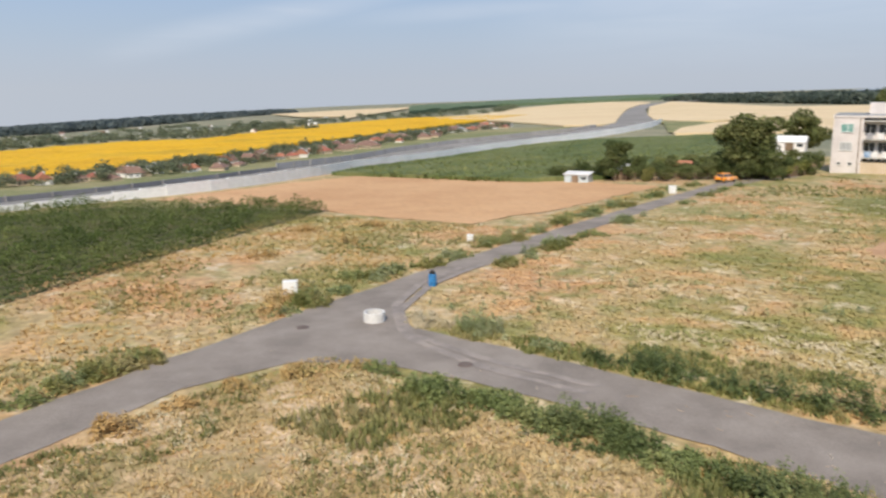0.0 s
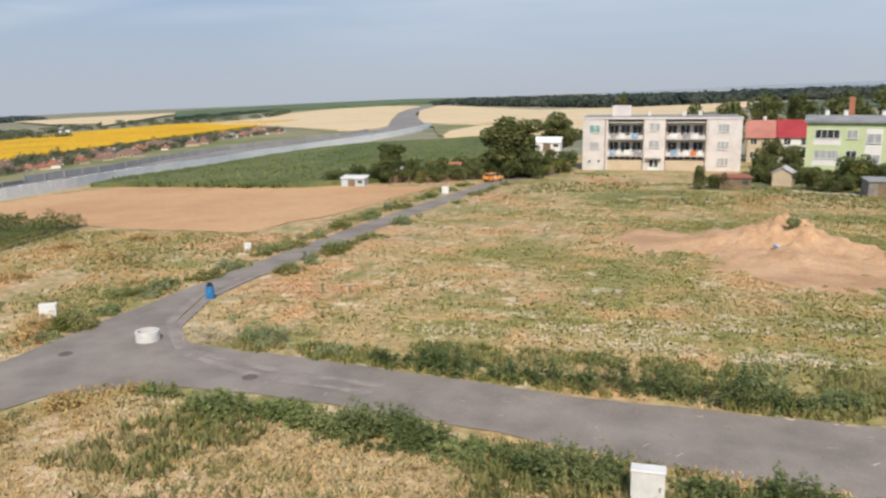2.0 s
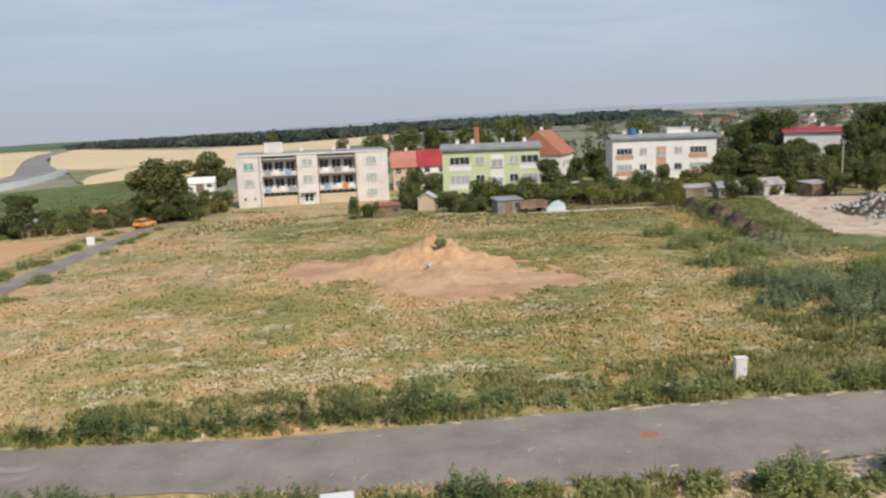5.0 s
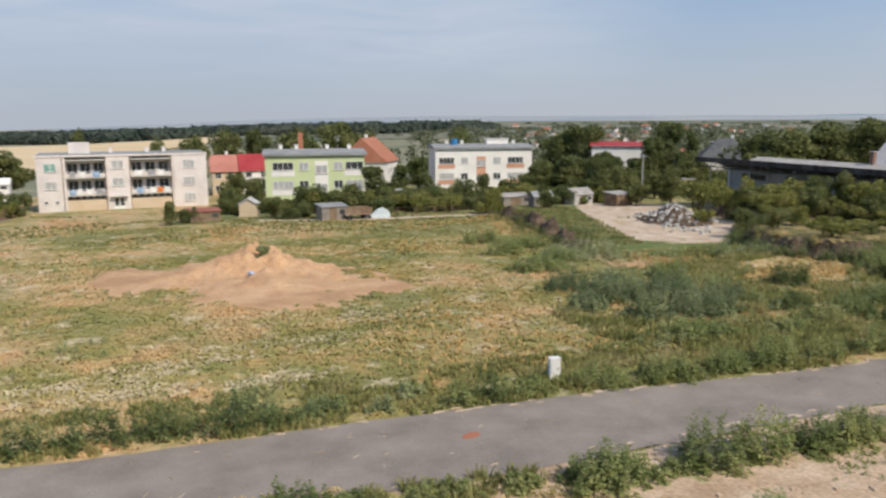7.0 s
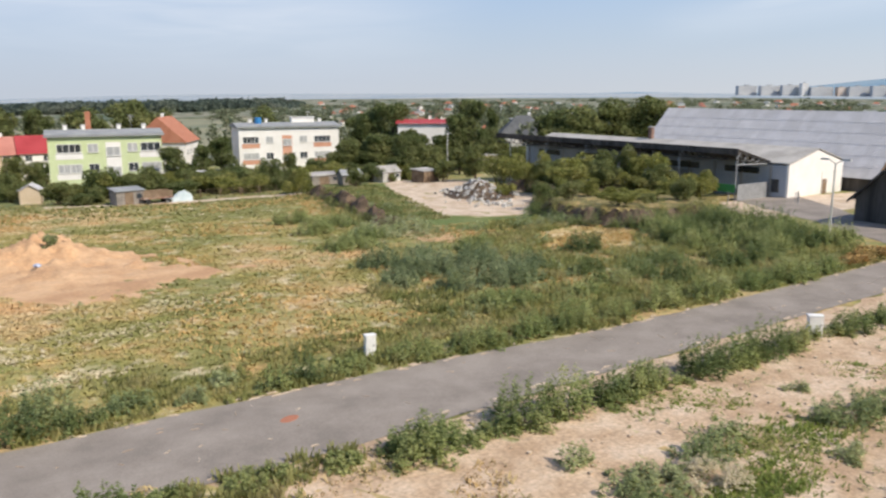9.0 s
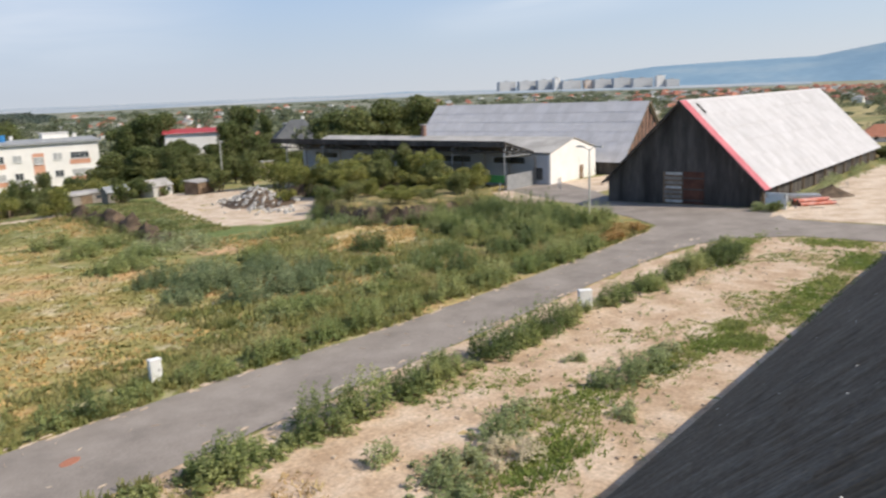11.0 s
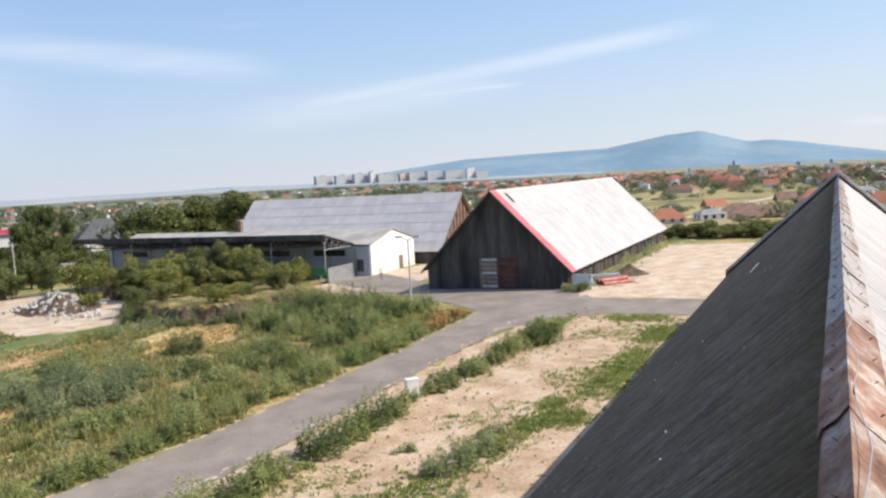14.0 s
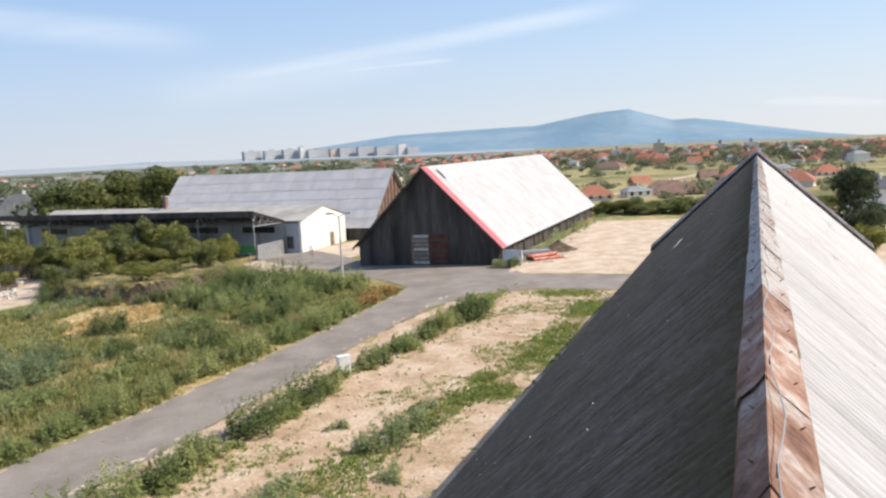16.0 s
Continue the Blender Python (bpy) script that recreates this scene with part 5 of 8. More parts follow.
# ---- small things on the near ground ----
def cabinet(m, w=1.0, d=0.35, h=1.15, label="white plastic electricity cabinet standing in the grass"):
    ob = thing("utility_cabinet", label, "utility cabinet", "utility cabinets by the roads", m)
    Build().box(-w / 2 - 0.02, -d / 2 - 0.02, -0.3, w / 2 + 0.02, d / 2 + 0.02, 0.16).done("plinth", M_CONC, ob)
    Build().box(-w / 2, -d / 2, 0.162, w / 2, d / 2, h - 0.05).done("body", M_WHITE, ob)
    Build().box(-w / 2 - 0.03, -d / 2 - 0.04, h - 0.048, w / 2 + 0.03, d / 2 + 0.04, h, 0.02).done("lid", M_WHITE, ob)
    dr = Build().box(-w / 2 + 0.05, -d / 2 - 0.02, 0.24, w / 2 - 0.05, -d / 2 - 0.002, h - 0.1).done("door", M_WHITE, ob)
    Build().box(w / 2 - 0.16, -d / 2 - 0.045, h * 0.5, w / 2 - 0.11, -d / 2 - 0.022, h * 0.5 + 0.14).done("handle", M_STEEL, dr)
    return ob


for x, y, rz, w, d, h in ((-32.7, 34.8, 35, 0.85, 0.45, 0.95), (-32.9, 57.0, 30, 0.5, 0.35, 0.6), (-28.9, 102.5, 20, 0.9, 0.45, 1.05),
                          (-0.2, 21.8, 0, 0.95, 0.4, 1.2), (17.4, 31.0, -8, 0.5, 0.3, 1.15), (37.0, 20.8, -42, 0.7, 0.35, 1.15)):
    cabinet(at(x, y, rz), w, d, h)


def concrete_ring(x, y):
    n = 28
    b = Build()
    for r, z in ((0.58, 0), (0.58, 0.5), (0.47, 0.5), (0.47, 0.0)):
        b.v += [(r * math.cos(2 * math.pi * i / n), r * math.sin(2 * math.pi * i / n), z) for i in range(n)]
    for k in range(3):
        b.f += [(k * n + i, k * n + (i + 1) % n, (k + 1) * n + (i + 1) % n, (k + 1) * n + i) for i in range(n)]
    ob = b.done("concrete_ring", mat("pale_concrete", [(0.62, 0.61, 0.58), (0.72, 0.71, 0.68)], 3.0, 0.9, 0.3, 8.0))
    ob.matrix_basis = at(x, y, dz=ROAD_H + 0.015)
    tagged(ob, "pale concrete well ring standing on the asphalt junction", "concrete ring")


concrete_ring(-24.6, 32.4)


def barrel(x, y):
    ob = thing("barrel", "blue plastic barrel with black bag on top", "barrel", at=at(x, y, 0, 0.88, dz=0.02))
    b = Build()
    prof = [(0.0, 0.27), (0.05, 0.29), (0.3, 0.29), (0.32, 0.31), (0.36, 0.29), (0.62, 0.29), (0.64, 0.31), (0.68, 0.29), (0.86, 0.28), (0.9, 0.25)]
    n = 18
    for z, r in prof:
        b.v += [(r * math.cos(2 * math.pi * i / n), r * math.sin(2 * math.pi * i / n), z) for i in range(n)]
    b.f = [(j * n + i, j * n + (i + 1) % n, (j + 1) * n + (i + 1) % n, (j + 1) * n + i) for j in range(len(prof) - 1) for i in range(n)]
    b.f += [tuple(range(n))[::-1], tuple(range((len(prof) - 1) * n, len(prof) * n))]
    b.done("drum", M_BLUE, ob)
    c = Build()
    rng = random.Random(3)
    for i in range(5):
        c.rod((rng.uniform(-.1, .1), rng.uniform(-.1, .1), 0.88), (rng.uniform(-.12, .12), rng.uniform(-.12, .12), 1.1), 0.2, 0.1, 7)
    c.done("bag", M_RUBBER, ob, "crumpled black bag")


barrel(-26.3, 40.8)


def manhole(x, y):
    ob = Build().rod((0, 0, 0), (0, 0, 0.02), 0.34, 0.32, 20).done("manhole_cover", mat("cast_iron", [(0.13, 0.10, 0.085), (0.18, 0.14, 0.12)], 4.0, 0.7, 0.4, 6.0) if not bpy.data.materials.get("cast_iron") else bpy.data.materials["cast_iron"])
    ob.matrix_basis = at(x, y, dz=ROAD_H + 0.02)
    tagged(ob, "round rusty manhole cover in the asphalt", "manhole cover", "manhole covers")


manhole(-27.2, 29.7)
manhole(-16.8, 28.6)


def car(x, y, rz):
    ob = thing("car", "small bright orange hatchback parked on the lane", "car", at=at(x, y, rz, 0.93, dz=0.03))
    prof = [(-2.0, 0.35), (-2.02, 0.75), (-1.95, 0.95), (-1.2, 0.98), (1.0, 0.92), (1.85, 0.82), (2.0, 0.65), (1.98, 0.35)]
    b = Build()
    b.prism([(px, -0.78, pz) for px, pz in prof], 0, 1.56, 0)
    b.done("body", M_ORANGE, ob)
    cab = [(-1.75, 0.96), (-1.45, 1.38), (0.2, 1.42), (0.95, 0.92)]
    n = len(cab)
    c = Build()
    c.v = [(px, -0.74 + (pz - 0.92) * 0.3, pz) for px, pz in cab] + [(px, 0.74 - (pz - 0.92) * 0.3, pz) for px, pz in cab]
    c.f = [(0, 1, 2, 3), (7, 6, 5, 4)] + [(i, i + n, (i + 1) % n + n, (i + 1) % n) for i in range(n)]
    c.done("cabin", M_GLASS, ob, "dark window glass")
    Build().prism([(-1.5, -0.62, 1.385), (0.22, -0.6, 1.425), (0.22, 0.6, 1.425), (-1.5, 0.62, 1.385)], 0, 0, 0.04).done("roof", M_ORANGE, ob)
    for px, pz, qx, qz in ((-1.75, 0.96, -1.45, 1.4), (-0.5, 0.95, -0.5, 1.4), (0.95, 0.92, 0.2, 1.43)):
        for s in (-1, 1):
            Build().rod((px, s * 0.74, pz), (qx, s * 0.61, qz), 0.04, None, 5).done("pillar", M_ORANGE, ob)
    for wx in (-1.25, 1.25):
        for s in (-1, 1):
            w = Build().rod((wx, s * 0.62, 0.3), (wx, s * 0.8, 0.3), 0.3, None, 16).done("wheel", M_RUBBER, ob)
            Build().rod((wx, s * 0.79, 0.3), (wx, s * 0.815, 0.3), 0.17, None, 12).done("rim", M_STEEL, w)
    for s in (-1, 1):
        Build().box(1.9, s * 0.6 - 0.14, 0.6, 2.03, s * 0.6 + 0.14, 0.74).done("headlight", M_WHITE, ob)
        Build().box(-2.05, s * 0.6 - 0.12, 0.65, -1.98, s * 0.6 + 0.12, 0.85).done("tail_light", M_CRIMSON, ob)
    for px in (2.02, -2.06):
        Build().box(px - 0.05, -0.78, 0.36, px + 0.05, 0.78, 0.5).done("bumper", M_RUBBER, ob)


car(-26.6, 122.3, 68)


def street_lamp(x, y):
    ob = thing("street_lamp", "grey concrete street lamp with two flat heads", "street lamp", at=at(x, y))
    Build().rod((0, 0, -0.3), (0, 0, 1.2), 0.1, 0.1, 10).rod((0, 0, 1.2), (0, 0, 6.2), 0.09, 0.065, 10).done("pole", M_CONC, ob)
    Build().rod((0, 0, 6.15), (-0.1, 0.7, 6.5), 0.035, None, 8).done("arm", M_STEEL, ob)
    Build().rod((0, 0, 6.15), (0.1, -0.7, 6.5), 0.035, None, 8).done("arm", M_STEEL, ob)
    Build().box(-0.22, 0.5, 6.42, 0.05, 1.3, 6.58, 0.03).done("head", M_CONC, ob)
    Build().box(-0.05, -1.3, 6.42, 0.22, -0.5, 6.58, 0.03).done("head", M_CONC, ob)


street_lamp(66.6, 36.9)


# ---- earth mound ----
def earth_mound():
    n, m = 130, 120
    x0, x1, y0, y1 = -9.0, 23.0, 46.0, 82.0
    xs, ys = np.linspace(x0, x1, n + 1), np.linspace(y0, y1, m + 1)
    verts = []
    for y in ys:
        for x in xs:
            lobes = ((0.2, 68.0, 5.4, 6.0), (8.4, 66.5, 7.4, 9.4), (11.6, 57.6, 7.6, 5.6))
            e = max(1 - math.hypot((x - cx) / rx, (y - cy) / ry) for cx, cy, rx, ry in lobes)
            e += 0.5 * noise.noise(Vector((x * 0.3, y * 0.22, 2.0))) + 0.42 * noise.noise(Vector((x * 0.85, y * 0.6, 6.0)))
            h = max(-0.12, min(0.05, 0.4 * e)) + 0.10 * max(0, min(1, 3 * e)) * noise.noise(Vector((x * 0.9, y * 0.7, 3.0)))
            pk = 2.2 * math.exp(-(((x - 9.2) / 3.2) ** 2 + ((y - 68.5) / 4.2) ** 2)) + 0.8 * math.exp(-(((x - 4.0) / 3.2) ** 2 + ((y - 67) / 3.0) ** 2)) + 0.6 * math.exp(-(((x - 13.5) / 2.2) ** 2 + ((y - 66) / 3) ** 2)) + 0.5 * math.exp(-(((x - 9) / 3.5) ** 2 + ((y - 60.5) / 3) ** 2))
            pk *= 1 + 0.35 * noise.noise(Vector((x * 0.6, y * 0.6, 5.0))) - 0.45 * abs(noise.noise(Vector((x * 1.0, y * 0.35, 1.0)))) + 0.3 * noise.noise(Vector((x * 1.9, y * 1.9, 9.0)))
            verts.append((float(x), float(y), gz(x, y) + h + max(0, pk - 0.05)))
    w = n + 1
    faces = [(j * w + i, j * w + i + 1, (j + 1) * w + i + 1, (j + 1) * w + i) for j in range(m) for i in range(n)]
    faces = [q for q in faces if max(verts[i][2] - gz(verts[i][0], verts[i][1]) for i in q) > -0.1]
    tagged(new("earth_mound", mesh_of(verts, faces, "earth_mound", M_DIRT, True)), "heap of bare reddish earth spread on the meadow", "earth mound")


earth_mound()

# ---- ridge of the near barn ----
def ridge():
    ob = bpy.data.objects["barn"]
    k = (B_RIDGE - B_EAVE) / B_W
    rng = random.Random(8)
    pale = mat("pale_galvanised", [(0.26, 0.19, 0.155), (0.37, 0.33, 0.305), (0.44, 0.415, 0.40), (0.31, 0.21, 0.165)], 1.8, 0.6, 0.2, 8.0, vary=0.2)
    n = 42
    ln = (B_X1 - B_X0) / n
    for i in range(n):
        x = B_X0 + i * ln
        w1, w2 = rng.uniform(0.15, 0.18), rng.uniform(0.27, 0.31)
        l0 = rng.uniform(0.028, 0.05)
        b = Build()
        xs = [x - 0.05, x + ln * 0.5, x + ln + 0.05]
        for s, w in ((1, w1), (-1, w2)):
            q = len(b.v)
            for j, xx in enumerate(xs):
                h = l0 + 0.012 * rng.uniform(-1, 1) + 0.006 * (2 - j)
                b.v += [(xx, 0, B_RIDGE + 0.075 + h), (xx, s * 0.08, B_RIDGE + 0.04 + h - 0.08 * k), (xx, s * w, B_RIDGE - k * w + 0.05 + h), (xx, s * (w + 0.02), B_RIDGE - k * w - 0.02 + h)]
            for j in range(2):
                for c in range(3):
                    f = (q + j * 4 + c, q + j * 4 + c + 1, q + j * 4 + c + 5, q + j * 4 + c + 4)
                    b.f.append(f if s < 0 else f[::-1])
        b.done("ridge_cap", M_RUST if rng.random() < (0.92 if x < 7.5 else 0.15) else pale, ob)
        for s, w in ((1, w1), (-1, w2)):
            for u in (0.25, 0.75):
                y, z = s * (w - 0.08), B_RIDGE - k * (w - 0.08) + 0.05 + l0
                if x > 0 and x < 30:
                    Build().rod((x + ln * u, y, z), (x + ln * u, y + s * 0.03, z + 0.02), 0.007, 0.005, 6).done("bolt", M_BARK, ob)
    # lightning conductor on short holders
    b = Build()
    pts = [(B_X0 + 0.4 * i, -0.05 + 0.03 * math.sin(i * 1.3) + 0.02 * math.sin(i * 0.37), B_RIDGE + 0.145 + 0.02 * math.sin(i * 0.9)) for i in range(int((B_X1 - B_X0) / 0.4))]
    for p, q in zip(pts, pts[1:]):
        b.rod(p, q, 0.0048, None, 6)
    b.done("conductor_wire", M_STEEL, ob, "thin wavy lightning conductor along the ridge")
    for i in range(0, len(pts), 5):
        Build().rod((pts[i][0], pts[i][1], B_RIDGE + 0.08), pts[i], 0.008, None, 5).done("wire_holder", M_BARK, ob)
    Build().rod((B_X1 - 0.1, 0, B_RIDGE), (B_X1 - 0.1, 0, B_RIDGE + 1.0), 0.03, 0.015, 6).done("lightning_rod", M_STEEL, ob)
    # pale scratches and a stray lath on the shaded slope
    L = math.hypot(B_W, B_RIDGE - B_EAVE)
    ny, nz = (B_RIDGE - B_EAVE) / L, B_W / L
    def on(x, u, h=0.06):
        return (x, B_W * u + ny * h, B_RIDGE - (B_RIDGE - B_EAVE) * u + nz * h)
    Build().rod(on(35.2, 0.45), on(36.8, 0.42), 0.012, None, 6).done("lath", M_CONC, ob, "pale stray lath lying on the roof")
    chips = Build()
    for i in range(60):
        x, u = rng.uniform(4, 55), rng.uniform(0.1, 0.97)
        r = rng.uniform(0.008, 0.02)
        chips.rod(on(x, u, 0.03), on(x, u, 0.05), r, r * 0.7, 6)
    chips.done("fixing_washers", M_OFFW, ob)
    # dark cracks and moss streaks on the sunlit slope
    for i in range(26):
        x, u, l = rng.uniform(3, 50), rng.uniform(0.05, 0.75), rng.uniform(0.15, 0.7)
        a = (x, -B_W * u - ny * 0.035, B_RIDGE - (B_RIDGE - B_EAVE) * u + nz * 0.035)
        c = (x + rng.uniform(-0.15, 0.25), a[1] - l * nz, a[2] - l * ny)
        Build().rod(a, c, rng.uniform(0.006, 0.02), 0.004, 5).done("crack", M_BARK, ob)


ridge()

# ---- meadow ----
def in_mound(x, y):
    e = max(1 - math.hypot((x - cx) / rx, (y - cy) / ry) for cx, cy, rx, ry in ((0.2, 68.0, 5.4, 6.0), (8.4, 66.5, 7.4, 9.4), (11.6, 57.6, 7.6, 5.6)))
    return e + 0.5 * noise.noise(Vector((x * 0.3, y * 0.22, 2.0))) + 0.42 * noise.noise(Vector((x * 0.85, y * 0.6, 6.0))) > 0.05


def meadow(x, y):
    return not (y > 64 and x > 44 + (y - 66) * 0.16) and not in_mound(x, y) and not (15 < x < 61 and abs(y - np.interp(x, [16, 30, 47, 60], [114, 107.8, 106.5, 109.7])) < 1.4) and y > np.interp(x, [-26, -25.2, -22.3, -17.9, -10.5, -3, 10, 30, 62], [41, 36.6, 32.7, 32.1, 31.0, 29.9, 29.4, 28.3, 28.3]) and x > -25.9


M_PALE = mat("pale_seedheads", [(0.50, 0.43, 0.27), (0.57, 0.50, 0.35), (0.44, 0.37, 0.21)], 0.3, 0.9, 0, 6.0, rand=0.15)
M_RUSTY = mat("rusty_dock", [(0.43, 0.28, 0.10), (0.52, 0.35, 0.15), (0.40, 0.31, 0.12)], 0.3, 0.9, 0, 6.0, rand=0.2)
M_GRASSY = leafy("tall_grass_leaf", [(0.25, 0.275, 0.095), (0.355, 0.345, 0.13), (0.49, 0.42, 0.205)], 0.3, 0.25)
corner = lambda x, y: x > -25.3 + max(0, (y - 18)) * 0.25 and y < 26.4 - max(0, (x + 15)) * 0.12 and x < 13.5 - max(0, y - 8) * 0.5
M_LAWN = leafy("fresh_grass_blade", [(0.22, 0.29, 0.075), (0.29, 0.34, 0.10), (0.36, 0.37, 0.14)], 0.3, 0.25)
tufts("meadow_grass", scatter(8000, -24, 14, 29.6, 62, 61, meadow), 0.04, 0.13, M_BLADE, 61, "short dry grass between the tufts", 5, 0.03, 1.0)
tufts("meadow_grass", scatter(3500, -24, 12, 29.6, 62, 62, meadow), 0.04, 0.12, M_BLADE, 62, "short bleached grass between the tufts", 4, 0.03, 1.1)
tufts("meadow_grass", scatter(26000, -8, 48, 29.6, 88, 63, meadow, 0.1, -0.2), 0.05, 0.15, M_BLADE, 63, "short yellowish green grass in the meadow", 5, 0.042, 1.2)
tufts("straw_grass", scatter(9000, -25, 11, 8, 25, 64, lambda x, y: corner(x, y)), 0.05, 0.15, M_STRAW, 64, "short bleached grass by the junction", 5, 0.03, 1.0)
tufts("straw_grass", scatter(5000, -25, 11, 8, 25, 65, lambda x, y: corner(x, y)), 0.05, 0.15, M_RUSTY, 65, "short brownish grass by the junction", 5, 0.028, 0.9)
tufts("meadow_grass", scatter(24000, -26, 62, 29.5, 118, 1, meadow, 0.16, -0.15), 0.06, 0.14, M_BLADE, 1, "dry straw-coloured grass tufts over the meadow", 5, 0.045, 1.3)
tufts("meadow_grass", scatter(33000, -26, 62, 29.5, 140, 2, lambda x, y: meadow(x, y) and noise.noise(Vector((x * 0.09, y * 0.09, 41.0))) > 0.3 - 0.014 * (x + 26), 0.3, -0.15), 0.07, 0.17, M_BLADE, 2, "green grass tufts between the dry patches", 5, 0.046, 1.2)
tufts("meadow_grass", scatter(16000, -26, 34, 31, 100, 3, meadow, 0.22, 0.12), 0.06, 0.14, M_BLADE, 3, "whitish seed heads in loose patches", 4, 0.045, 1.3)
tufts("meadow_grass", [(x, y) for x, y in np.concatenate([np.random.RandomState(66 + k).normal(c, w, (200, 2)) for k, (c, w) in enumerate((((-0.8, 36.6), (1.6, 0.5)), ((1.8, 40.6), (1.9, 0.5)), ((-3.6, 38.8), (1.6, 0.5)), ((9.5, 42.5), (2.2, 0.7)), ((5.6, 36.2), (1.2, 0.4)), ((13.5, 46.5), (2.4, 0.8)), ((-9.5, 37.2), (2.0, 0.5))))]).tolist() if meadow(x, y)], 0.05, 0.12, M_PALE, 66, "bleached whitish patches in the meadow", 5, 0.05, 1.2)
tufts("meadow_grass", scatter(17000, 8, 62, 33, 112, 4, meadow, 0.1, 0.12), 0.10, 0.22, M_RUSTY, 4, "rusty brown dock and dried stalks", 5, 0.04, 0.9)
verge = lambda x, y: x < -29.7 and (x > -47 - (y - 15) * 0.29)
tufts("verge_grass", scatter(24000, -66, -29.6, 5, 112, 5, lambda x, y: verge(x, y) and not (y > 66 and x < -33), 0.14, -0.12), 0.08, 0.18, M_BLADE, 5, "tall dry grass beside the lane", 5, 0.045, 1.2)
tufts("verge_grass", scatter(18000, -66, -29.6, 5, 112, 6, lambda x, y: verge(x, y) and not (y > 66 and x < -34), 0.12, 0.08), 0.08, 0.18, M_RUSTY, 6, "brownish dried stalks beside the lane", 5, 0.042, 1.0)
tufts("verge_grass", scatter(13500, -66, -29.6, 5, 112, 7, lambda x, y: verge(x, y) and not (y > 66 and x < -33), 0.14, 0.02), 0.12, 0.27, M_GRASS, 7, "greener grass beside the lane", 5, 0.043, 0.7)
tufts("straw_grass", scatter(18000, -26, 13, 8, 27, 8, corner, 0.3, -0.1), 0.07, 0.18, M_STRAW, 8, "bleached dry grass by the junction", 6, 0.029, 0.9)
tufts("straw_grass", scatter(10500, -26, 13, 8, 27, 9, corner, 0.25, 0.08), 0.09, 0.24, M_GRASS, 9, "green grass patches by the junction", 6, 0.032, 0.8)
tufts("straw_grass", scatter(7500, -26, 13, 8, 27, 10, corner, 0.3, 0.18), 0.10, 0.18, M_PALE, 10, "pale seed heads by the junction", 4, 0.036, 0.9)
tufts("yard_grass", scatter(9000, 14, 62, 9, 20, 11, None, 0.22, 0.3), 0.04, 0.13, M_LAWN, 11, "low green grass patches on the gravel", 6, 0.032, 0.9)
tufts("yard_grass", [(x, y) for cx, cy, rx, ry in ((43, 11.6, 4.0, 1.3), (47.5, 11.6, 4.5, 1.1), (55.8, 11.4, 2.6, 0.9), (61.4, 14, 1.2, 2.6), (35.8, 12.0, 1.2, 1.0), (38, 13.2, 0.8, 0.5), (32.4, 13.4, 3.2, 0.9), (24.6, 14.6, 3.0, 1.4), (20.4, 13.0, 2.4, 0.9), (56, 19.6, 5, 0.6))
                    for x, y in np.random.RandomState(12).normal((cx, cy), (rx * 0.6, ry * 0.6), (520, 2)).tolist()], 0.06, 0.2, M_LAWN, 12, "fresh green grass patches on the gravel", 6, 0.036, 0.8)

def wob(x, y):
    return 9 * noise.noise(Vector((x * 0.13, y * 0.13, 11.0))) + 4 * noise.noise(Vector((x * 0.4, y * 0.4, 5.0)))


def bare(x, y):
    """Open dirt and dry ground within the thicket."""
    n = noise.noise(Vector((x * 0.3, y * 0.3, 4.0)))
    return math.hypot((x - 41.2) / 3.4, (y - 57.4) / 2.2) < 1 + n or (42 < x < 60 and abs((y - 47.8) - (x - 49) * 0.6) < 3.6 + 3 * n)


sheet("bare_patch", [(37.5, 58), (41, 60.5), (44, 60)], [(38.5, 55), (41.5, 54.2), (45, 56.5)], 14, 6, 0.03, M_DIRT, "bare reddish earth in the thicket", "earth", rough_edge=0.5, wave=0.06)
sheet("dry_patch", [(41.5, 46), (47, 51), (56, 57)], [(43.5, 41), (51, 44.6), (59.5, 49.5)], 24, 8, 0.02, mat("dry_orange_grass", [(0.38, 0.29, 0.11), (0.52, 0.38, 0.18), (0.60, 0.48, 0.32)], 0.3, 0.95, 0.6, 12.0, vary=0.3), "dry orange-brown grass in the thicket", "grass", rough_edge=0.8, wave=0.05)
tufts("dry_grass", scatter(1200, 41, 60, 40, 58, 57, bare), 0.10, 0.24, M_RUSTY, 57, "dry orange grass between the weeds", 6, 0.04, 0.5)
tufts("dry_grass", scatter(1300, 41, 60, 40, 58, 58, bare), 0.06, 0.16, M_STRAW, 58, "bleached dry grass between the weeds", 6, 0.04, 0.6)
# leafy weeds along the road edges
M_WEED2 = leafy("nettle_leaf", [(0.25, 0.31, 0.12), (0.34, 0.38, 0.155), (0.44, 0.45, 0.21)], 0.3, 0.35)
M_WEED3 = leafy("dark_nettle_leaf", [(0.14, 0.185, 0.075), (0.205, 0.255, 0.10), (0.29, 0.33, 0.145)], 0.3, 0.35)

M_WEED4 = leafy("blue_green_weed_leaf", [(0.185, 0.24, 0.125), (0.255, 0.31, 0.16), (0.35, 0.39, 0.22)], 0.3, 0.35)


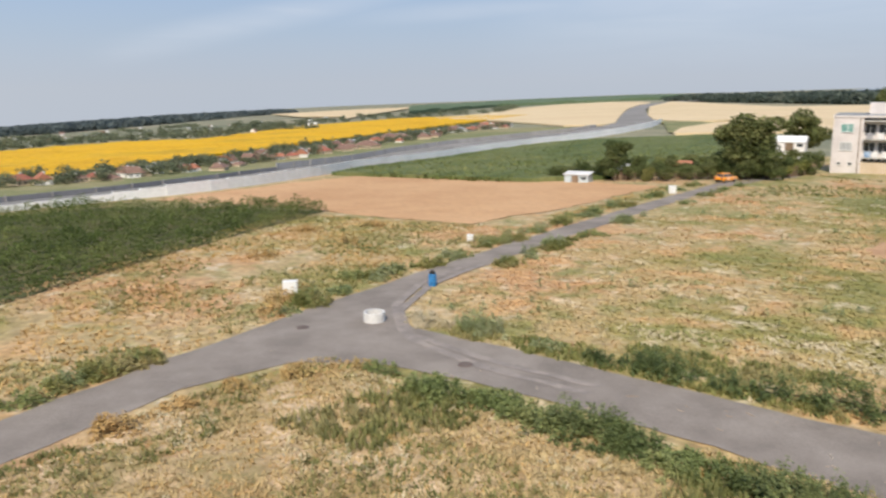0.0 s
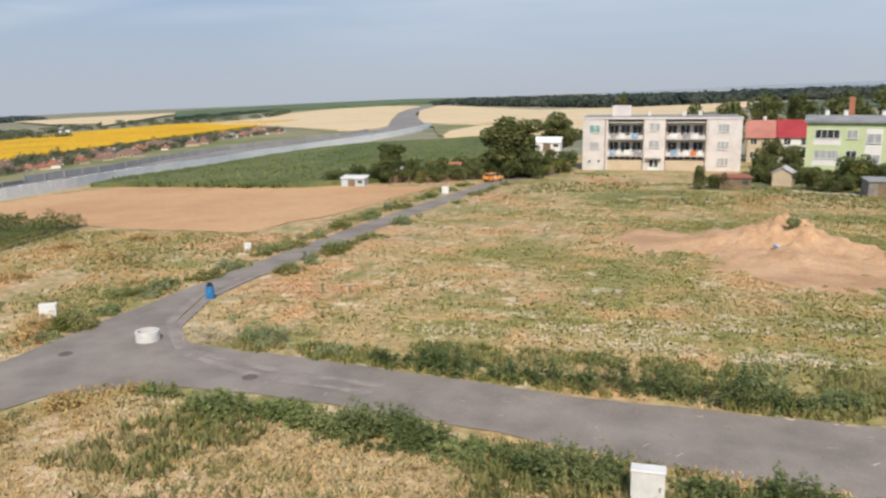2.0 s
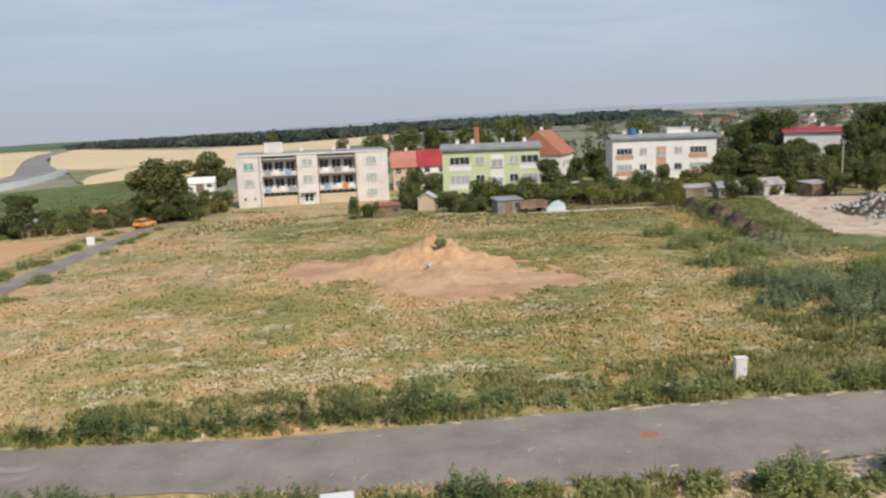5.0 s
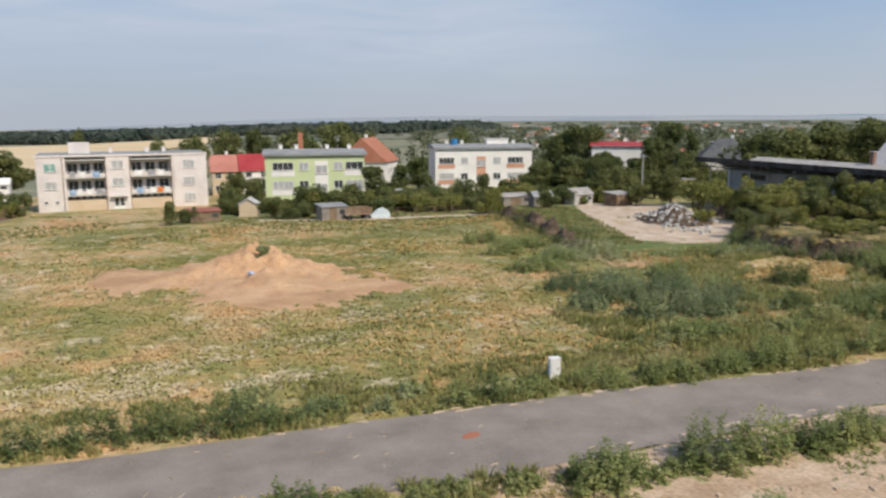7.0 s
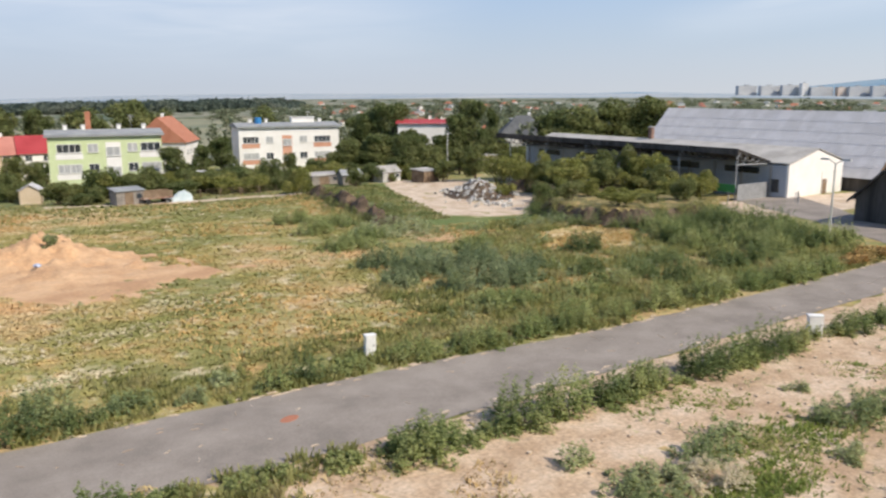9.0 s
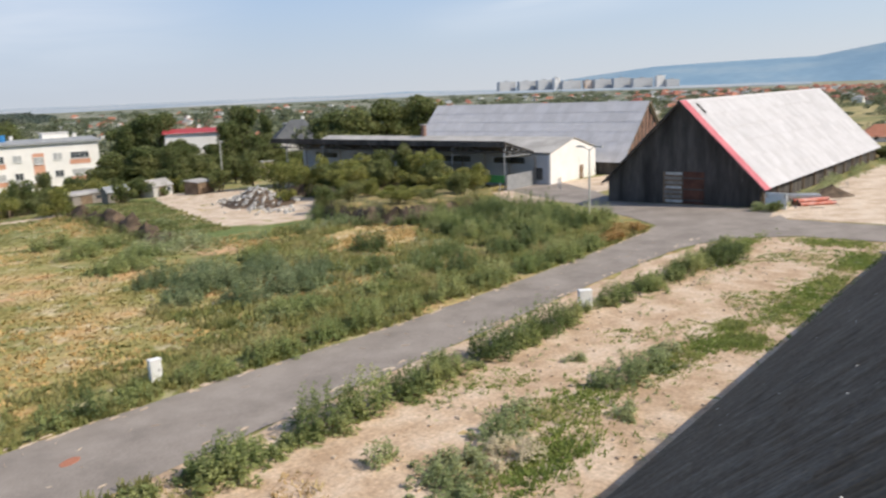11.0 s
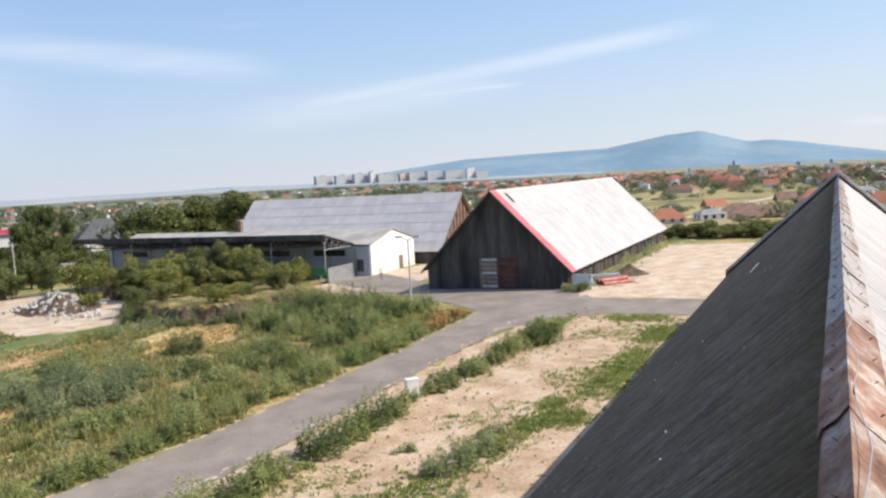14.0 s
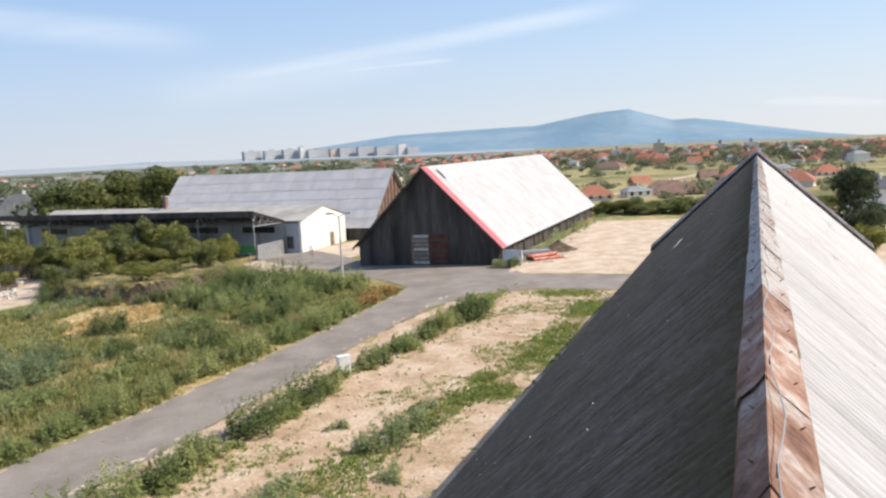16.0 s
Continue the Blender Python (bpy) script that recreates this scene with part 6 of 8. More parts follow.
def clumps(name, spots, material, seed, label, flat=0.75, stems=12, leaves=44, leaf=0.16, category="weeds"):
    """Bushy stands of upright leafy stems: centre, half width and height of each."""
    rng = np.random.RandomState(seed)
    px, py, ph = [], [], []
    for x, y, r, h in spots:
        h *= rng.uniform(1.15, 1.45)
        n = max(6, int(stems * math.pi * r * r * flat))
        q = np.sqrt(rng.uniform(0, 1, n)) * (1 + 0.18 * rng.normal(0, 1, n))
        a = rng.uniform(0, 6.28, n)
        px += (x + r * q * np.cos(a)).tolist()
        py += (y + r * flat * q * np.sin(a)).tolist()
        tall = np.sqrt(np.clip(1.08 - 0.85 * q * q, 0.12, 1)) * rng.uniform(0.62, 1.08, n)
        ph += (h * tall).tolist()
    px, py, ph = np.array(px)[:, None], np.array(py)[:, None], np.array(ph)[:, None]
    n = len(px)
    t = rng.uniform(0.03, 1.0, (n, leaves)) ** 0.75
    a = rng.uniform(0, 6.28, (n, leaves))
    el = rng.uniform(-0.45, 0.9, (n, leaves)) + 0.5 * (t - 0.6)
    reach = 0.17 * (1.2 - t) * rng.uniform(0, 1, (n, leaves))
    lean = rng.normal(0, 0.12, (n, 2))
    base = np.stack([px + lean[:, :1] * t * ph + reach * np.cos(a), py + lean[:, 1:] * t * ph + reach * np.sin(a), ground_z(px, py) + t * ph], -1)
    L = leaf * (1.35 - 0.75 * t) * rng.uniform(0.6, 1.35, (n, leaves))
    d = np.stack([np.cos(a) * np.cos(el), np.sin(a) * np.cos(el), np.sin(el)], -1)
    side = np.stack([-np.sin(a), np.cos(a), rng.uniform(-0.4, 0.4, a.shape)], -1)
    mid = base + d * (L * 0.45)[..., None]
    v = np.stack([base, mid + side * (L * 0.27)[..., None], base + d * L[..., None] - np.array([0, 0, 1]) * (L * 0.2)[..., None], mid - side * (L * 0.27)[..., None]], 2).reshape(-1, 3)
    i = np.arange(n * leaves) * 4
    ob = new(name, mesh_of(v.tolist(), np.stack([i, i + 1, i + 2, i + 3], 1).tolist(), name, material))
    return tagged(ob, label, category, kind="stuff")


def far_rim(x):
    return float(np.interp(x, [-23, -18, -10, 0, 17, 30, 46, 62], [33.0, 32.0, 30.9, 29.7, 29.0, 27.9, 27.7, 28.0]))


# stands of nettles and goosefoot along the far side of the road
FAR_STANDS = [(-11.9, 0.9, 0.55), (-9.1, 1.8, 1.0), (-6.1, 0.9, 0.8), (-4.2, 1.0, 1.2), (-1.9, 1.3, 1.55), (0.4, 1.3, 1.4), (2.7, 1.0, 1.6), (4.8, 1.1, 0.85), (13.6, 0.9, 1.3), (12.2, 0.8, 1.0),
              (15.6, 1.0, 0.85), (19.0, 1.5, 0.9), (22.7, 1.6, 1.1), (25.6, 1.2, 1.3), (28.4, 1.6, 1.6), (31.6, 1.2, 1.0), (35.2, 1.5, 1.5), (39.7, 1.8, 1.45), (43.8, 1.6, 1.2), (47.6, 2.2, 1.5), (52.0, 1.8, 1.1)]
clumps("roadside_weeds", [(x, far_rim(x) + 0.62 * min(r, 1.5) + 0.1, r, h) for x, r, h in FAR_STANDS[:9]], M_WEED3, 21, "dense dark green nettles along the road edge", 0.6)
clumps("roadside_weeds", [(x, far_rim(x) + 0.62 * min(r, 1.5) + 0.1, r, h) for x, r, h in FAR_STANDS[9:]], M_WEED2, 121, "leafy green goosefoot along the road edge", 0.6, 12)
clumps("roadside_weeds", [(-18.3, 33.2, 1.3, 0.95), (-19.6, 33.6, 0.7, 0.7), (-14.6, 32.4, 0.8, 0.55), (3.9, 31.9, 1.0, 1.5), (6.6, 30.8, 0.9, 0.7), (9.0, 30.4, 0.7, 0.6), (10.6, 31.4, 0.8, 0.6)], M_WEED, 122, "grey-green mugwort at the edge of the meadow", 0.7, 12)
# stands between the road and the gravel
NEAR_STANDS = [(13.8, 20.9, 1.5, 1.15), (18.2, 21.2, 1.3, 1.55), (20.3, 20.9, 1.3, 1.65), (22.6, 20.8, 1.2, 1.1), (24.6, 20.7, 1.5, 1.15), (28.0, 20.6, 1.3, 1.35), (30.2, 20.5, 1.2, 1.2), (32.6, 20.5, 1.5, 1.5), (35.0, 20.3, 1.0, 1.0),
               (39.6, 20.2, 1.3, 1.05), (42.6, 19.8, 1.4, 1.0), (45.6, 19.7, 1.3, 0.9), (48.7, 19.5, 1.6, 1.15), (52.4, 19.0, 2.0, 1.25), (55.6, 19.2, 1.4, 0.9), (13.2, 21.6, 0.8, 0.95), (15.4, 21.9, 0.7, 0.6)]
clumps("roadside_weeds", NEAR_STANDS[0:18:2], M_WEED2, 23, "clumps of grey-green weeds beside the gravel", 0.72)
clumps("roadside_weeds", NEAR_STANDS[1:18:2], M_WEED3, 123, "clumps of dark green weeds beside the gravel", 0.72)
clumps("roadside_weeds", [(15.5 + 1.35 * i, 20.75 - 0.02 * i + 0.35 * math.sin(i * 2.1), 0.7 + 0.2 * math.sin(i * 1.3), 0.5 + 0.22 * math.sin(i * 3.7)) for i in range(32) if i not in (4, 15)], M_WEED2, 126, "low green weeds filling the strip beside the gravel", 0.7, 12)
clumps("roadside_weeds", [(-9.5, 24.4, 1.9, 1.1), (-7.6, 24.0, 1.2, 0.85), (-3.0, 22.6, 1.4, 1.1), (-1.5, 22.9, 1.1, 1.0), (3.9, 22.8, 1.2, 0.8), (1.6, 22.7, 1.1, 0.5)], M_WEED3, 22, "bushy dark green nettles on the verge below the road", 0.6, 14)
clumps("roadside_weeds", [(-13.5, 25.2, 1.5, 0.5), (-5.7, 23.4, 1.6, 0.55), (-19.4, 26.0, 0.8, 0.6), (-16.0, 24.9, 1.6, 0.7), (-11.8, 24.4, 1.2, 0.6), (5.6, 22.6, 1.0, 0.55), (8.4, 22.2, 1.3, 0.45), (11.0, 21.9, 0.9, 0.45)], M_WEED2, 36, "low leafy weeds on the verge below the road", 0.6, 13)
clumps("roadside_weeds", [(-22.6, 24.0, 0.7, 0.5), (-23.6, 21.8, 0.8, 0.45), (-24.2, 19.2, 0.7, 0.4), (-20.6, 26.2, 0.5, 0.45), (-24.6, 16.6, 0.9, 0.5)], M_RUSTY, 124, "brownish dried weeds at the junction corner", 0.8, 11)
clumps("gravel_weeds", [(17.3, 17.5, 0.7, 0.7), (21.4, 15.4, 1.2, 0.7), (18.0, 14.9, 1.7, 0.6), (16.2, 13.6, 1.2, 0.5), (28.7, 14.2, 1.5, 0.8), (30.6, 13.9, 1.1, 0.6), (27.2, 14.6, 0.7, 0.8), (23.2, 15.9, 0.8, 0.65), (32.6, 14.2, 0.9, 0.5), (29.4, 17.0, 0.6, 0.4), (25.4, 12.6, 0.8, 0.4)], M_WEED, 24, "grey-green weeds growing on the gravel", 0.7, 9)
weeds("gravel_weeds", scatter(330, 15, 58, 9.5, 19, 125, None, 0.35, 0.1), 0.12, 0.34, M_WEED, 125, "small weeds scattered on the gravel", 30, 0.8)
clumps("pale_shrubs", [(20.2, 14.7, 0.6, 0.55), (20.3, 13.5, 0.6, 0.75), (19.2, 14.0, 0.45, 0.4)], M_PALE, 37, "pale dried shrubs on the gravel", 0.8, 30, 50, 0.08)
clumps("pale_shrubs", [(-21.6, 33.2, 1.0, 0.5), (-22.6, 34.2, 0.8, 0.55), (-20.4, 33.4, 0.6, 0.4)], M_PALE, 38, "pale dried shrubs at the junction", 0.8, 20, 44, 0.08)
lane_rng = random.Random(63)
lane_spots = [[], [], []]
for k in range(120):
    y = 14 + 104 * lane_rng.random()
    if lane_rng.random() < 0.55:
        x = -29.9 - abs(lane_rng.gauss(0, 1.0)) + (0.02 * max(0, y - 70))
    else:
        x = float(np.interp(y, [36, 62, 90, 118], [-25.6, -26.0, -25.4, -23.8])) + abs(lane_rng.gauss(0, 0.7))
        if y < 43:
            continue
    lane_spots[k % 3].append((x, y, lane_rng.uniform(0.4, 1.15), lane_rng.uniform(0.25, 0.75)))
clumps("lane_weeds", lane_spots[0], M_WEED, 25, "dusty grey-green weeds along the lane", 1.0, 9, 34, 0.17)
clumps("lane_weeds", lane_spots[1], M_WEED2, 26, "leafy green weeds along the lane", 1.0, 9, 34, 0.17)
clumps("lane_grass", lane_spots[2], M_GRASSY, 27, "tall yellowish grass along the lane", 1.2, 10, 34, 0.2, "grass")
clumps("lane_weeds", [(-32.4, 33.6, 0.9, 0.7), (-30.9, 31.4, 0.8, 0.55), (-33.6, 36.0, 1.0, 0.5), (-44, 44, 1.2, 0.6), (-50, 56, 1.4, 0.7), (-42, 52, 1.0, 0.6), (-46, 61, 1.3, 0.6)], M_RUSTY, 28, "brownish dried shrubs in the dry grass", 1.0, 9, 34, 0.16)
clumps("thicket", [(29.0, 49.9, 1.8, 1.3), (31.6, 47.6, 2.0, 1.5), (29.6, 45.0, 2.4, 1.5), (33.0, 43.6, 2.2, 1.4), (29.0, 39.6, 1.8, 1.5), (32.6, 39.2, 2.3, 1.3), (36.0, 42.0, 1.8, 1.2), (35.4, 46.4, 1.8, 1.3), (26.4, 43.0, 1.5, 1.0)], M_WEED4, 28, "dense blue-green weed thicket on the meadow", 0.8, 8, 46, 0.19)
clumps("thicket", [(28.4, 34.8, 2.4, 0.9), (32.5, 68.0, 2.2, 1.3), (34.1, 77.0, 2.4, 1.3), (30.8, 58.0, 2.6, 1.0), (34.6, 62.0, 1.8, 1.1), (36.4, 71.0, 2.0, 1.2), (38.4, 50.8, 1.8, 1.1), (38.8, 46.0, 1.4, 1.0), (37.4, 34.6, 1.5, 1.0), (33.6, 33.6, 1.4, 0.8)], M_WEED2, 82, "patches of green weeds in the tall grass", 0.8, 7, 44, 0.19)
clumps("thicket", [(44.5, 44.6, 1.8, 1.3), (38.6, 38.2, 1.4, 1.25), (40.2, 35.4, 1.6, 1.3), (41.4, 32.6, 1.4, 1.3), (44.6, 36.6, 1.7, 1.2), (47.6, 33.4, 1.6, 1.2), (51.2, 33.2, 1.8, 1.3)], M_WEED3, 29, "dark green weeds near the road bend", 0.75, 9, 46, 0.19)
weeds("thicket", scatter(900, 17, 50, 33, 62, 128, lambda x, y: y < 31 + (x - 22) * 0.95 + wob(x, y) and y > 31 and not bare(x, y), 0.2, 0.0), 0.3, 0.8, M_WEED, 128, "scattered blue-green weeds in the tall grass", 40, 0.50)
tufts("tall_grass", scatter(19000, 14, 60, 29.5, 62, 52, lambda x, y: y < 33 + (x - 19) * 0.95 + wob(x, y) and not bare(x, y), 0.16, -0.15), 0.2, 0.55, M_GRASSY, 52, "tall yellowish green grass among the weeds", 6, 0.045, 0.45)
tufts("tall_grass", scatter(14000, -20, 62, 27.9, 35, 53, lambda x, y: y > np.interp(x, [-20, 0, 17, 30, 62], [31.8, 29.7, 29.0, 27.9, 28.1]), 0.45, -0.1), 0.12, 0.34, M_GRASSY, 53, "tall grass along the road edge", 6, 0.045, 0.45)
tufts("tall_grass", scatter(2600, -22, 12, 19.5, 25.5, 54, lambda x, y: y < np.interp(x, [-22, -15, -8, 0, 13, 61], [26.3, 26.3, 25.2, 23.7, 22.9, 22.7]), 0.2, 0.0), 0.2, 0.5, M_GRASS, 54, "grass on the verge below the road", 6, 0.045, 0.5)
tufts("tall_grass", scatter(5000, -20, 60, 95, 140, 55, lambda x, y: meadow(x, y) and y < 118 + max(0, 10 - x) * 0.9, 0.08, -0.1), 0.15, 0.35, M_GRASS, 55, "greener grass near the houses", 5, 0.07, 0.7)
weeds("meadow_weeds", scatter(1100, -24, 45, 34, 118, 30, meadow, 0.09, 0.1), 0.25, 0.7, M_WEED, 30, "scattered weeds in the meadow", 44, 0.60)
weeds("rust_weeds", scatter(130, 54, 61, 28.2, 30.2, 31), 0.4, 0.8, M_RUSTY, 31, "rusty dried weeds by the road bend", 44, 0.50)
weeds("bank_weeds", scatter(2400, 30, 62, 56, 82, 32, lambda x, y: y > 40 + (62 - x) * 0.3 and not bare(x, y) and not (y > 60 and x > 42 + (y - 62) * 0.35), 0.13, 0.0), 0.4, 1.1, M_WEED, 32, "weeds over the broken bank", 48, 0.50)
lush = lambda x, y: x < np.interp(y, [30, 32, 37, 44, 48, 54, 60], [60, 62, 65.6, 69, 68, 61, 60]) and x > 49 + max(0, y - 38) * 0.75 and x > 49 + max(0, 36 - y) * 2 and y < 56 and not bare(x, y) and float(plateau(x, y)) < 0.25
lush_spots = [(x, y, r, h) for (x, y), r, h in zip(scatter(260, 49, 76, 33, 56, 84, lambda x, y: lush(x, y)), itertools.cycle((1.2, 1.8, 0.9, 1.5, 1.1, 2.0, 0.8)), itertools.cycle((1.1, 1.9, 0.8, 1.6, 1.3)))]
clumps("thicket", lush_spots[0::2][:40], M_WEED3, 184, "lush dark green weeds between the road and the bushes", 0.9, 7, 46, 0.2)
clumps("thicket", lush_spots[1::2][:30], M_WEED2, 185, "lush green weeds between the road and the bushes", 0.9, 7, 46, 0.2)
tufts("tall_grass", scatter(5000, 49, 80, 31, 60, 86, lush), 0.2, 0.6, M_GRASSY, 86, "tall grass between the road and the bushes", 6, 0.045, 0.5)
make_bush("bush", "round yellowish green bush by the sheet fence", 3.4, 4.2, M_LEAF3, 96, at(80.2, 61.3, dz=0.3), 2600, 0.14)
tufts("straw_grass", scatter(1400, 6.5, 15.5, 9, 22, 87, None, 0.4, 0.05), 0.06, 0.2, M_STRAW, 87, "dry grass at the edge of the gravel", 5, 0.03, 0.9)
tufts("straw_grass", scatter(1500, 6.5, 15.5, 9, 22.4, 88, None, 0.4, 0.1), 0.06, 0.2, M_GRASSY, 88, "green grass at the edge of the gravel", 5, 0.03, 0.9)
weeds("barn_weeds", scatter(260, 76, 125, 21.3, 23.4, 33, None, 0.3, 0.0) + scatter(60, 73.5, 76, 22, 24, 34), 0.3, 1.0, M_WEED, 33, "weeds along the timber barn wall", 48, 0.50)


# ---- maize field ----
def maize():
    pts = []
    rng = random.Random(5)
    for i in range(34):
        s = i * 1.95
        y = -8.0
        while y < 78:
            x = -45.0 - (y - 15) * 0.262 - s + rng.uniform(-0.22, 0.22)
            lim = 70.0 - 0.3 * max(0.0, -x - 66)
            if x > -94 and y < lim + rng.uniform(-1, 0.5):
                pts.append((x, y + rng.uniform(-0.1, 0.1)))
            y += 0.2 if s < 14 else 0.28
    return pts


M_MAIZE = leafy("maize_leaf", [(0.115, 0.158, 0.043), (0.16, 0.205, 0.062), (0.22, 0.25, 0.084)], 0.12, 0.35)
weeds("maize_field", maize(), 1.2, 1.5, M_MAIZE, 41, "tall dark green maize standing in rows", 20, 0.34, "maize field", 0.18)
sheet("maize_soil", [(-43.5, 5), (-44.7, 14), (-59.5, 70)], [(-110, 0), (-96, 40), (-89, 63.5)], 40, 30, 0.02, mat("maize_floor", [(0.09, 0.095, 0.04), (0.13, 0.13, 0.055), (0.2, 0.16, 0.09)], 0.3, 0.95, 0.8, 10.0, vary=0.3), "weedy soil under the maize", "soil", rough_edge=0.3)
M_CROPTOP = leafy("crop_leaf", [(0.17, 0.20, 0.06), (0.235, 0.255, 0.085), (0.32, 0.315, 0.12)], 0.05, 0.25)
tufts("crop_tops", scatter(9000, -105, -34, 112, 285, 42, lambda x, y: y > np.interp(x, [-97, -80, -62, -54, -34], [117.5, 115, 111.5, 114, 136]) and x > np.interp(y, [117, 131, 163, 195, 222, 243, 249], [-97.2, -102.2, -105.4, -107.2, -106, -102, -94]) and y < np.interp(x, [-105, -95, -60, -42], [235, 248, 281, 270])), 0.75, 1.0, M_CROPTOP, 42, "ragged tops of the green crop", 4, 0.2, 1.0)

# ---- trees and bushes ----
LEAVES = {1: M_LEAF1, 2: M_LEAF2, 3: M_LEAF3, 4: M_LEAF1}
T_LABEL = {1: "dark green broadleaf tree with a dense crown", 2: "mid green garden tree with a loose crown", 3: "yellowish green leafy bush"}
B_LABEL = {1: "dense dark green garden bush", 2: "mid green leafy bush", 3: "sunlit yellowish green bush"}
PLANTS = [
    (-43.1, 120.5, 6.4, 6.5, 1), (-25.0, 129.6, 9.7, 11.6, 2), (-24.5, 180, 10.6, 9.5, 2), (-47.9, 120.9, 3.4, 4.1, 1), (-52.8, 119.9, 2.5, 4.6, 1),
    (-38.2, 122.2, 3.2, 4.5, 1), (-36.3, 127.9, 3.6, 5.7, 2), (-32.0, 127.0, 2.4, 5.1, 2), (-31.2, 136.5, 2.3, 5.0, 1), (-20.9, 140.5, 2.2, 7.0, 1),
]
PLANTS += [
    (-17.7, 143.9, 4.3, 4.1, 1), (-10.1, 174.7, 13.7, 3.6, 1), (4.5, 169.9, 12.1, 6.0, 2), (11.8, 171.6, 12.3, 6.7, 2), (19.6, 189.0, 14.3, 8.1, 2),
    (27.4, 193.1, 13.5, 6.9, 1), (35.2, 181.6, 14.0, 11.8, 2), (45.3, 184.5, 15.2, 12.1, 2), (51.4, 182.9, 13.5, 6.7, 2), (6.3, 115.8, 2.4, 3.3, 1),
]
PLANTS += [
    (13.8, 127.2, 4.3, 5.4, 2), (18.2, 116.6, 3.4, 4.6, 2), (24.2, 119.6, 5.2, 5.2, 1), (27.9, 118.8, 4.2, 3.5, 1), (36.6, 126.0, 7.2, 6.6, 1),
    (29.9, 116.2, 5.1, 4.3, 2), (43.0, 133.2, 7.0, 5.0, 1), (54.6, 155.7, 8.2, 7.6, 1), (44.0, 120.2, 4.1, 5.4, 1), (39.9, 119.5, 3.8, 3.6, 2),
]
PLANTS += [
    (70.3, 171.1, 13.9, 7.9, 2), (48.3, 106.6, 4.1, 4.6, 3), (49.8, 120.1, 5.3, 3.7, 1), (61.3, 125.9, 4.7, 6.0, 1), (54.4, 123.6, 5.5, 3.8, 2),
    (84.2, 150.0, 11.6, 8.5, 1), (88.2, 145.3, 12.6, 9.6, 1), (86.4, 134.7, 8.1, 6.8, 1), (78.4, 116.0, 5.5, 6.0, 2), (75.4, 129.7, 5.2, 5.3, 2),
]
PLANTS += [
    (59.8, 109.7, 3.1, 4.4, 2), (80.8, 126.5, 9.0, 7.5, 1), (98.4, 132.4, 12.9, 7.9, 1), (111.5, 141.3, 11.7, 3.8, 1), (93.0, 130.2, 10.2, 5.7, 1), (78.4, 103.7, 6.7, 5.5, 2),
    (72.3, 89.4, 5.6, 5.7, 3), (74.3, 106.7, 4.1, 4.6, 2), (71.9, 83.2, 5.1, 4.7, 3), (72.6, 79.9, 5.2, 3.1, 3), (73.1, 73.9, 5.1, 5.9, 3),
]
PLANTS += [
    (71.4, 76.6, 4.4, 4.4, 2), (74.6, 70.5, 5.6, 4.3, 2), (74.7, 66.5, 5.1, 5.0, 3), (76.5, 69.2, 6.6, 3.6, 2), (76.0, 63.1, 5.2, 4.2, 3),
    (123.8, 116.5, 13.4, 12.9, 2), (128.3, 111.6, 13.4, 12.9, 2), (115.6, 117.8, 12.1, 12.7, 2), (115.4, 124.8, 11.1, 10.4, 1), (77.7, 59.7, 3.2, 4.2, 3),
]
PLANTS += [
    (71.5, 68.4, 4.7, 4.3, 2), (68.0, 70.6, 4.1, 4.9, 3), (73.9, 62.0, 4.3, 4.1, 2), (87.6, -7.9, 2.8, 2.5, 3), (128.1, 22.2, 2.5, 5.5, 2),
    (128.8, 17.4, 2.7, 6.5, 2), (130.5, 11.5, 2.6, 6.5, 2), (130.8, 6.4, 2.5, 6.5, 1), (132.0, 1.5, 2.6, 5.6, 2), (123.1, 27.0, 1.6, 3.6, 2),
]
TREE_KIND, BUSH_KIND = {}, {}
rng_p = random.Random(21)
for i, (px, py, ph, pw, pk) in enumerate(PLANTS):
    big = ph > 5.8
    ph -= 0.55 * float(plateau(px, py))
    if ph > 9:
        ph, pw = ph * 1.12, pw * 1.15
    kinds = TREE_KIND if big else BUSH_KIND
    key = (pk, i % 2)
    if key not in kinds:
        if big:
            kinds[key] = (make_tree("tree", T_LABEL[pk], 10.0, 8.0, LEAVES[pk], 100 + i, pose(0, 0, 0), 5600, 0.14, 0.24), 10.0, 8.0)
        else:
            kinds[key] = (make_bush("bush", B_LABEL[pk], 4.0, 5.0, LEAVES[pk], 200 + i, pose(0, 0, 0), 2400, 0.16), 4.0, 5.0)
        ob, h0, w0 = kinds[key]
        m = pose(px, py, gz(px, py) + float(plateau(px, py)), 0, 0, rng_p.uniform(0, 360)) @ Matrix.Diagonal((pw / w0, pw / w0, ph / h0, 1))
        ob.matrix_basis = m
    else:
        ob, h0, w0 = kinds[key]
        base = ob.copy()
        s = ob.scale.copy()
        bpy.data.objects.remove(base)
        m = pose(px, py, gz(px, py) + float(plateau(px, py)), 0, 0, rng_p.uniform(0, 360)) @ Matrix.Diagonal((pw / w0 / s.x, pw / w0 / s.y, ph / h0 / s.z, 1))
        copy_thing(ob, m)
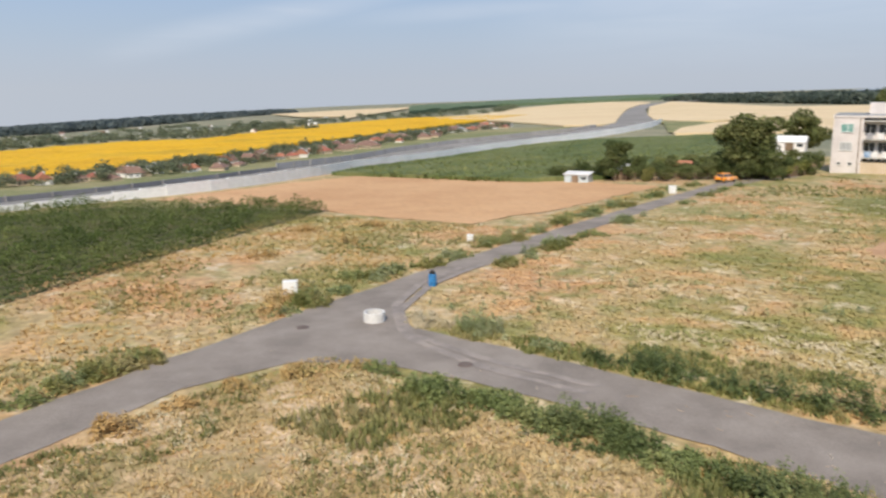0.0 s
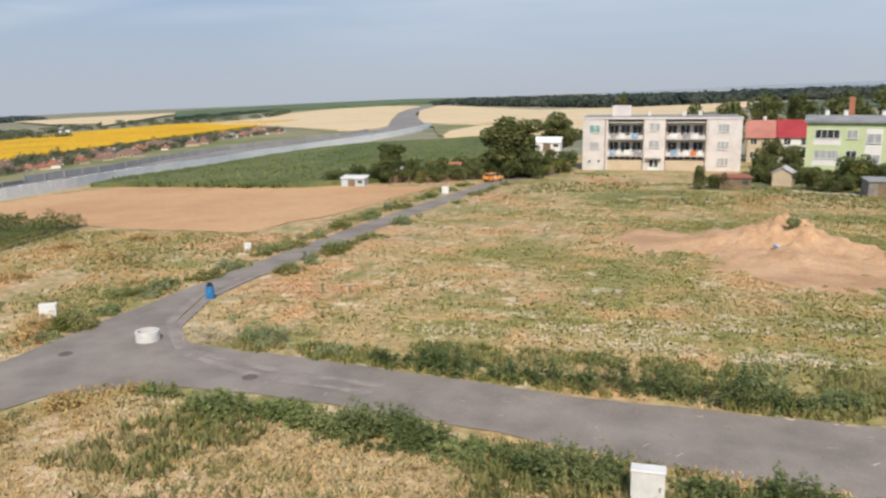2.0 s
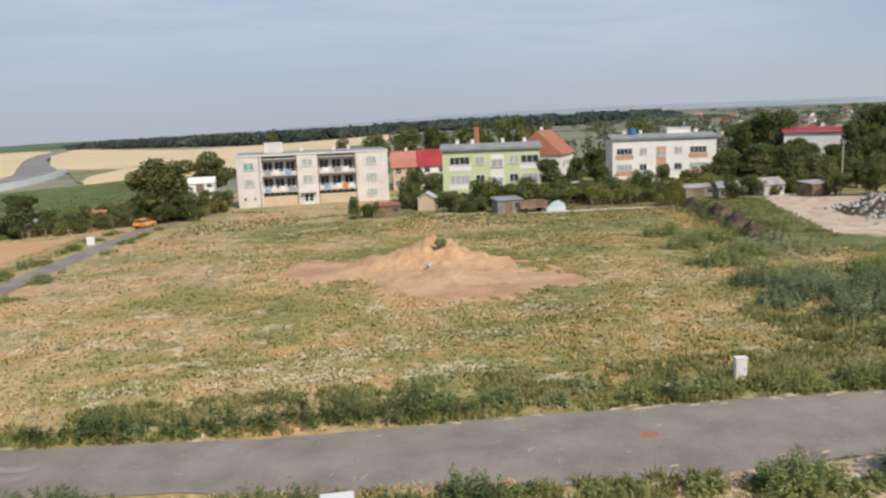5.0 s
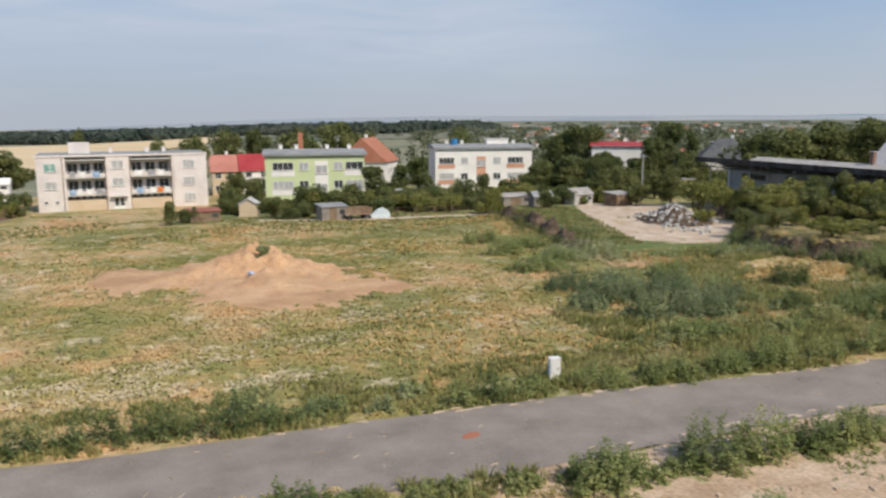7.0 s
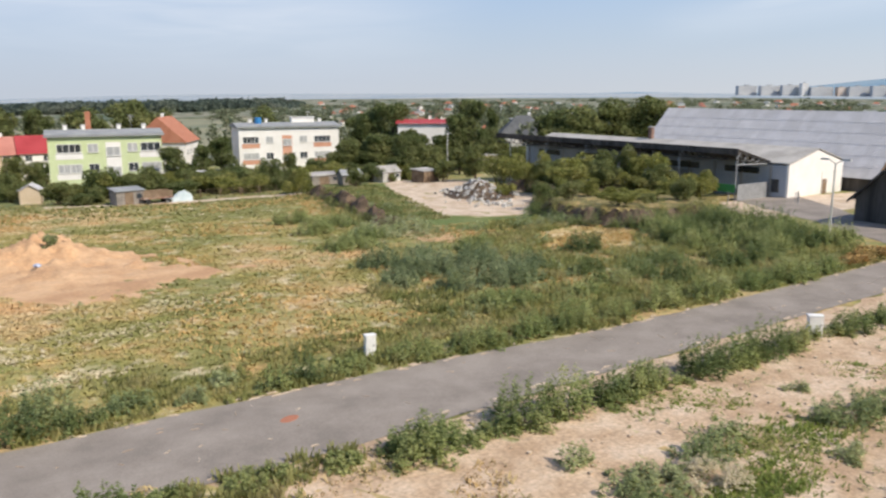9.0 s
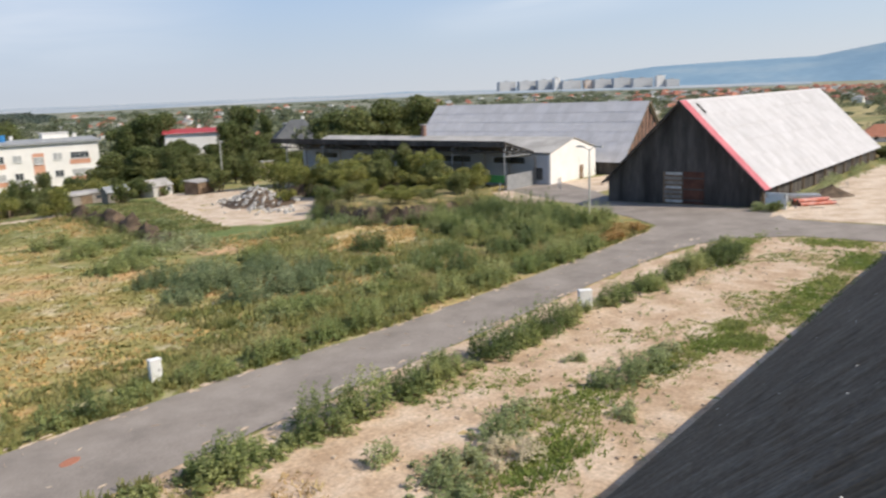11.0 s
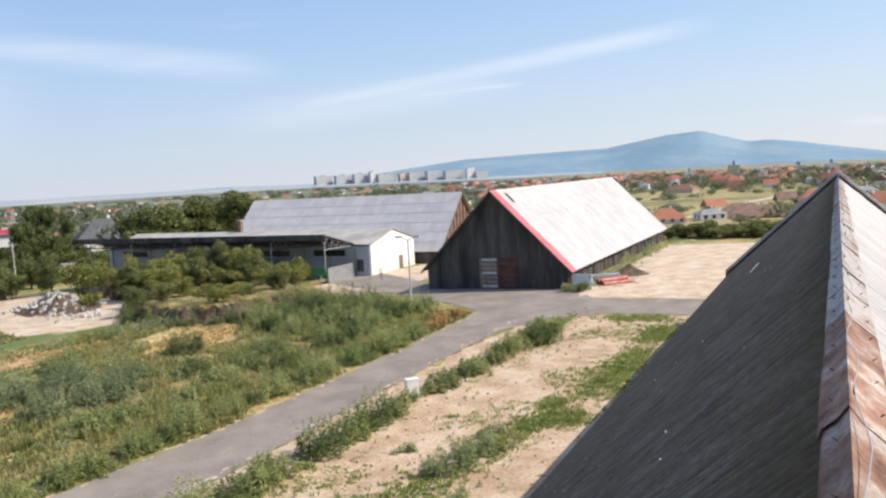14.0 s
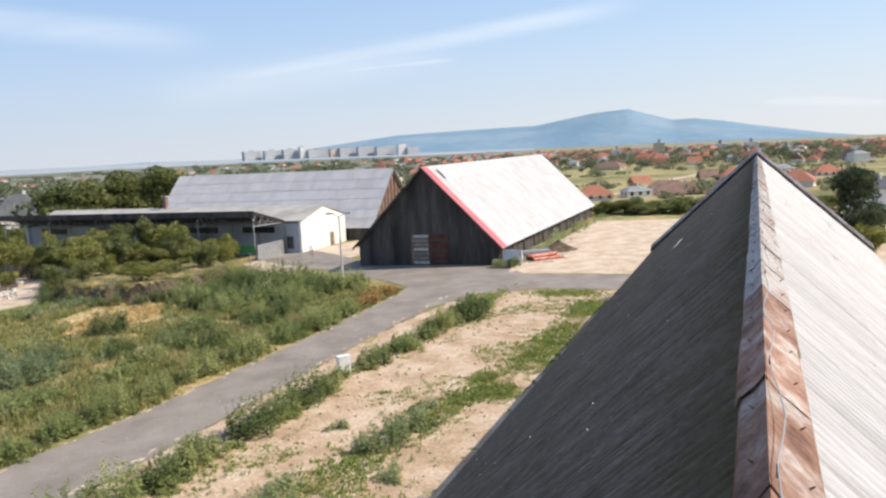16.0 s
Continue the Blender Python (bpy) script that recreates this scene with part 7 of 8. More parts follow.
for x, y, h, w, k in ((-41, 121, 2.4, 3.4, 2), (-38, 120, 2.2, 3.0, 3), (-35.2, 121, 2.6, 3.6, 2), (-32.6, 124, 2.3, 3.4, 2), (-45.6, 138, 3.2, 5.0, 2), (-41, 142, 2.8, 5.0, 3), (-38, 148, 3.0, 5.5, 2), (-34, 140, 3.0, 4.5, 2),
                      (-29.8, 131, 2.6, 4.0, 2), (-23.5, 132.5, 2.8, 4.0, 2), (-20.6, 133, 2.0, 3.6, 3), (-19.5, 138.5, 2.6, 4.0, 3), (-26.5, 150, 4.0, 6.0, 2), (-22.5, 152, 3.6, 5.5, 2), (-31, 150, 3.4, 6.0, 1), (-47.5, 127, 3.0, 4.6, 2), (-51, 124, 2.4, 4.2, 2), (17.5, 160, 5.4, 6.0, 2), (23.5, 158, 5.0, 6.5, 1), (20.4, 152, 4.4, 5.0, 2), (28, 160, 5.0, 6.0, 2), (-26, 135, 4.6, 7.0, 2), (-28.5, 127.5, 4.0, 5.5, 1), (-27.6, 131.5, 5.6, 7.0, 1), (-22.4, 129.4, 5.4, 6.5, 1), (-25.0, 127.6, 3.6, 6.0, 1), (-24.6, 133, 7.0, 8.0, 1), (-43.6, 122.5, 4.6, 5.0, 1), (-33.6, 127.5, 3.0, 4.0, 1), (-30.0, 125.5, 2.6, 3.6, 2), (-36.6, 124.6, 3.0, 4.2, 1), (-39.8, 124.5, 3.2, 4.2, 1), (-21.4, 136.5, 3.6, 4.6, 1), (-18.8, 141.6, 3.4, 4.4, 1)):
    ob, h0, w0 = BUSH_KIND.get((k, x < -30), BUSH_KIND[(2, 0)])
    copy_thing(ob, pose(x, y, gz(x, y), 0, 0, rng_p.uniform(0, 360)) @ Matrix.Diagonal((w / w0 / ob.scale.x, w / w0 / ob.scale.y, h / h0 / ob.scale.z, 1)))
for i in range(60):
    x, y = rng_p.uniform(13, 78), rng_p.uniform(113.5, 127)
    if 22 < x < 34 and y < 115 or any(abs(x - hx) < 3.6 and y < hy + 2 for hx, hy in ((15.7, 122.1), (58.1, 118.7), (61.1, 114.0), (8.6, 116.9))):
        continue
    ob, h0, w0 = BUSH_KIND[rng_p.choice(((1, 0), (2, 0), (2, 1), (2, 0), (3, 0)))] if (3, 0) in BUSH_KIND else BUSH_KIND[(2, 0)]
    h, w = rng_p.uniform(2.0, 4.2), rng_p.uniform(3.5, 6.5)
    copy_thing(ob, pose(x, y, gz(x, y), 0, 0, rng_p.uniform(0, 360)) @ Matrix.Diagonal((w / w0 / ob.scale.x, w / w0 / ob.scale.y, h / h0 / ob.scale.z, 1)))
for i in range(22):
    x, y = rng_p.uniform(66, 104), rng_p.uniform(117, 134)
    ob, h0, w0 = TREE_KIND[(rng_p.choice((1, 2, 2)), 0)]
    h, w = rng_p.uniform(5.0, 8.5), rng_p.uniform(5.5, 9.0)
    copy_thing(ob, pose(x, y, gz(x, y), 0, 0, rng_p.uniform(0, 360)) @ Matrix.Diagonal((w / w0 / ob.scale.x, w / w0 / ob.scale.y, h / h0 / ob.scale.z, 1)))
for i in range(22):
    x, y = 127 + rng_p.uniform(0, 4), -16 + 2.1 * i
    ob, h0, w0 = BUSH_KIND[(2, i % 2)]
    h, w = rng_p.uniform(1.5, 2.4), rng_p.uniform(5, 7)
    copy_thing(ob, pose(x, y, gz(x, y), 0, 0, rng_p.uniform(0, 360)) @ Matrix.Diagonal((w / w0 / ob.scale.x, w / w0 / ob.scale.y, h / h0 / ob.scale.z, 1)))
make_bush("bush", "olive bush in front of the rubble", 2.0, 3.2, M_LEAF3, 93, at(66.8, 81.6), 1500, 0.13)
make_tree("tree", "dark dense round tree beside the yard", 8.6, 7.4, leafy("dark_walnut_leaf", [(0.06, 0.082, 0.045), (0.09, 0.115, 0.06), (0.13, 0.15, 0.08)]), 77, at(89.5, -9.6), 8000, 0.08, 0.17)
make_bush("bush", "bright yellowish green shrub by the yard", 3.0, 4.2, M_LEAF3, 78, at(84.5, -9.8), 2200, 0.15)

for i in range(75):
    x, y = rng_p.uniform(58, 80), rng_p.uniform(52, 95)
    p_up = float(plateau(x, y))
    if p_up < 1.0:
        continue
    ob, h0, w0 = BUSH_KIND[rng_p.choice([key for key in BUSH_KIND])]
    h, w = rng_p.uniform(1.0, 2.5), rng_p.uniform(2.2, 4.0)
    copy_thing(ob, pose(x, y, gz(x, y) + p_up - 0.1, 0, 0, rng_p.uniform(0, 360)) @ Matrix.Diagonal((w / w0 / ob.scale.x, w / w0 / ob.scale.y, h / h0 / ob.scale.z, 1)))
for i in range(85):
    x, y = rng_p.uniform(4, 78), rng_p.uniform(113, 150)
    k = rng_p.choice([key for key in BUSH_KIND])
    ob, h0, w0 = BUSH_KIND[k]
    if any(abs(x - hx) < 3.2 and y < hy + 2 for hx, hy in ((15.7, 122.1), (58.1, 118.7), (61.1, 114.0), (8.6, 116.9))):
        continue
    if (-16 < x < 14 and y > 126) or (17 < x < 40 and y > 127) or (22 < x < 34 and y < 113):
        continue
    h, w = rng_p.uniform(1.5, 3.6), rng_p.uniform(2.5, 5.0)
    copy_thing(ob, pose(x, y, gz(x, y), 0, 0, rng_p.uniform(0, 360)) @ Matrix.Diagonal((w / w0 / ob.scale.x, w / w0 / ob.scale.y, h / h0 / ob.scale.z, 1)))


sheet("garden_grass", [(3, 113), (16, 115.5), (30, 110), (47, 108.8), (60, 112.5), (66, 114)], [(13, 150), (20, 131.5), (37, 130.5), (46, 152), (62, 155), (80, 150)], 40, 14, 0.03, mat("garden_green", [(0.10, 0.13, 0.05), (0.16, 0.18, 0.07), (0.25, 0.23, 0.11)], 0.15, 0.95, 0.6, 12.0, vary=0.3), "green overgrown garden ground", "grass", rough_edge=0.5, wave=0.05)


bank_foot = [(a[0] * (1 - u) + b[0] * u, a[1] * (1 - u) + b[1] * u) for a, b in zip(PLATEAU[2:9], PLATEAU[3:10]) for u in (0.0, 0.2, 0.4, 0.6, 0.8)]
clumps("bank_weeds", [(x - 0.8, y - 0.5, 0.9 + 0.25 * math.sin(i * 2.3), 1.1 + 0.35 * math.sin(i * 1.7)) for i, (x, y) in enumerate(bank_foot) if i % 4], M_WEED3, 186, "dark weeds at the foot of the earth bank", 0.9, 8, 40, 0.17)
clumps("bank_grass", [(x + 1.6, y + 1.2, 1.0, 2.15) for x, y in bank_foot[4::2]], M_GRASSY, 187, "olive grass hanging over the earth bank", 0.9, 9, 36, 0.2, "grass")


# ---- broken bank, rubble, yard clutter ----
M_BANK = mat("bank_soil", [(0.070, 0.050, 0.033), (0.108, 0.076, 0.052), (0.155, 0.109, 0.072)], 0.8, 0.95, 0.8, 8.0, vary=0.35)


def bank(name, line, h, w, label):
    """A low scarp of dark soil along a line."""
    line = np.array(line, float)
    s = np.r_[0, np.cumsum(np.hypot(*np.diff(line, axis=0).T))]
    n = int(s[-1] / 0.5)
    q = np.linspace(0, s[-1], n)
    x, y = np.interp(q, s, line[:, 0]), np.interp(q, s, line[:, 1])
    dx, dy = np.gradient(x), np.gradient(y)
    L = np.hypot(dx, dy)
    nx, ny = dy / L, -dx / L
    verts, prof = [], [(-1.0, -0.05), (-0.55, 0.35), (-0.3, 0.75), (-0.1, 0.95), (0.2, 1.0), (0.6, 0.6), (1.0, 0.1), (1.4, -0.05)]
    for i in range(n):
        f = min(1, min(i, n - 1 - i) / 8)
        for u, v in prof:
            j = noise.noise(Vector((x[i] * 0.5, y[i] * 0.5, u * 2)))
            k = noise.noise(Vector((x[i] * 1.3, y[i] * 1.3, u * 3 + 7)))
            px, py = x[i] - nx[i] * (u + 0.7 * j) * w, y[i] - ny[i] * (u + 0.7 * j) * w
            g = noise.noise(Vector((x[i] * 0.22, y[i] * 0.22, 3.0)))
            verts.append((px, py, gz(px, py) - 0.06 + h * f * max(0, v) * max(0.05, 0.8 + 1.1 * g + 0.6 * j + 0.45 * k)))
    m = len(prof)
    faces = [(i * m + j, i * m + j + 1, (i + 1) * m + j + 1, (i + 1) * m + j) for i in range(n - 1) for j in range(m - 1)]
    tagged(new(name, mesh_of(verts, faces, name, M_BANK, True)), label, "earth bank")


bank("soil_bank", [(51.4, 109), (48.2, 96.2), (45.1, 83.9), (41.9, 72.5), (40.5, 66)], 1.25, 1.4, "crumbling dark soil bank at the meadow edge")
weeds("bank_tops", [(40.5 + (y - 66) * 0.255 + dx, y) for y, dx in np.random.RandomState(71).normal((88, 0), (14, 1.8), (520, 2)).tolist() if 66 < y < 110], 0.3, 1.0, M_LEAF2, 72, "ragged weeds along the soil bank", 44, 0.5)
sheet("grass_slope", [(53, 112), (49.4, 92), (44.6, 76.5), (42.4, 67.1), (42.2, 62), (45, 59.1), (52.6, 59.6)], [(58, 116), (66, 112), (58, 95), (51.6, 80.2), (49.3, 71.7), (51, 66), (58, 63.8)], 40, 10, 0.05, mat("fresh_grass", [(0.09, 0.13, 0.035), (0.13, 0.17, 0.05), (0.17, 0.19, 0.07)], 0.3, 0.95, 0.6, 12.0), "fresh green grass slope beside the clearing", "grass", rough_edge=0.5, wave=0.05)
tufts("slope_grass", scatter(5000, 45, 63, 68, 112, 51, lambda x, y: 43.5 + (y - 70) * 0.22 < x < 49 + (y - 70) * 0.38), 0.15, 0.35, M_GRASS, 51, "green grass on the slope", 5, 0.06, 0.8)


def rubble():
    ob = thing("rubble_heap", "heap of pale broken concrete and stones", "rubble heap")
    rng = random.Random(14)
    shapes = []
    for k in range(6):
        b = bmesh.new()
        bmesh.ops.create_icosphere(b, subdivisions=1, radius=0.5)
        for v in b.verts:
            v.co *= rng.uniform(0.65, 1.2)
            v.co.z *= 0.7
        me = bpy.data.meshes.new("stone")
        b.to_mesh(me)
        b.free()
        me.materials.append(M_CONC if k % 2 else mat("grey_stone", [(0.30, 0.29, 0.27), (0.45, 0.43, 0.40)], 2.0, 0.9, 0.4, 6.0) if k == 0 else bpy.data.materials["grey_stone"])
        shapes.append(me)
    for i in range(250):
        u, v = rng.gauss(0, 0.42), rng.gauss(0, 0.42)
        x, y = 65.5 + 5.5 * u, 86 + 7.5 * v + 3 * u
        if i > 200:
            x, y, u, v = 59.5 + rng.gauss(0, 1.6), 75 + rng.gauss(0, 3.2), 2, 2
        top = 2.0 * math.exp(-(u * u + v * v) * 3.2)
        st = new("stone", shapes[i % 6])
        st.parent = ob
        s = rng.uniform(0.2, 0.8)
        st.matrix_basis = pose(x, y, gz(x, y) + top * rng.uniform(0.85, 1.0) + 0.1, rng.uniform(0, 360), rng.uniform(0, 360), rng.uniform(0, 360)) @ Matrix.Diagonal((s * 1.2, s, s * 0.8, 1))
    n = 26
    verts = []
    for j in range(n + 1):
        for i in range(n + 1):
            u, v = -1.4 + 2.8 * i / n, -1.4 + 2.8 * j / n
            x, y = 65.5 + 5.5 * u, 86 + 7.5 * v + 3 * u
            verts.append((x, y, gz(x, y) - 0.08 + 2.0 * math.exp(-(u * u + v * v) * 3.2) * (1 + 0.2 * noise.noise(Vector((x, y, 0))))))
    w = n + 1
    me = mesh_of(verts, [(j * w + i, j * w + i + 1, (j + 1) * w + i + 1, (j + 1) * w + i) for j in range(n) for i in range(n)], "heap_core", M_BANK, True)
    new("heap_core", me).parent = ob


rubble()


def pipe_stack():
    ob = thing("pipe_stack", "faded orange-red plastic pipes stacked on sand", "pipe stack", at=at(79.8, 20.6, -42, 0.8))
    red = mat("faded_red_pipe", [(0.42, 0.09, 0.05), (0.56, 0.19, 0.13), (0.62, 0.36, 0.30)], 1.2, 0.55, 0, 5.0)
    rng = random.Random(2)
    for i in range(7):
        y, z = (i % 5) * 0.46 - 0.9 + (0.23 if i > 4 else 0), 0.24 + (i // 5) * 0.4
        a, l = rng.uniform(-0.5, 0.3), rng.uniform(1.7, 2.3)
        p = Build().rod((-l + a, y, z), (l + a, y + rng.uniform(-0.1, 0.1), z + rng.uniform(-0.03, 0.05)), 0.21, None, 12).done("pipe", red, ob)
        # black disc on the solid end stands in for the shade inside the pipe
        Build().rod((-l + a - 0.006, y, z), (-l + a - 0.001, y, z), 0.17, None, 12).done("bore_shade", M_BLACK, p)
    for x in (-1.2, 1.2):
        Build().box(x - 0.1, -1.2, -0.05, x + 0.1, 1.2, 0.03).done("bearer", M_WOOD, ob)


pipe_stack()
panel = thing("leaning_board", "large white board leaning by the barn corner", "board", at=at(75.6, 22.6, 82))
Build().prism([(-1.0, 0, -0.05), (1.0, 0, -0.05), (1.0, -0.12, 1.55), (-1.0, -0.12, 1.55)], 0, -0.06, 0).done("sheet", M_WHITE, panel)
for x in (-0.8, 0.8):
    Build().rod((x, -0.1, -0.1), (x, -0.12, 1.5), 0.04, None, 6).done("stay", M_WOOD, panel)
make_bush("bush", "low green bush below the white panel", 0.9, 1.6, M_LEAF2, 95, at(74.3, 22.2), 700, 0.08)
scrap = thing("sheet_pile", "pile of bluish grey sheets and scrap", "sheet pile", at=at(82.2, 21.9, -60))
rng_s = random.Random(44)
for i in range(7):
    a = rng_s.uniform(-0.2, 0.2)
    Build().box(-1.5 + a, -0.7 + a, 0.1 * i - 0.03, 1.5 + a, 0.7 + a, 0.1 * i + 0.06).done("sheet", M_CORR if i % 2 else M_STEEL, scrap)
for x, y, rz, l in ((77.6, 21.4, 20, 1.4), (78.0, 19.6, -70, 1.1), (80.6, 18.6, 35, 1.6), (83.5, 19.2, -20, 1.2), (90, 21.6, 10, 2.2), (93, 21.0, -30, 1.8), (97, 21.4, 15, 2.4)):
    pl = Build().box(-l / 2, -0.1, 0, l / 2, 0.1, 0.06).done("loose_board", M_GREYWOOD)
    pl.matrix_basis = at(x, y, rz)
    tagged(pl, "grey weathered board lying on the sand", "board", "boards on the sand")


def pallet_stack(x, y, rz, n, label, cover=None):
    ob = thing("pallet_stack", label, "pallet stack", at=at(x, y, rz))
    z = 0.0
    for i in range(n):
        for k in range(3):
            Build().box(-0.6, -0.4 + k * 0.35, z, 0.6, -0.3 + k * 0.35, z + 0.1).done("bearer", M_WOOD, ob)
        for k in range(5):
            Build().box(-0.6 + k * 0.26, -0.42, z + 0.102, -0.46 + k * 0.26, 0.42, z + 0.13).done("slat", M_WOOD, ob)
        z += 0.14
    if cover:
        Build().box(-0.62, -0.45, z + 0.004, 0.62, 0.45, z + 0.9, 0.05).done("load", cover, ob)


pallet_stack(77.4, 22.6, 5, 2, "wooden pallets with a pale grey wrapped load", M_CONC)
pallet_stack(82.8, 21.2, 20, 4, "stack of grey weathered pallets")


def sand_heap(x, y, r, h, material, label):
    n = 22
    b = Build()
    for j in range(7):
        u = j / 6
        for i in range(n):
            a = 2 * math.pi * i / n
            rr = r * u * (1 + 0.18 * noise.noise(Vector((math.cos(a) * 2, math.sin(a) * 2, x))))
            b.v.append((rr * math.cos(a), rr * math.sin(a), h * (1 - u) ** 1.2 * (1 + 0.15 * noise.noise(Vector((rr, a, y)))) - 0.03))
    b.f = [(j * n + i, j * n + (i + 1) % n, (j + 1) * n + (i + 1) % n, (j + 1) * n + i) for j in range(6) for i in range(n)]
    ob = b.done("earth_dump", material, smooth=True)
    ob.matrix_basis = at(x, y)
    tagged(ob, label, "gravel heap")


sand_heap(87.0, 20.6, 2.4, 1.1, M_SOIL, "small heap of dark grey gravel")
sand_heap(14.5, 61.5, 1.5, 0.5, M_DIRT, "small heap of reddish earth")


mound_bush = make_bush("bush", "grey-green shrub on the earth mound", 1.3, 1.6, M_WEED, 91, pose(9.6, 66.6, gz(9.6, 66.6) + 1.25), 420, 0.12)

bag = bmesh.new()
bmesh.ops.create_icosphere(bag, subdivisions=2, radius=0.28)
for v in bag.verts:
    v.co *= 1 + 0.28 * noise.noise(v.co * 4.0)
    v.co.z = max(v.co.z * 0.6, -0.12)
bag_mesh = bpy.data.meshes.new("plastic_bag")
bag.to_mesh(bag_mesh)
bag.free()
bag_mesh.materials.append(mat("blue_white_film", [(0.34, 0.40, 0.58), (0.48, 0.52, 0.62)], 3.0, 0.4, 0.3, 5.0))
bag_ob = new("plastic_bag", bag_mesh)
bag_ob.matrix_basis = pose(8.0, 62.8, gz(8.0, 62.8) + 0.75, 0, 0, 30)
tagged(bag_ob, "crumpled bluish white plastic bag on the earth mound", "plastic bag")

# stones and litter lying about
def loose_stones():
    rng = random.Random(31)
    b = Build()
    for i in range(420):
        x, y = rng.uniform(16, 62), rng.uniform(9, 20)
        s = rng.uniform(0.02, 0.09)
        z = gz(x, y) + 0.02
        b.prism([(x - s, y - s * 0.7, z), (x + s * 0.9, y - s * 0.5, z), (x + s, y + s * 0.7, z), (x - s * 0.6, y + s, z)], s * 0.1, -s * 0.1, s * 0.9)
    ob = b.done("loose_stones", M_SAND)
    tagged(ob, "small pale stones scattered on the gravel", "stones", kind="stuff")
    c = Build()
    for i in range(120):
        x, y = rng.uniform(-20, 60), rng.uniform(24.5, 29)
        a, l = rng.uniform(0, 6.28), rng.uniform(0.08, 0.4)
        z = gz(x, y) + ROAD_H + 0.03
        c.rod((x, y, z), (x + l * math.cos(a), y + l * math.sin(a), z + 0.01), 0.012, None, 4)
    for i in range(160):
        x = rng.uniform(4, 60)
        y = (float(np.interp(x, [4, 10, 17, 30, 46, 60], [29.4, 29.2, 28.9, 27.8, 27.6, 28.0])) if rng.random() < 0.6 else 23.5) + rng.gauss(0, 0.15)
        s = rng.uniform(0.03, 0.13)
        z = gz(x, y) + 0.03
        c.prism([(x - s * 2, y - s * 0.6, z), (x + s * 2, y - s * 0.5, z), (x + s * 1.6, y + s * 0.6, z), (x - s, y + s * 0.5, z)], 0, 0, 0.03)
    tagged(c.done("road_litter", M_SAND), "straw stalks and pale crumbs on the asphalt", "litter", kind="stuff")
    d = Build().rod((0, 0, 0), (0, 0, 0.012), 0.42, 0.4, 14).done("brick_dust_patch", M_TILE2)
    d.matrix_basis = at(11.3, 26.4, 20, dz=ROAD_H + 0.02) @ Matrix.Diagonal((1.0, 0.6, 1, 1))
    tagged(d, "patch of crushed orange brick on the asphalt", "brick patch")


loose_stones()


# ---- gardens: huts, sheds, fence ----
def shack(name, x, y, rz, w, d, h, wall_mat, roof_mat, label, mono=True, dz=0.0):
    ob = thing(name, label, "shed", at=at(x, y, rz, dz=dz))
    Build().box(-w / 2, -d / 2, -0.4 - dz, w / 2, d / 2, h).done("wall", wall_mat, ob)
    o = 0.2
    if mono:
        Build().prism([(-w / 2 - o, -d / 2 - o, h + 0.004), (-w / 2 - o, d / 2 + o, h + 0.25), (-w / 2 - o, d / 2 + o, h + 0.34), (-w / 2 - o, -d / 2 - o, h + 0.1)], w + 2 * o, 0, 0).done("roof", roof_mat, ob)
    else:
        Build().prism([(-w / 2 - o, -d / 2 - o, h - 0.05), (-w / 2 - o, 0, h + d * 0.32), (-w / 2 - o, d / 2 + o, h - 0.05), (-w / 2 - o, d / 2 + o, h + 0.05), (-w / 2 - o, 0, h + d * 0.32 + 0.1), (-w / 2 - o, -d / 2 - o, h + 0.05)], w + 2 * o, 0, 0).done("roof", roof_mat, ob)
        for xx in (-w / 2, w / 2 - 0.05):
            Build().prism([(xx, -d / 2, h), (xx, d / 2, h), (xx, 0, h + d * 0.31)], 0.05, 0, 0).done("gable", wall_mat, ob)
    Build().box(-w * 0.2, -d / 2 - 0.04, -0.1, w * 0.1, -d / 2 - 0.004, min(1.85, h - 0.1)).done("door", M_WOOD, ob)
    Build().box(w * 0.22, -d / 2 - 0.04, h * 0.45, w * 0.42, -d / 2 - 0.004, h * 0.8).done("window", M_GLASS, ob)


M_TARP = mat("pale_blue_sheet", [(0.42, 0.52, 0.56), (0.55, 0.62, 0.64)], 1.2, 0.6, 0.3, 6.0)
shack("garden_hut", -47.2, 115.5, 5, 3.7, 2.4, 1.25, M_TARP, M_WHITE, "pale blue hut with white sheet roof")
shack("garden_hut", -42.6, 121.6, 10, 2.4, 2.2, 1.8, M_WOOD, M_ROOFG, "weathered wooden hut with grey roof", False)
shack("garden_hut", -35.0, 129.5, 0, 2.6, 2.2, 1.9, M_WOOD, M_TILE2, "wooden hut with orange roof", False)
shack("white_shed", -24.0, 164.3, 0, 5.0, 3.2, 1.5, M_OFFW, M_WHITE, "white shed with pale gable roof", False, 3.0)
shack("garden_hut", 8.6, 116.9, 10, 4.2, 2.4, 1.5, M_WOOD, M_TILE, "small hut with dull red roof")
shack("garden_hut", 15.7, 122.1, 75, 3.0, 2.6, 1.9, M_BEIGE, M_CORR, "pale rendered hut with a pitched grey roof", False)
shack("garden_shed", 25.6, 110.6, 5, 3.6, 2.8, 1.9, M_GREYWOOD, M_ROOFG, "ramshackle grey wooden shed")
shack("garden_shed", 41.4, 130.0, 0, 3.4, 2.6, 2.3, M_BEIGE, M_CORR, "small beige shed with pale roof")
shack("garden_shed", 68.6, 115.5, 10, 3.8, 3.0, 1.7, M_CONC, M_CORRN, "grey shed with pitched sheet roof", False)
shack("garden_shed", 72.6, 109.6, 10, 3.4, 3.0, 1.9, M_WOOD, M_CORRN, "low brown wooden shed")
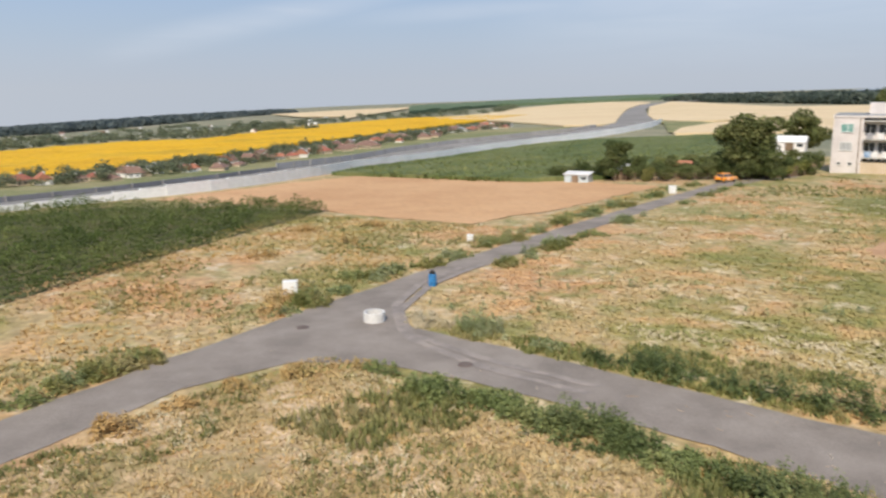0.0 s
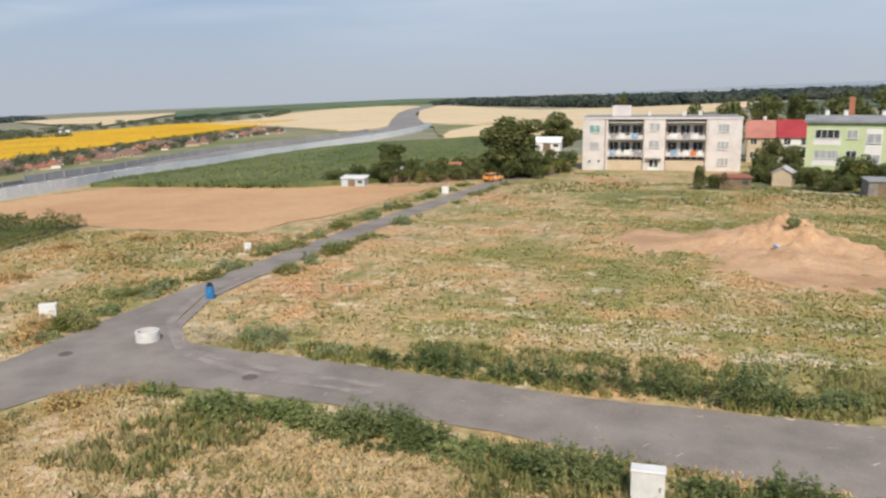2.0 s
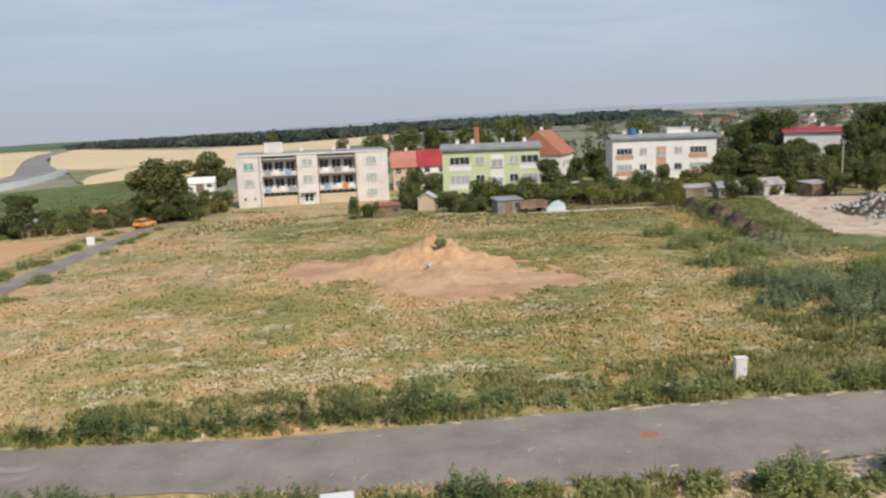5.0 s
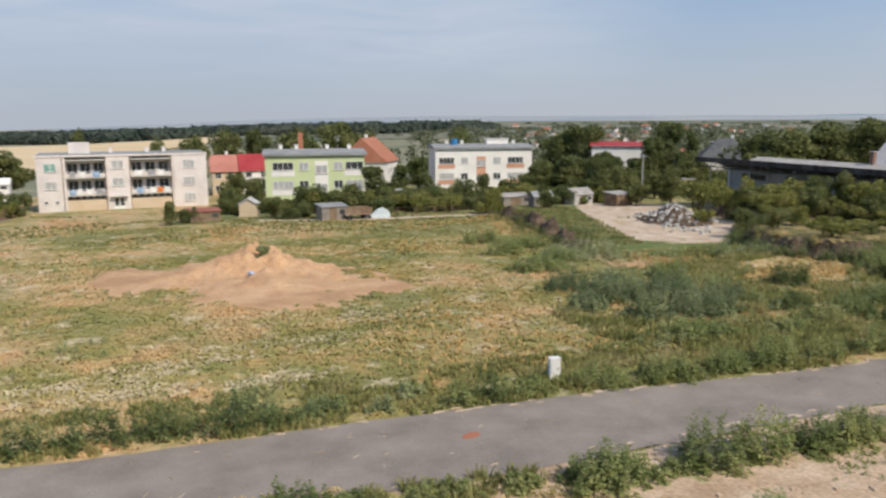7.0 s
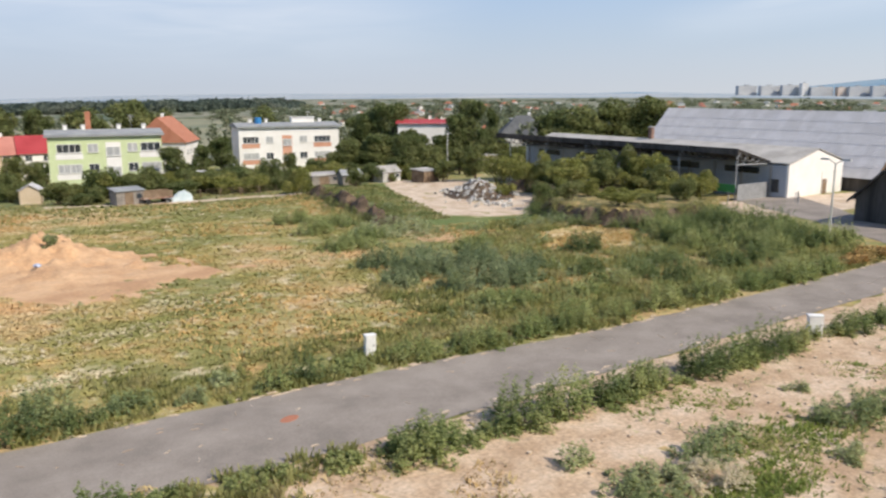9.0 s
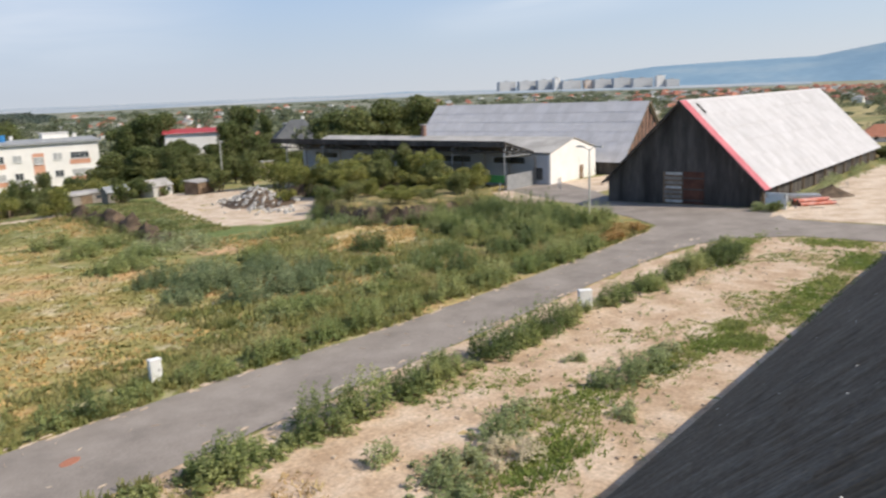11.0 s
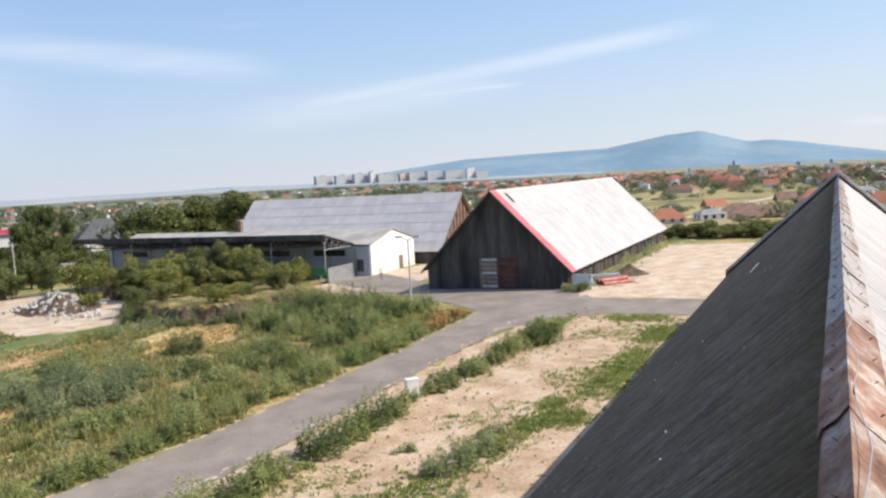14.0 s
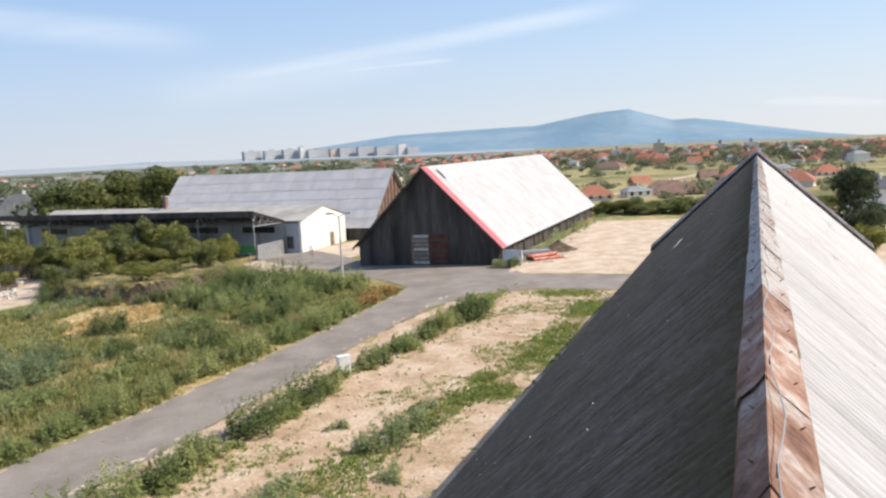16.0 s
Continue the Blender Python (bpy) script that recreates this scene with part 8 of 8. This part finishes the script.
shack("garden_shed", 58.7, 119.5, 0, 5.6, 3.0, 1.6, M_GREYWOOD, M_CORRN, "low grey shed with sagging roof")
shack("garden_shed", 58.1, 119.2, 8, 4.6, 2.6, 1.5, M_GREYWOOD, M_CORRN, "long low grey plank shed with a patched roof")
shack("garden_shed", 61.1, 114.5, -6, 3.2, 2.4, 1.7, M_GREYWOOD, M_ROOFG, "grey weathered plank shed beside the track", False)
shack("garden_shed", 96.0, 122.0, 0, 5.0, 4.0, 3.2, M_BEIGE, M_CORR, "pale rendered outbuilding with sheet roof")


def wagon():
    ob = thing("old_trailer", "rusty brown farm trailer parked by the track", "trailer", at=at(29.0, 109.3, 4))
    Build().box(-2.0, -0.9, 0.7, 2.0, 0.9, 0.85).done("bed", M_RUST, ob)
    for y in (-0.9, 0.85):
        for k in range(3):
            Build().box(-2.0, y, 0.88 + 0.3 * k, 2.0, y + 0.05, 1.12 + 0.3 * k).done("side_board", M_WOOD, ob)
    for x in (-1.3, 1.3):
        for s in (-1, 1):
            Build().rod((x, s * 0.75, 0.36), (x, s * 0.95, 0.36), 0.38, None, 14).done("wheel", M_RUBBER, ob)
    Build().rod((2.0, 0, 0.75), (3.2, 0, 0.4), 0.05, None, 6).done("drawbar", M_STEEL, ob)


wagon()
tarp = Build()
for i in range(10):
    for j in range(6):
        f = lambda a, b: (31.0 + 0.28 * a, 108.9 + 0.35 * b, gz(31, 109) + 1.5 * math.sin(math.pi * (a + 1) / 13) * (1 - 0.1 * b) + 0.12 * math.sin(a * 2.3 + b * 1.7))
        tarp.face(f(i, j), f(i + 1, j), f(i + 1, j + 1), f(i, j + 1))
for i in range(10):
    p, q = f(i, 0), f(i + 1, 0)
    tarp.face((p[0], p[1] - 0.1, gz(31, 109) - 0.05), (q[0], q[1] - 0.1, gz(31, 109) - 0.05), q, p)
tagged(tarp.done("tarpaulin", M_TARP), "heap covered with a pale blue tarpaulin", "tarpaulin")
tank = Build()
for k in range(6):
    a0, a1 = math.pi * k / 12, math.pi * (k + 1) / 12
    tank.rod((0, 0, 0.9 + 0.6 * math.sin(a0)), (0, 0, 0.9 + 0.6 * math.sin(a1)), 0.75 * math.cos(a0), 0.75 * math.cos(a1), 16)
tank.rod((0, 0, -0.1), (0, 0, 0.9), 0.75, 0.75, 16)
t_ob = tank.done("water_tank", M_WHITE)
t_ob.matrix_basis = at(66.5, 122.4)
tagged(t_ob, "white round water tank in the gardens", "water tank")


def fence(points, h, step, label, slats=False):
    ob = thing("garden_fence", label, "fence")
    for (xa, ya), (xb, yb) in zip(points, points[1:]):
        n = max(1, int(math.hypot(xb - xa, yb - ya) / step))
        for i in range(n):
            x, y = xa + (xb - xa) * i / n, ya + (yb - ya) * i / n
            x2, y2 = xa + (xb - xa) * (i + 1) / n, ya + (yb - ya) * (i + 1) / n
            Build().box(x - 0.06, y - 0.06, gz(x, y) - 0.2, x + 0.06, y + 0.06, gz(x, y) + h).done("post", M_WOOD, ob)
            for z in (0.3, 0.65, 1.0) if not slats else (0.4, 1.0):
                Build().rod((x, y, gz(x, y) + z * h * 0.95), (x2, y2, gz(x2, y2) + z * h * 0.95), 0.02, None, 4).done("rail", M_WOOD, ob)
            if slats:
                for k in range(6):
                    u = (k + 0.5) / 6
                    xx, yy = x + (x2 - x) * u, y + (y2 - y) * u
                    Build().box(xx - 0.12, yy - 0.02, gz(xx, yy) + 0.05, xx + 0.12, yy + 0.02, gz(xx, yy) + h).done("slat", M_WOOD, ob)


fence([(-42, 117.5), (-28, 122)], 1.3, 2.6, "concrete post garden fence beside the lane")
fence([(-21.5, 131), (-17, 143)], 1.6, 2.2, "brown board fence beside the apartment block", True)
fence([(33, 112), (47, 110.5)], 1.2, 2.4, "low garden fence along the track")


def power_pole(x, y, h):
    ob = thing("power_pole", "grey concrete power pole with crossarm", "power pole", at=at(x, y))
    Build().rod((0, 0, -0.3), (0, 0, h), 0.13, 0.08, 8).done("pole", M_CONC, ob)
    Build().box(-0.6, -0.05, h - 0.5, 0.6, 0.05, h - 0.4).done("crossarm", M_STEEL, ob)
    for x2 in (-0.5, 0, 0.5):
        Build().rod((x2, 0, h - 0.398), (x2, 0, h - 0.22), 0.04, None, 6).done("insulator", M_WHITE, ob)


power_pole(78.5, 71.0, 6.4)
power_pole(83.0, 118.0, 8.0)

# ---- village beyond the motorway ----
rng_v = random.Random(9)
V_KIND = []
for i, (wm, rm, W, D, Hh, Rh, hip, lab) in enumerate((
        (M_OFFW, M_TILE2, 9, 8, 3.0, 3.2, 0, "small white house with orange tiled roof"), (M_BEIGE, M_TILE, 10, 8, 3.2, 2.6, 0.8, "small beige house with red hipped roof"),
        (M_OFFW, M_TILE3, 8, 7, 3.0, 3.6, 0, "small white house with brown gable roof"), (M_SALMON, M_TILE, 11, 9, 5.4, 3.0, 0.8, "two-storey salmon house with red roof"),
        (M_OFFW, M_ROOFG, 9, 8, 5.2, 1.6, 0.6, "white house with low grey roof"), (M_PLASTER, M_TILE2, 12, 9, 4.6, 3.4, 0.9, "cream house with broad orange roof"), (M_BEIGE, M_TILE3, 17, 10, 3.0, 3.0, 0.9, "long beige house with brown hipped roof"))):
    V_KIND.append((wm, rm, W, D, Hh, Rh, hip, lab))


def village_house(k, x, y, rz, s, group):
    wm, rm, W, D, Hh, Rh, hip, lab = V_KIND[k]
    far = math.hypot(x, y) > 400
    if far:
        return FAR_HOUSES.append((k, x, y, rz, s))
    key = ("f" if far else "v", k)
    if key in TREE_KIND:
        return copy_thing(TREE_KIND[key], at(x, y, rz) @ Matrix.Diagonal((s / TREE_KIND[key].scale.x,) * 3 + (1,)))
    TREE_KIND[key] = gable_house("house", lab, at(x, y, rz, s), W, D, Hh, Rh, wm, rm, group, hip, not far and "simple")
    return TREE_KIND[key]


GROVE = []
FAR_HOUSES = []


def far_houses():
    """The many small houses on the far slopes, joined."""
    mats = [M_OFFW, M_BEIGE, M_SALMON, M_TILE, M_TILE2, M_TILE3, M_ROOFG]
    vs, fs, mi = [], [], []
    for k, x, y, rz, s in FAR_HOUSES:
        wm, rm, W, D, Hh, Rh, hip, lab = V_KIND[k]
        m = at(x, y, rz, s)
        o, c = 0.5, (D * 0.42 if hip else -0.3)
        p = [(0, 0, -3), (W, 0, -3), (W, D, -3), (0, D, -3), (0, 0, Hh), (W, 0, Hh), (W, D, Hh), (0, D, Hh),
             (-o, -o, Hh - 0.1), (W + o, -o, Hh - 0.1), (W + o, D + o, Hh - 0.1), (-o, D + o, Hh - 0.1), (c, D / 2, Hh + Rh), (W - c, D / 2, Hh + Rh)]
        for i in range(3):
            q = W * (i + 0.5) / 3
            p += [(q - 0.6, -0.06, 1.0), (q + 0.6, -0.06, 1.0), (q + 0.6, -0.06, 2.3), (q - 0.6, -0.06, 2.3)]
        n = len(vs)
        vs += [tuple(m @ Vector(v)) for v in p]
        wall = mats.index(wm) if wm in mats else 0
        roof = mats.index(rm)
        for f, j in (((0, 1, 5, 4), wall), ((1, 2, 6, 5), wall), ((2, 3, 7, 6), wall), ((3, 0, 4, 7), wall), ((8, 9, 13, 12), roof), ((10, 11, 12, 13), roof), ((9, 10, 13), roof if hip else wall), ((11, 8, 12), roof if hip else wall), ((14, 15, 16, 17), 6), ((18, 19, 20, 21), 6), ((22, 23, 24, 25), 6)):
            fs.append(tuple(n + i for i in f))
            mi.append(j)
    me = mesh_of(vs, fs, "far_houses", mats[0])
    for extra in mats[1:]:
        me.materials.append(extra)
    me.polygons.foreach_set("material_index", mi)
    tagged(new("far_houses", me), "small houses with red and brown roofs on the far slopes", "houses", kind="stuff")



def plant(kinds, x, y, h, w):
    GROVE.append((x, y, h, w))


def grove(name, label, items, seed):
    """Many far trees and shrubs as one mesh."""
    rng = np.random.RandomState(seed)
    vs, fs, n0 = [], [], 0
    for x, y, h, w in items:
        n = 150
        lob = rng.normal(0, 1, (6, 3)) * (w * 0.2, w * 0.2, h * 0.13) + (0, 0, h * 0.55)
        pick = rng.randint(0, 6, n)
        d = rng.normal(0, 1, (n, 3))
        d /= np.linalg.norm(d, axis=1)[:, None]
        c = lob[pick] + d * (w * 0.26, w * 0.26, h * 0.3) * (rng.uniform(0.3, 1.05, n) ** 0.4)[:, None]
        c[:, 2] = np.maximum(c[:, 2], 0.1)
        v, f = leaf_quads(c + (x, y, gz(x, y)), d, 0.085 * (w + h) * 0.5, rng)
        vs.append(v)
        fs.append(f + n0)
        n0 += len(v)
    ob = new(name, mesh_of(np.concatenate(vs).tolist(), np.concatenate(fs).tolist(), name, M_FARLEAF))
    return tagged(ob, label, "trees", kind="stuff")


strip = np.array([(-140, 60), (-137, 75), (-135, 84), (-131, 93), (-133, 107), (-138, 127), (-146, 146), (-152, 171), (-158, 200), (-164, 230), (-175, 287), (-182, 330), (-186, 372)], float)
ss = np.r_[0, np.cumsum(np.hypot(*np.diff(strip, axis=0).T))]
for i in range(84):
    q = ss[-1] * (i + 0.5) / 84 + rng_v.uniform(-3, 3)
    x, y = np.interp(q, ss, strip[:, 0]) - rng_v.uniform(0, 10), np.interp(q, ss, strip[:, 1])
    village_house(rng_v.choice((0, 6, 2, 1, 2, 0, 6, 2, 4)), x, y, rng_v.choice((-20, 0, 70, 90, -60)) + rng_v.uniform(-10, 10), rng_v.uniform(0.21, 0.38) * (1 + 0.4 * (q / ss[-1])), "village houses beyond the motorway")
for i in range(430):
    q = ss[-1] * rng_v.random()
    x, y = np.interp(q, ss, strip[:, 0]) - rng_v.uniform(-0.5, 21), np.interp(q, ss, strip[:, 1])
    plant(BUSH_KIND, x, y, rng_v.uniform(1.4, 3.3), rng_v.uniform(2.4, 4.6))
top_line = np.array([(-313, 172), (-345, 228), (-320, 239), (-286, 250), (-309, 300), (-350, 384), (-374, 526), (-340, 640), (-420, 835)], float)
tt = np.r_[0, np.cumsum(np.hypot(*np.diff(top_line, axis=0).T))]
for i in range(150):
    q = tt[-1] * rng_v.random()
    f = 1.02 + 0.25 * rng_v.random() ** 2
    plant(TREE_KIND, float(np.interp(q, tt, top_line[:, 0])) * f, float(np.interp(q, tt, top_line[:, 1])) * f, rng_v.uniform(2.5, 6), rng_v.uniform(5, 12))
for i in range(90):
    a, r = radians(rng_v.uniform(-62, -40)), rng_v.uniform(420, 760)
    x, y = r * math.sin(a), r * math.cos(a)
    (plant(TREE_KIND, x, y, rng_v.uniform(2, 3.5), rng_v.uniform(8, 16)) if i % 3 else village_house(rng_v.choice((2, 4, 4)), x, y, rng_v.uniform(0, 180), rng_v.uniform(0.25, 0.45), "village houses beyond the motorway"))

# ---- town on the far slope ----
sheet("town_slope", [(136, 60), (134, 20), (134, -30)], [(420, 190), (470, 40), (460, -110)], 40, 40, 0.06, mat("dry_hillside", [(0.15, 0.155, 0.06), (0.27, 0.24, 0.10), (0.38, 0.31, 0.15), (0.20, 0.19, 0.08)], 0.03, 0.95, 0.4, 10.0, vary=0.35), "yellowish overgrown slope below the town", "grass")
for x, y, k, rz, s in ((157, 33, 5, -75, 0.62), (163, 24, 4, -60, 0.6), (166, 20, 6, -80, 0.72), (172, 8, 6, -70, 0.75), (190, 24, 6, -85, 0.6), (215, 30, 0, -60, 0.6), (230, 14, 2, -70, 0.65), (238, -4, 4, -80, 0.7), (222, -14, 5, -75, 0.6), (176, 4, 1, -90, 0.66), (152, -14, 1, -80, 0.7), (186, -12, 5, 80, 0.7), (160, -9, 1, 90, 0.6), (146, 40, 0, 10, 0.5), (205, 8, 5, -80, 0.7)):
    village_house(k, x, y, rz, s * 0.95, "town houses on the slope").location.z -= 1.6
for i in range(620):
    a, r = radians(rng_v.uniform(64, 101)), (rng_v.uniform(330, 480) if i % 6 == 0 else rng_v.uniform(450, 1100))
    village_house(rng_v.choice((0, 1, 1, 3, 4, 5, 2, 6)), r * math.sin(a), r * math.cos(a), rng_v.uniform(0, 360), rng_v.uniform(0.45, 0.75), "town houses on the slope")
for i in range(640):
    a, r = radians(rng_v.uniform(64, 102)), rng_v.uniform(145, 500) if i % 3 == 0 else rng_v.uniform(320, 900)
    plant(TREE_KIND if r > 300 else BUSH_KIND, r * math.sin(a), r * math.cos(a), rng_v.uniform(1, 3) if r < 330 else rng_v.uniform(3, 6.5), rng_v.uniform(3, 6) if r < 330 else rng_v.uniform(5, 9))
for i in range(190):
    a, r = radians(rng_v.uniform(5, 62)), rng_v.uniform(168, 460)
    x, y = r * math.sin(a), r * math.cos(a)
    if 97 < x < 122 and y < 95 or x < 80 and y < 175:
        continue
    plant(TREE_KIND, x, y, rng_v.uniform(5, 11), rng_v.uniform(5, 10))
for i in range(260):
    a, r = radians(rng_v.uniform(18, 66)), rng_v.uniform(480, 1300)
    plant(TREE_KIND, r * math.sin(a), r * math.cos(a), rng_v.uniform(2.5, 6), rng_v.uniform(8, 22))
for i in range(150):
    a, r = radians(rng_v.uniform(26, 64)), rng_v.uniform(300, 1000)
    village_house(rng_v.choice((0, 1, 2, 4, 5)), r * math.sin(a), r * math.cos(a), rng_v.uniform(0, 360), rng_v.uniform(0.4, 0.7), "houses among the valley trees")
sheet("town_path", [(150, 36), (185, 24), (230, 20), (300, 6)], [(151, 38), (186, 26.5), (231, 22.5), (301, 9)], 40, 2, 0.1, M_SAND, "pale path across the far slope", "path")


def tower_block(x, y, rz, W, D, Hh, wall_mat, label, floors):
    ob = thing("tower_block", label, "apartment building", "tower blocks on the horizon", at(x, y, rz))
    Build().box(0, 0, -6, W, D, Hh).done("wall", wall_mat, ob)
    Build().box(W * 0.4, D * 0.3, Hh, W * 0.6, D * 0.7, Hh + 3).done("roof_hut", M_ROOFG, ob)
    for k in range(floors):
        z = Hh * (k + 0.3) / floors
        Build().box(0.5, -0.15, z, W - 0.5, -0.05, z + Hh * 0.3 / floors).done("window_band", M_CONC, ob)


M_TOWER = mat("pale_grey_panels", [(0.36, 0.375, 0.40), (0.43, 0.44, 0.455)], 0.05, 0.9, 0, 8.0, vary=0.06)
M_TOWER2 = mat("white_panels", [(0.64, 0.62, 0.59)], 0.05, 0.9, 0, 8.0, vary=0.04)
M_TOWER3 = mat("tan_panels", [(0.50, 0.36, 0.27)], 0.05, 0.9, 0, 8.0, vary=0.04)
for az_d, wpx, hpx, mt in ((86.6, 30, 15, M_TOWER), (88.0, 30, 15, M_TOWER), (89.3, 26, 16, M_TOWER), (90.45, 10, 19, M_TOWER2), (91.0, 34, 14, M_TOWER), (92.55, 14, 14, M_TOWER3), (93.2, 30, 15, M_TOWER), (94.5, 30, 16, M_TOWER), (95.8, 34, 15, M_TOWER), (97.35, 14, 18, M_TOWER2), (98.0, 22, 12, M_TOWER)):
    a = radians(az_d - 31.8)
    tower_block(2700 * math.sin(a), 2700 * math.cos(a), 28 - (az_d - 31.8), wpx * 2.05, 18, hpx * 2.1, mt, "pale panel tower blocks on the horizon", 10)
for az_d, r, W, Hh, mt in ((115.2, 655, 8.5, 9.5, mat("yellow_panels", [(0.6, 0.48, 0.24)], 0.1, 0.9, 0, 8.0)), (112.4, 560, 6, 6, M_TOWER2), (119.0, 700, 13, 6.5, M_TOWER2), (121.0, 720, 12, 7, M_TOWER2)):
    a = radians(az_d - 31.8)
    tower_block(r * math.sin(a), r * math.cos(a), -(az_d - 31.8), W, 8, Hh, mt, "small block of flats among the houses", 4)

far_houses()
grove("far_trees", "dark green trees among the far houses", GROVE, 61)

# ---- woods and distance ----
def forest(name, label, near_line, far_line, count, hmin, hmax, width, material, seed, quads=44):
    """A far wood: crowns of uneven height between two lines, denser towards the near one."""
    rng = np.random.RandomState(seed)
    a, b = np.array(near_line, float), np.array(far_line, float)
    u = np.linspace(0, 1, len(a))
    t, d = rng.uniform(0, 1, count), rng.uniform(0, 1, count) ** 1.8
    x = np.interp(t, u, a[:, 0]) * (1 - d) + np.interp(t, u, b[:, 0]) * d
    y = np.interp(t, u, a[:, 1]) * (1 - d) + np.interp(t, u, b[:, 1]) * d
    h, w = rng.uniform(hmin, hmax, count), width * rng.uniform(0.7, 1.4, count)
    n = np.minimum(1.0, np.minimum(t, 1 - t) * 14 + 0.35)
    h = h * n
    q = rng.normal(0, 1, (count, quads, 3))
    q /= np.linalg.norm(q, axis=2)[..., None]
    c = np.stack([x[:, None] + q[..., 0] * w[:, None] * 0.5, y[:, None] + q[..., 1] * w[:, None] * 0.5, ground_z(x, y)[:, None] + h[:, None] * (0.5 + 0.46 * q[..., 2])], -1).reshape(-1, 3)
    v, f = leaf_quads(c, q.reshape(-1, 3), 0.16 * (width + hmax) * 0.5 + 0.4, rng, 0.9)
    return tagged(new(name, mesh_of(v.tolist(), f.tolist(), name, material)), label, "woods", kind="stuff")


M_WOODS = leafy("far_wood_crowns", [(0.085, 0.112, 0.092), (0.115, 0.145, 0.112), (0.155, 0.175, 0.135)], 0.02, 0.25)
# bluish crowns: the haze of distance is part of their colour
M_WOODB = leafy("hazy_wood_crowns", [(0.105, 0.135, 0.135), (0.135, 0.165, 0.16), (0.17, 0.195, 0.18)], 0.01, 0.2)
forest("far_woods", "dark belt of woodland behind the wheat", [(-357, 1225), (-190, 955), (-39, 720), (90, 740), (206, 660), (300, 690)], [(-480, 1800), (-250, 1500), (-20, 1250), (160, 1100), (300, 900), (420, 900)], 1500, 5.5, 10.0, 17, M_WOODS, 81)
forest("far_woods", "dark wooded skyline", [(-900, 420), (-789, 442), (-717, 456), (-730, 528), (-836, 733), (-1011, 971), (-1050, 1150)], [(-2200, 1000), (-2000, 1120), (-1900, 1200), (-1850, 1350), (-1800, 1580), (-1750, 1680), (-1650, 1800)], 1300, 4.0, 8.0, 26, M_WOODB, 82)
sheet("green_hill", [(-470, 690), (-610, 1150), (-420, 1390)], [(-950, 1400), (-1250, 2500), (-700, 2600)], 50, 20, 3, mat("green_hillside", [(0.10, 0.15, 0.08), (0.13, 0.18, 0.10)], 0.01, 1.0, 0.2, 10.0, vary=0.15), "green wooded hillside behind the wheat", "hill", kind="stuff", skirt=6, wave=1.2)
sheet("valley_plain", [(60, 560), (200, 520), (330, 420), (430, 300), (470, 210)], [(100, 1700), (650, 1600), (1150, 1300), (1500, 800), (1650, 560)], 60, 30, 0.4, mat("valley_fields", [(0.10, 0.13, 0.095), (0.15, 0.175, 0.13), (0.28, 0.265, 0.21), (0.13, 0.165, 0.135)], 0.012, 1.0, 0, 9.0, vary=0.2, spec=0.0), "hazy valley fields and groves", "plain", kind="structure", skirt=2)
# haze is painted into the plain's pale blue-grey colours
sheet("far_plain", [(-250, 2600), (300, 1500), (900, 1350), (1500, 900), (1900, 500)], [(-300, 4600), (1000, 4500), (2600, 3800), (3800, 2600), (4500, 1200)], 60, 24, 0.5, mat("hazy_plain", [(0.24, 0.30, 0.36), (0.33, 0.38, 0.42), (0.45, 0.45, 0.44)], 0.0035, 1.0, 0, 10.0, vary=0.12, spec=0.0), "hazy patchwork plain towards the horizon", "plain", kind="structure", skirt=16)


def mountain():
    prof = [(70, -0.3), (80, -0.05), (87.2, -0.2), (90, 0.2), (93.2, 0.55), (97.2, 0.96), (101.2, 1.08), (107.2, 1.17), (111.2, 1.82), (113.5, 1.97), (116.5, 1.06), (117.9, 1.1), (119.6, 0.85), (122.2, 0.35), (126, -0.3), (129.4, -0.7), (140, -1.0), (160, -1.0)]
    az_k, el_k = zip(*prof)
    az_d = np.arange(70, 160.1, 0.4)
    rows = 14
    verts = []
    for j in range(rows + 1):
        u = j / rows
        for a in az_d:
            r = 3600 + 1000 * u
            top = 12 + 4600 * math.tan(radians(float(np.interp(a, az_k, el_k))))
            x, y = r * math.sin(radians(a - 31.8)), r * math.cos(radians(a - 31.8))
            z0 = gz(x, y) - 6
            h = u ** 0.8
            rough = noise.fractal(Vector((x * 0.0016, y * 0.0016, 3.0)), 0.9, 2.0, 5) * 6 * math.sin(math.pi * min(1, u))
            verts.append((x, y, z0 + max(0, top - z0) * h + rough * (1 - u * 0.7)))
    n = len(az_d)
    faces = [(j * n + i + 1, j * n + i, (j + 1) * n + i, (j + 1) * n + i + 1) for j in range(rows) for i in range(n - 1)]
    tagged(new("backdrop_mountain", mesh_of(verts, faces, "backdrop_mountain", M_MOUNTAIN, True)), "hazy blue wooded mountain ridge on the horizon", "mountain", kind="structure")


mountain()
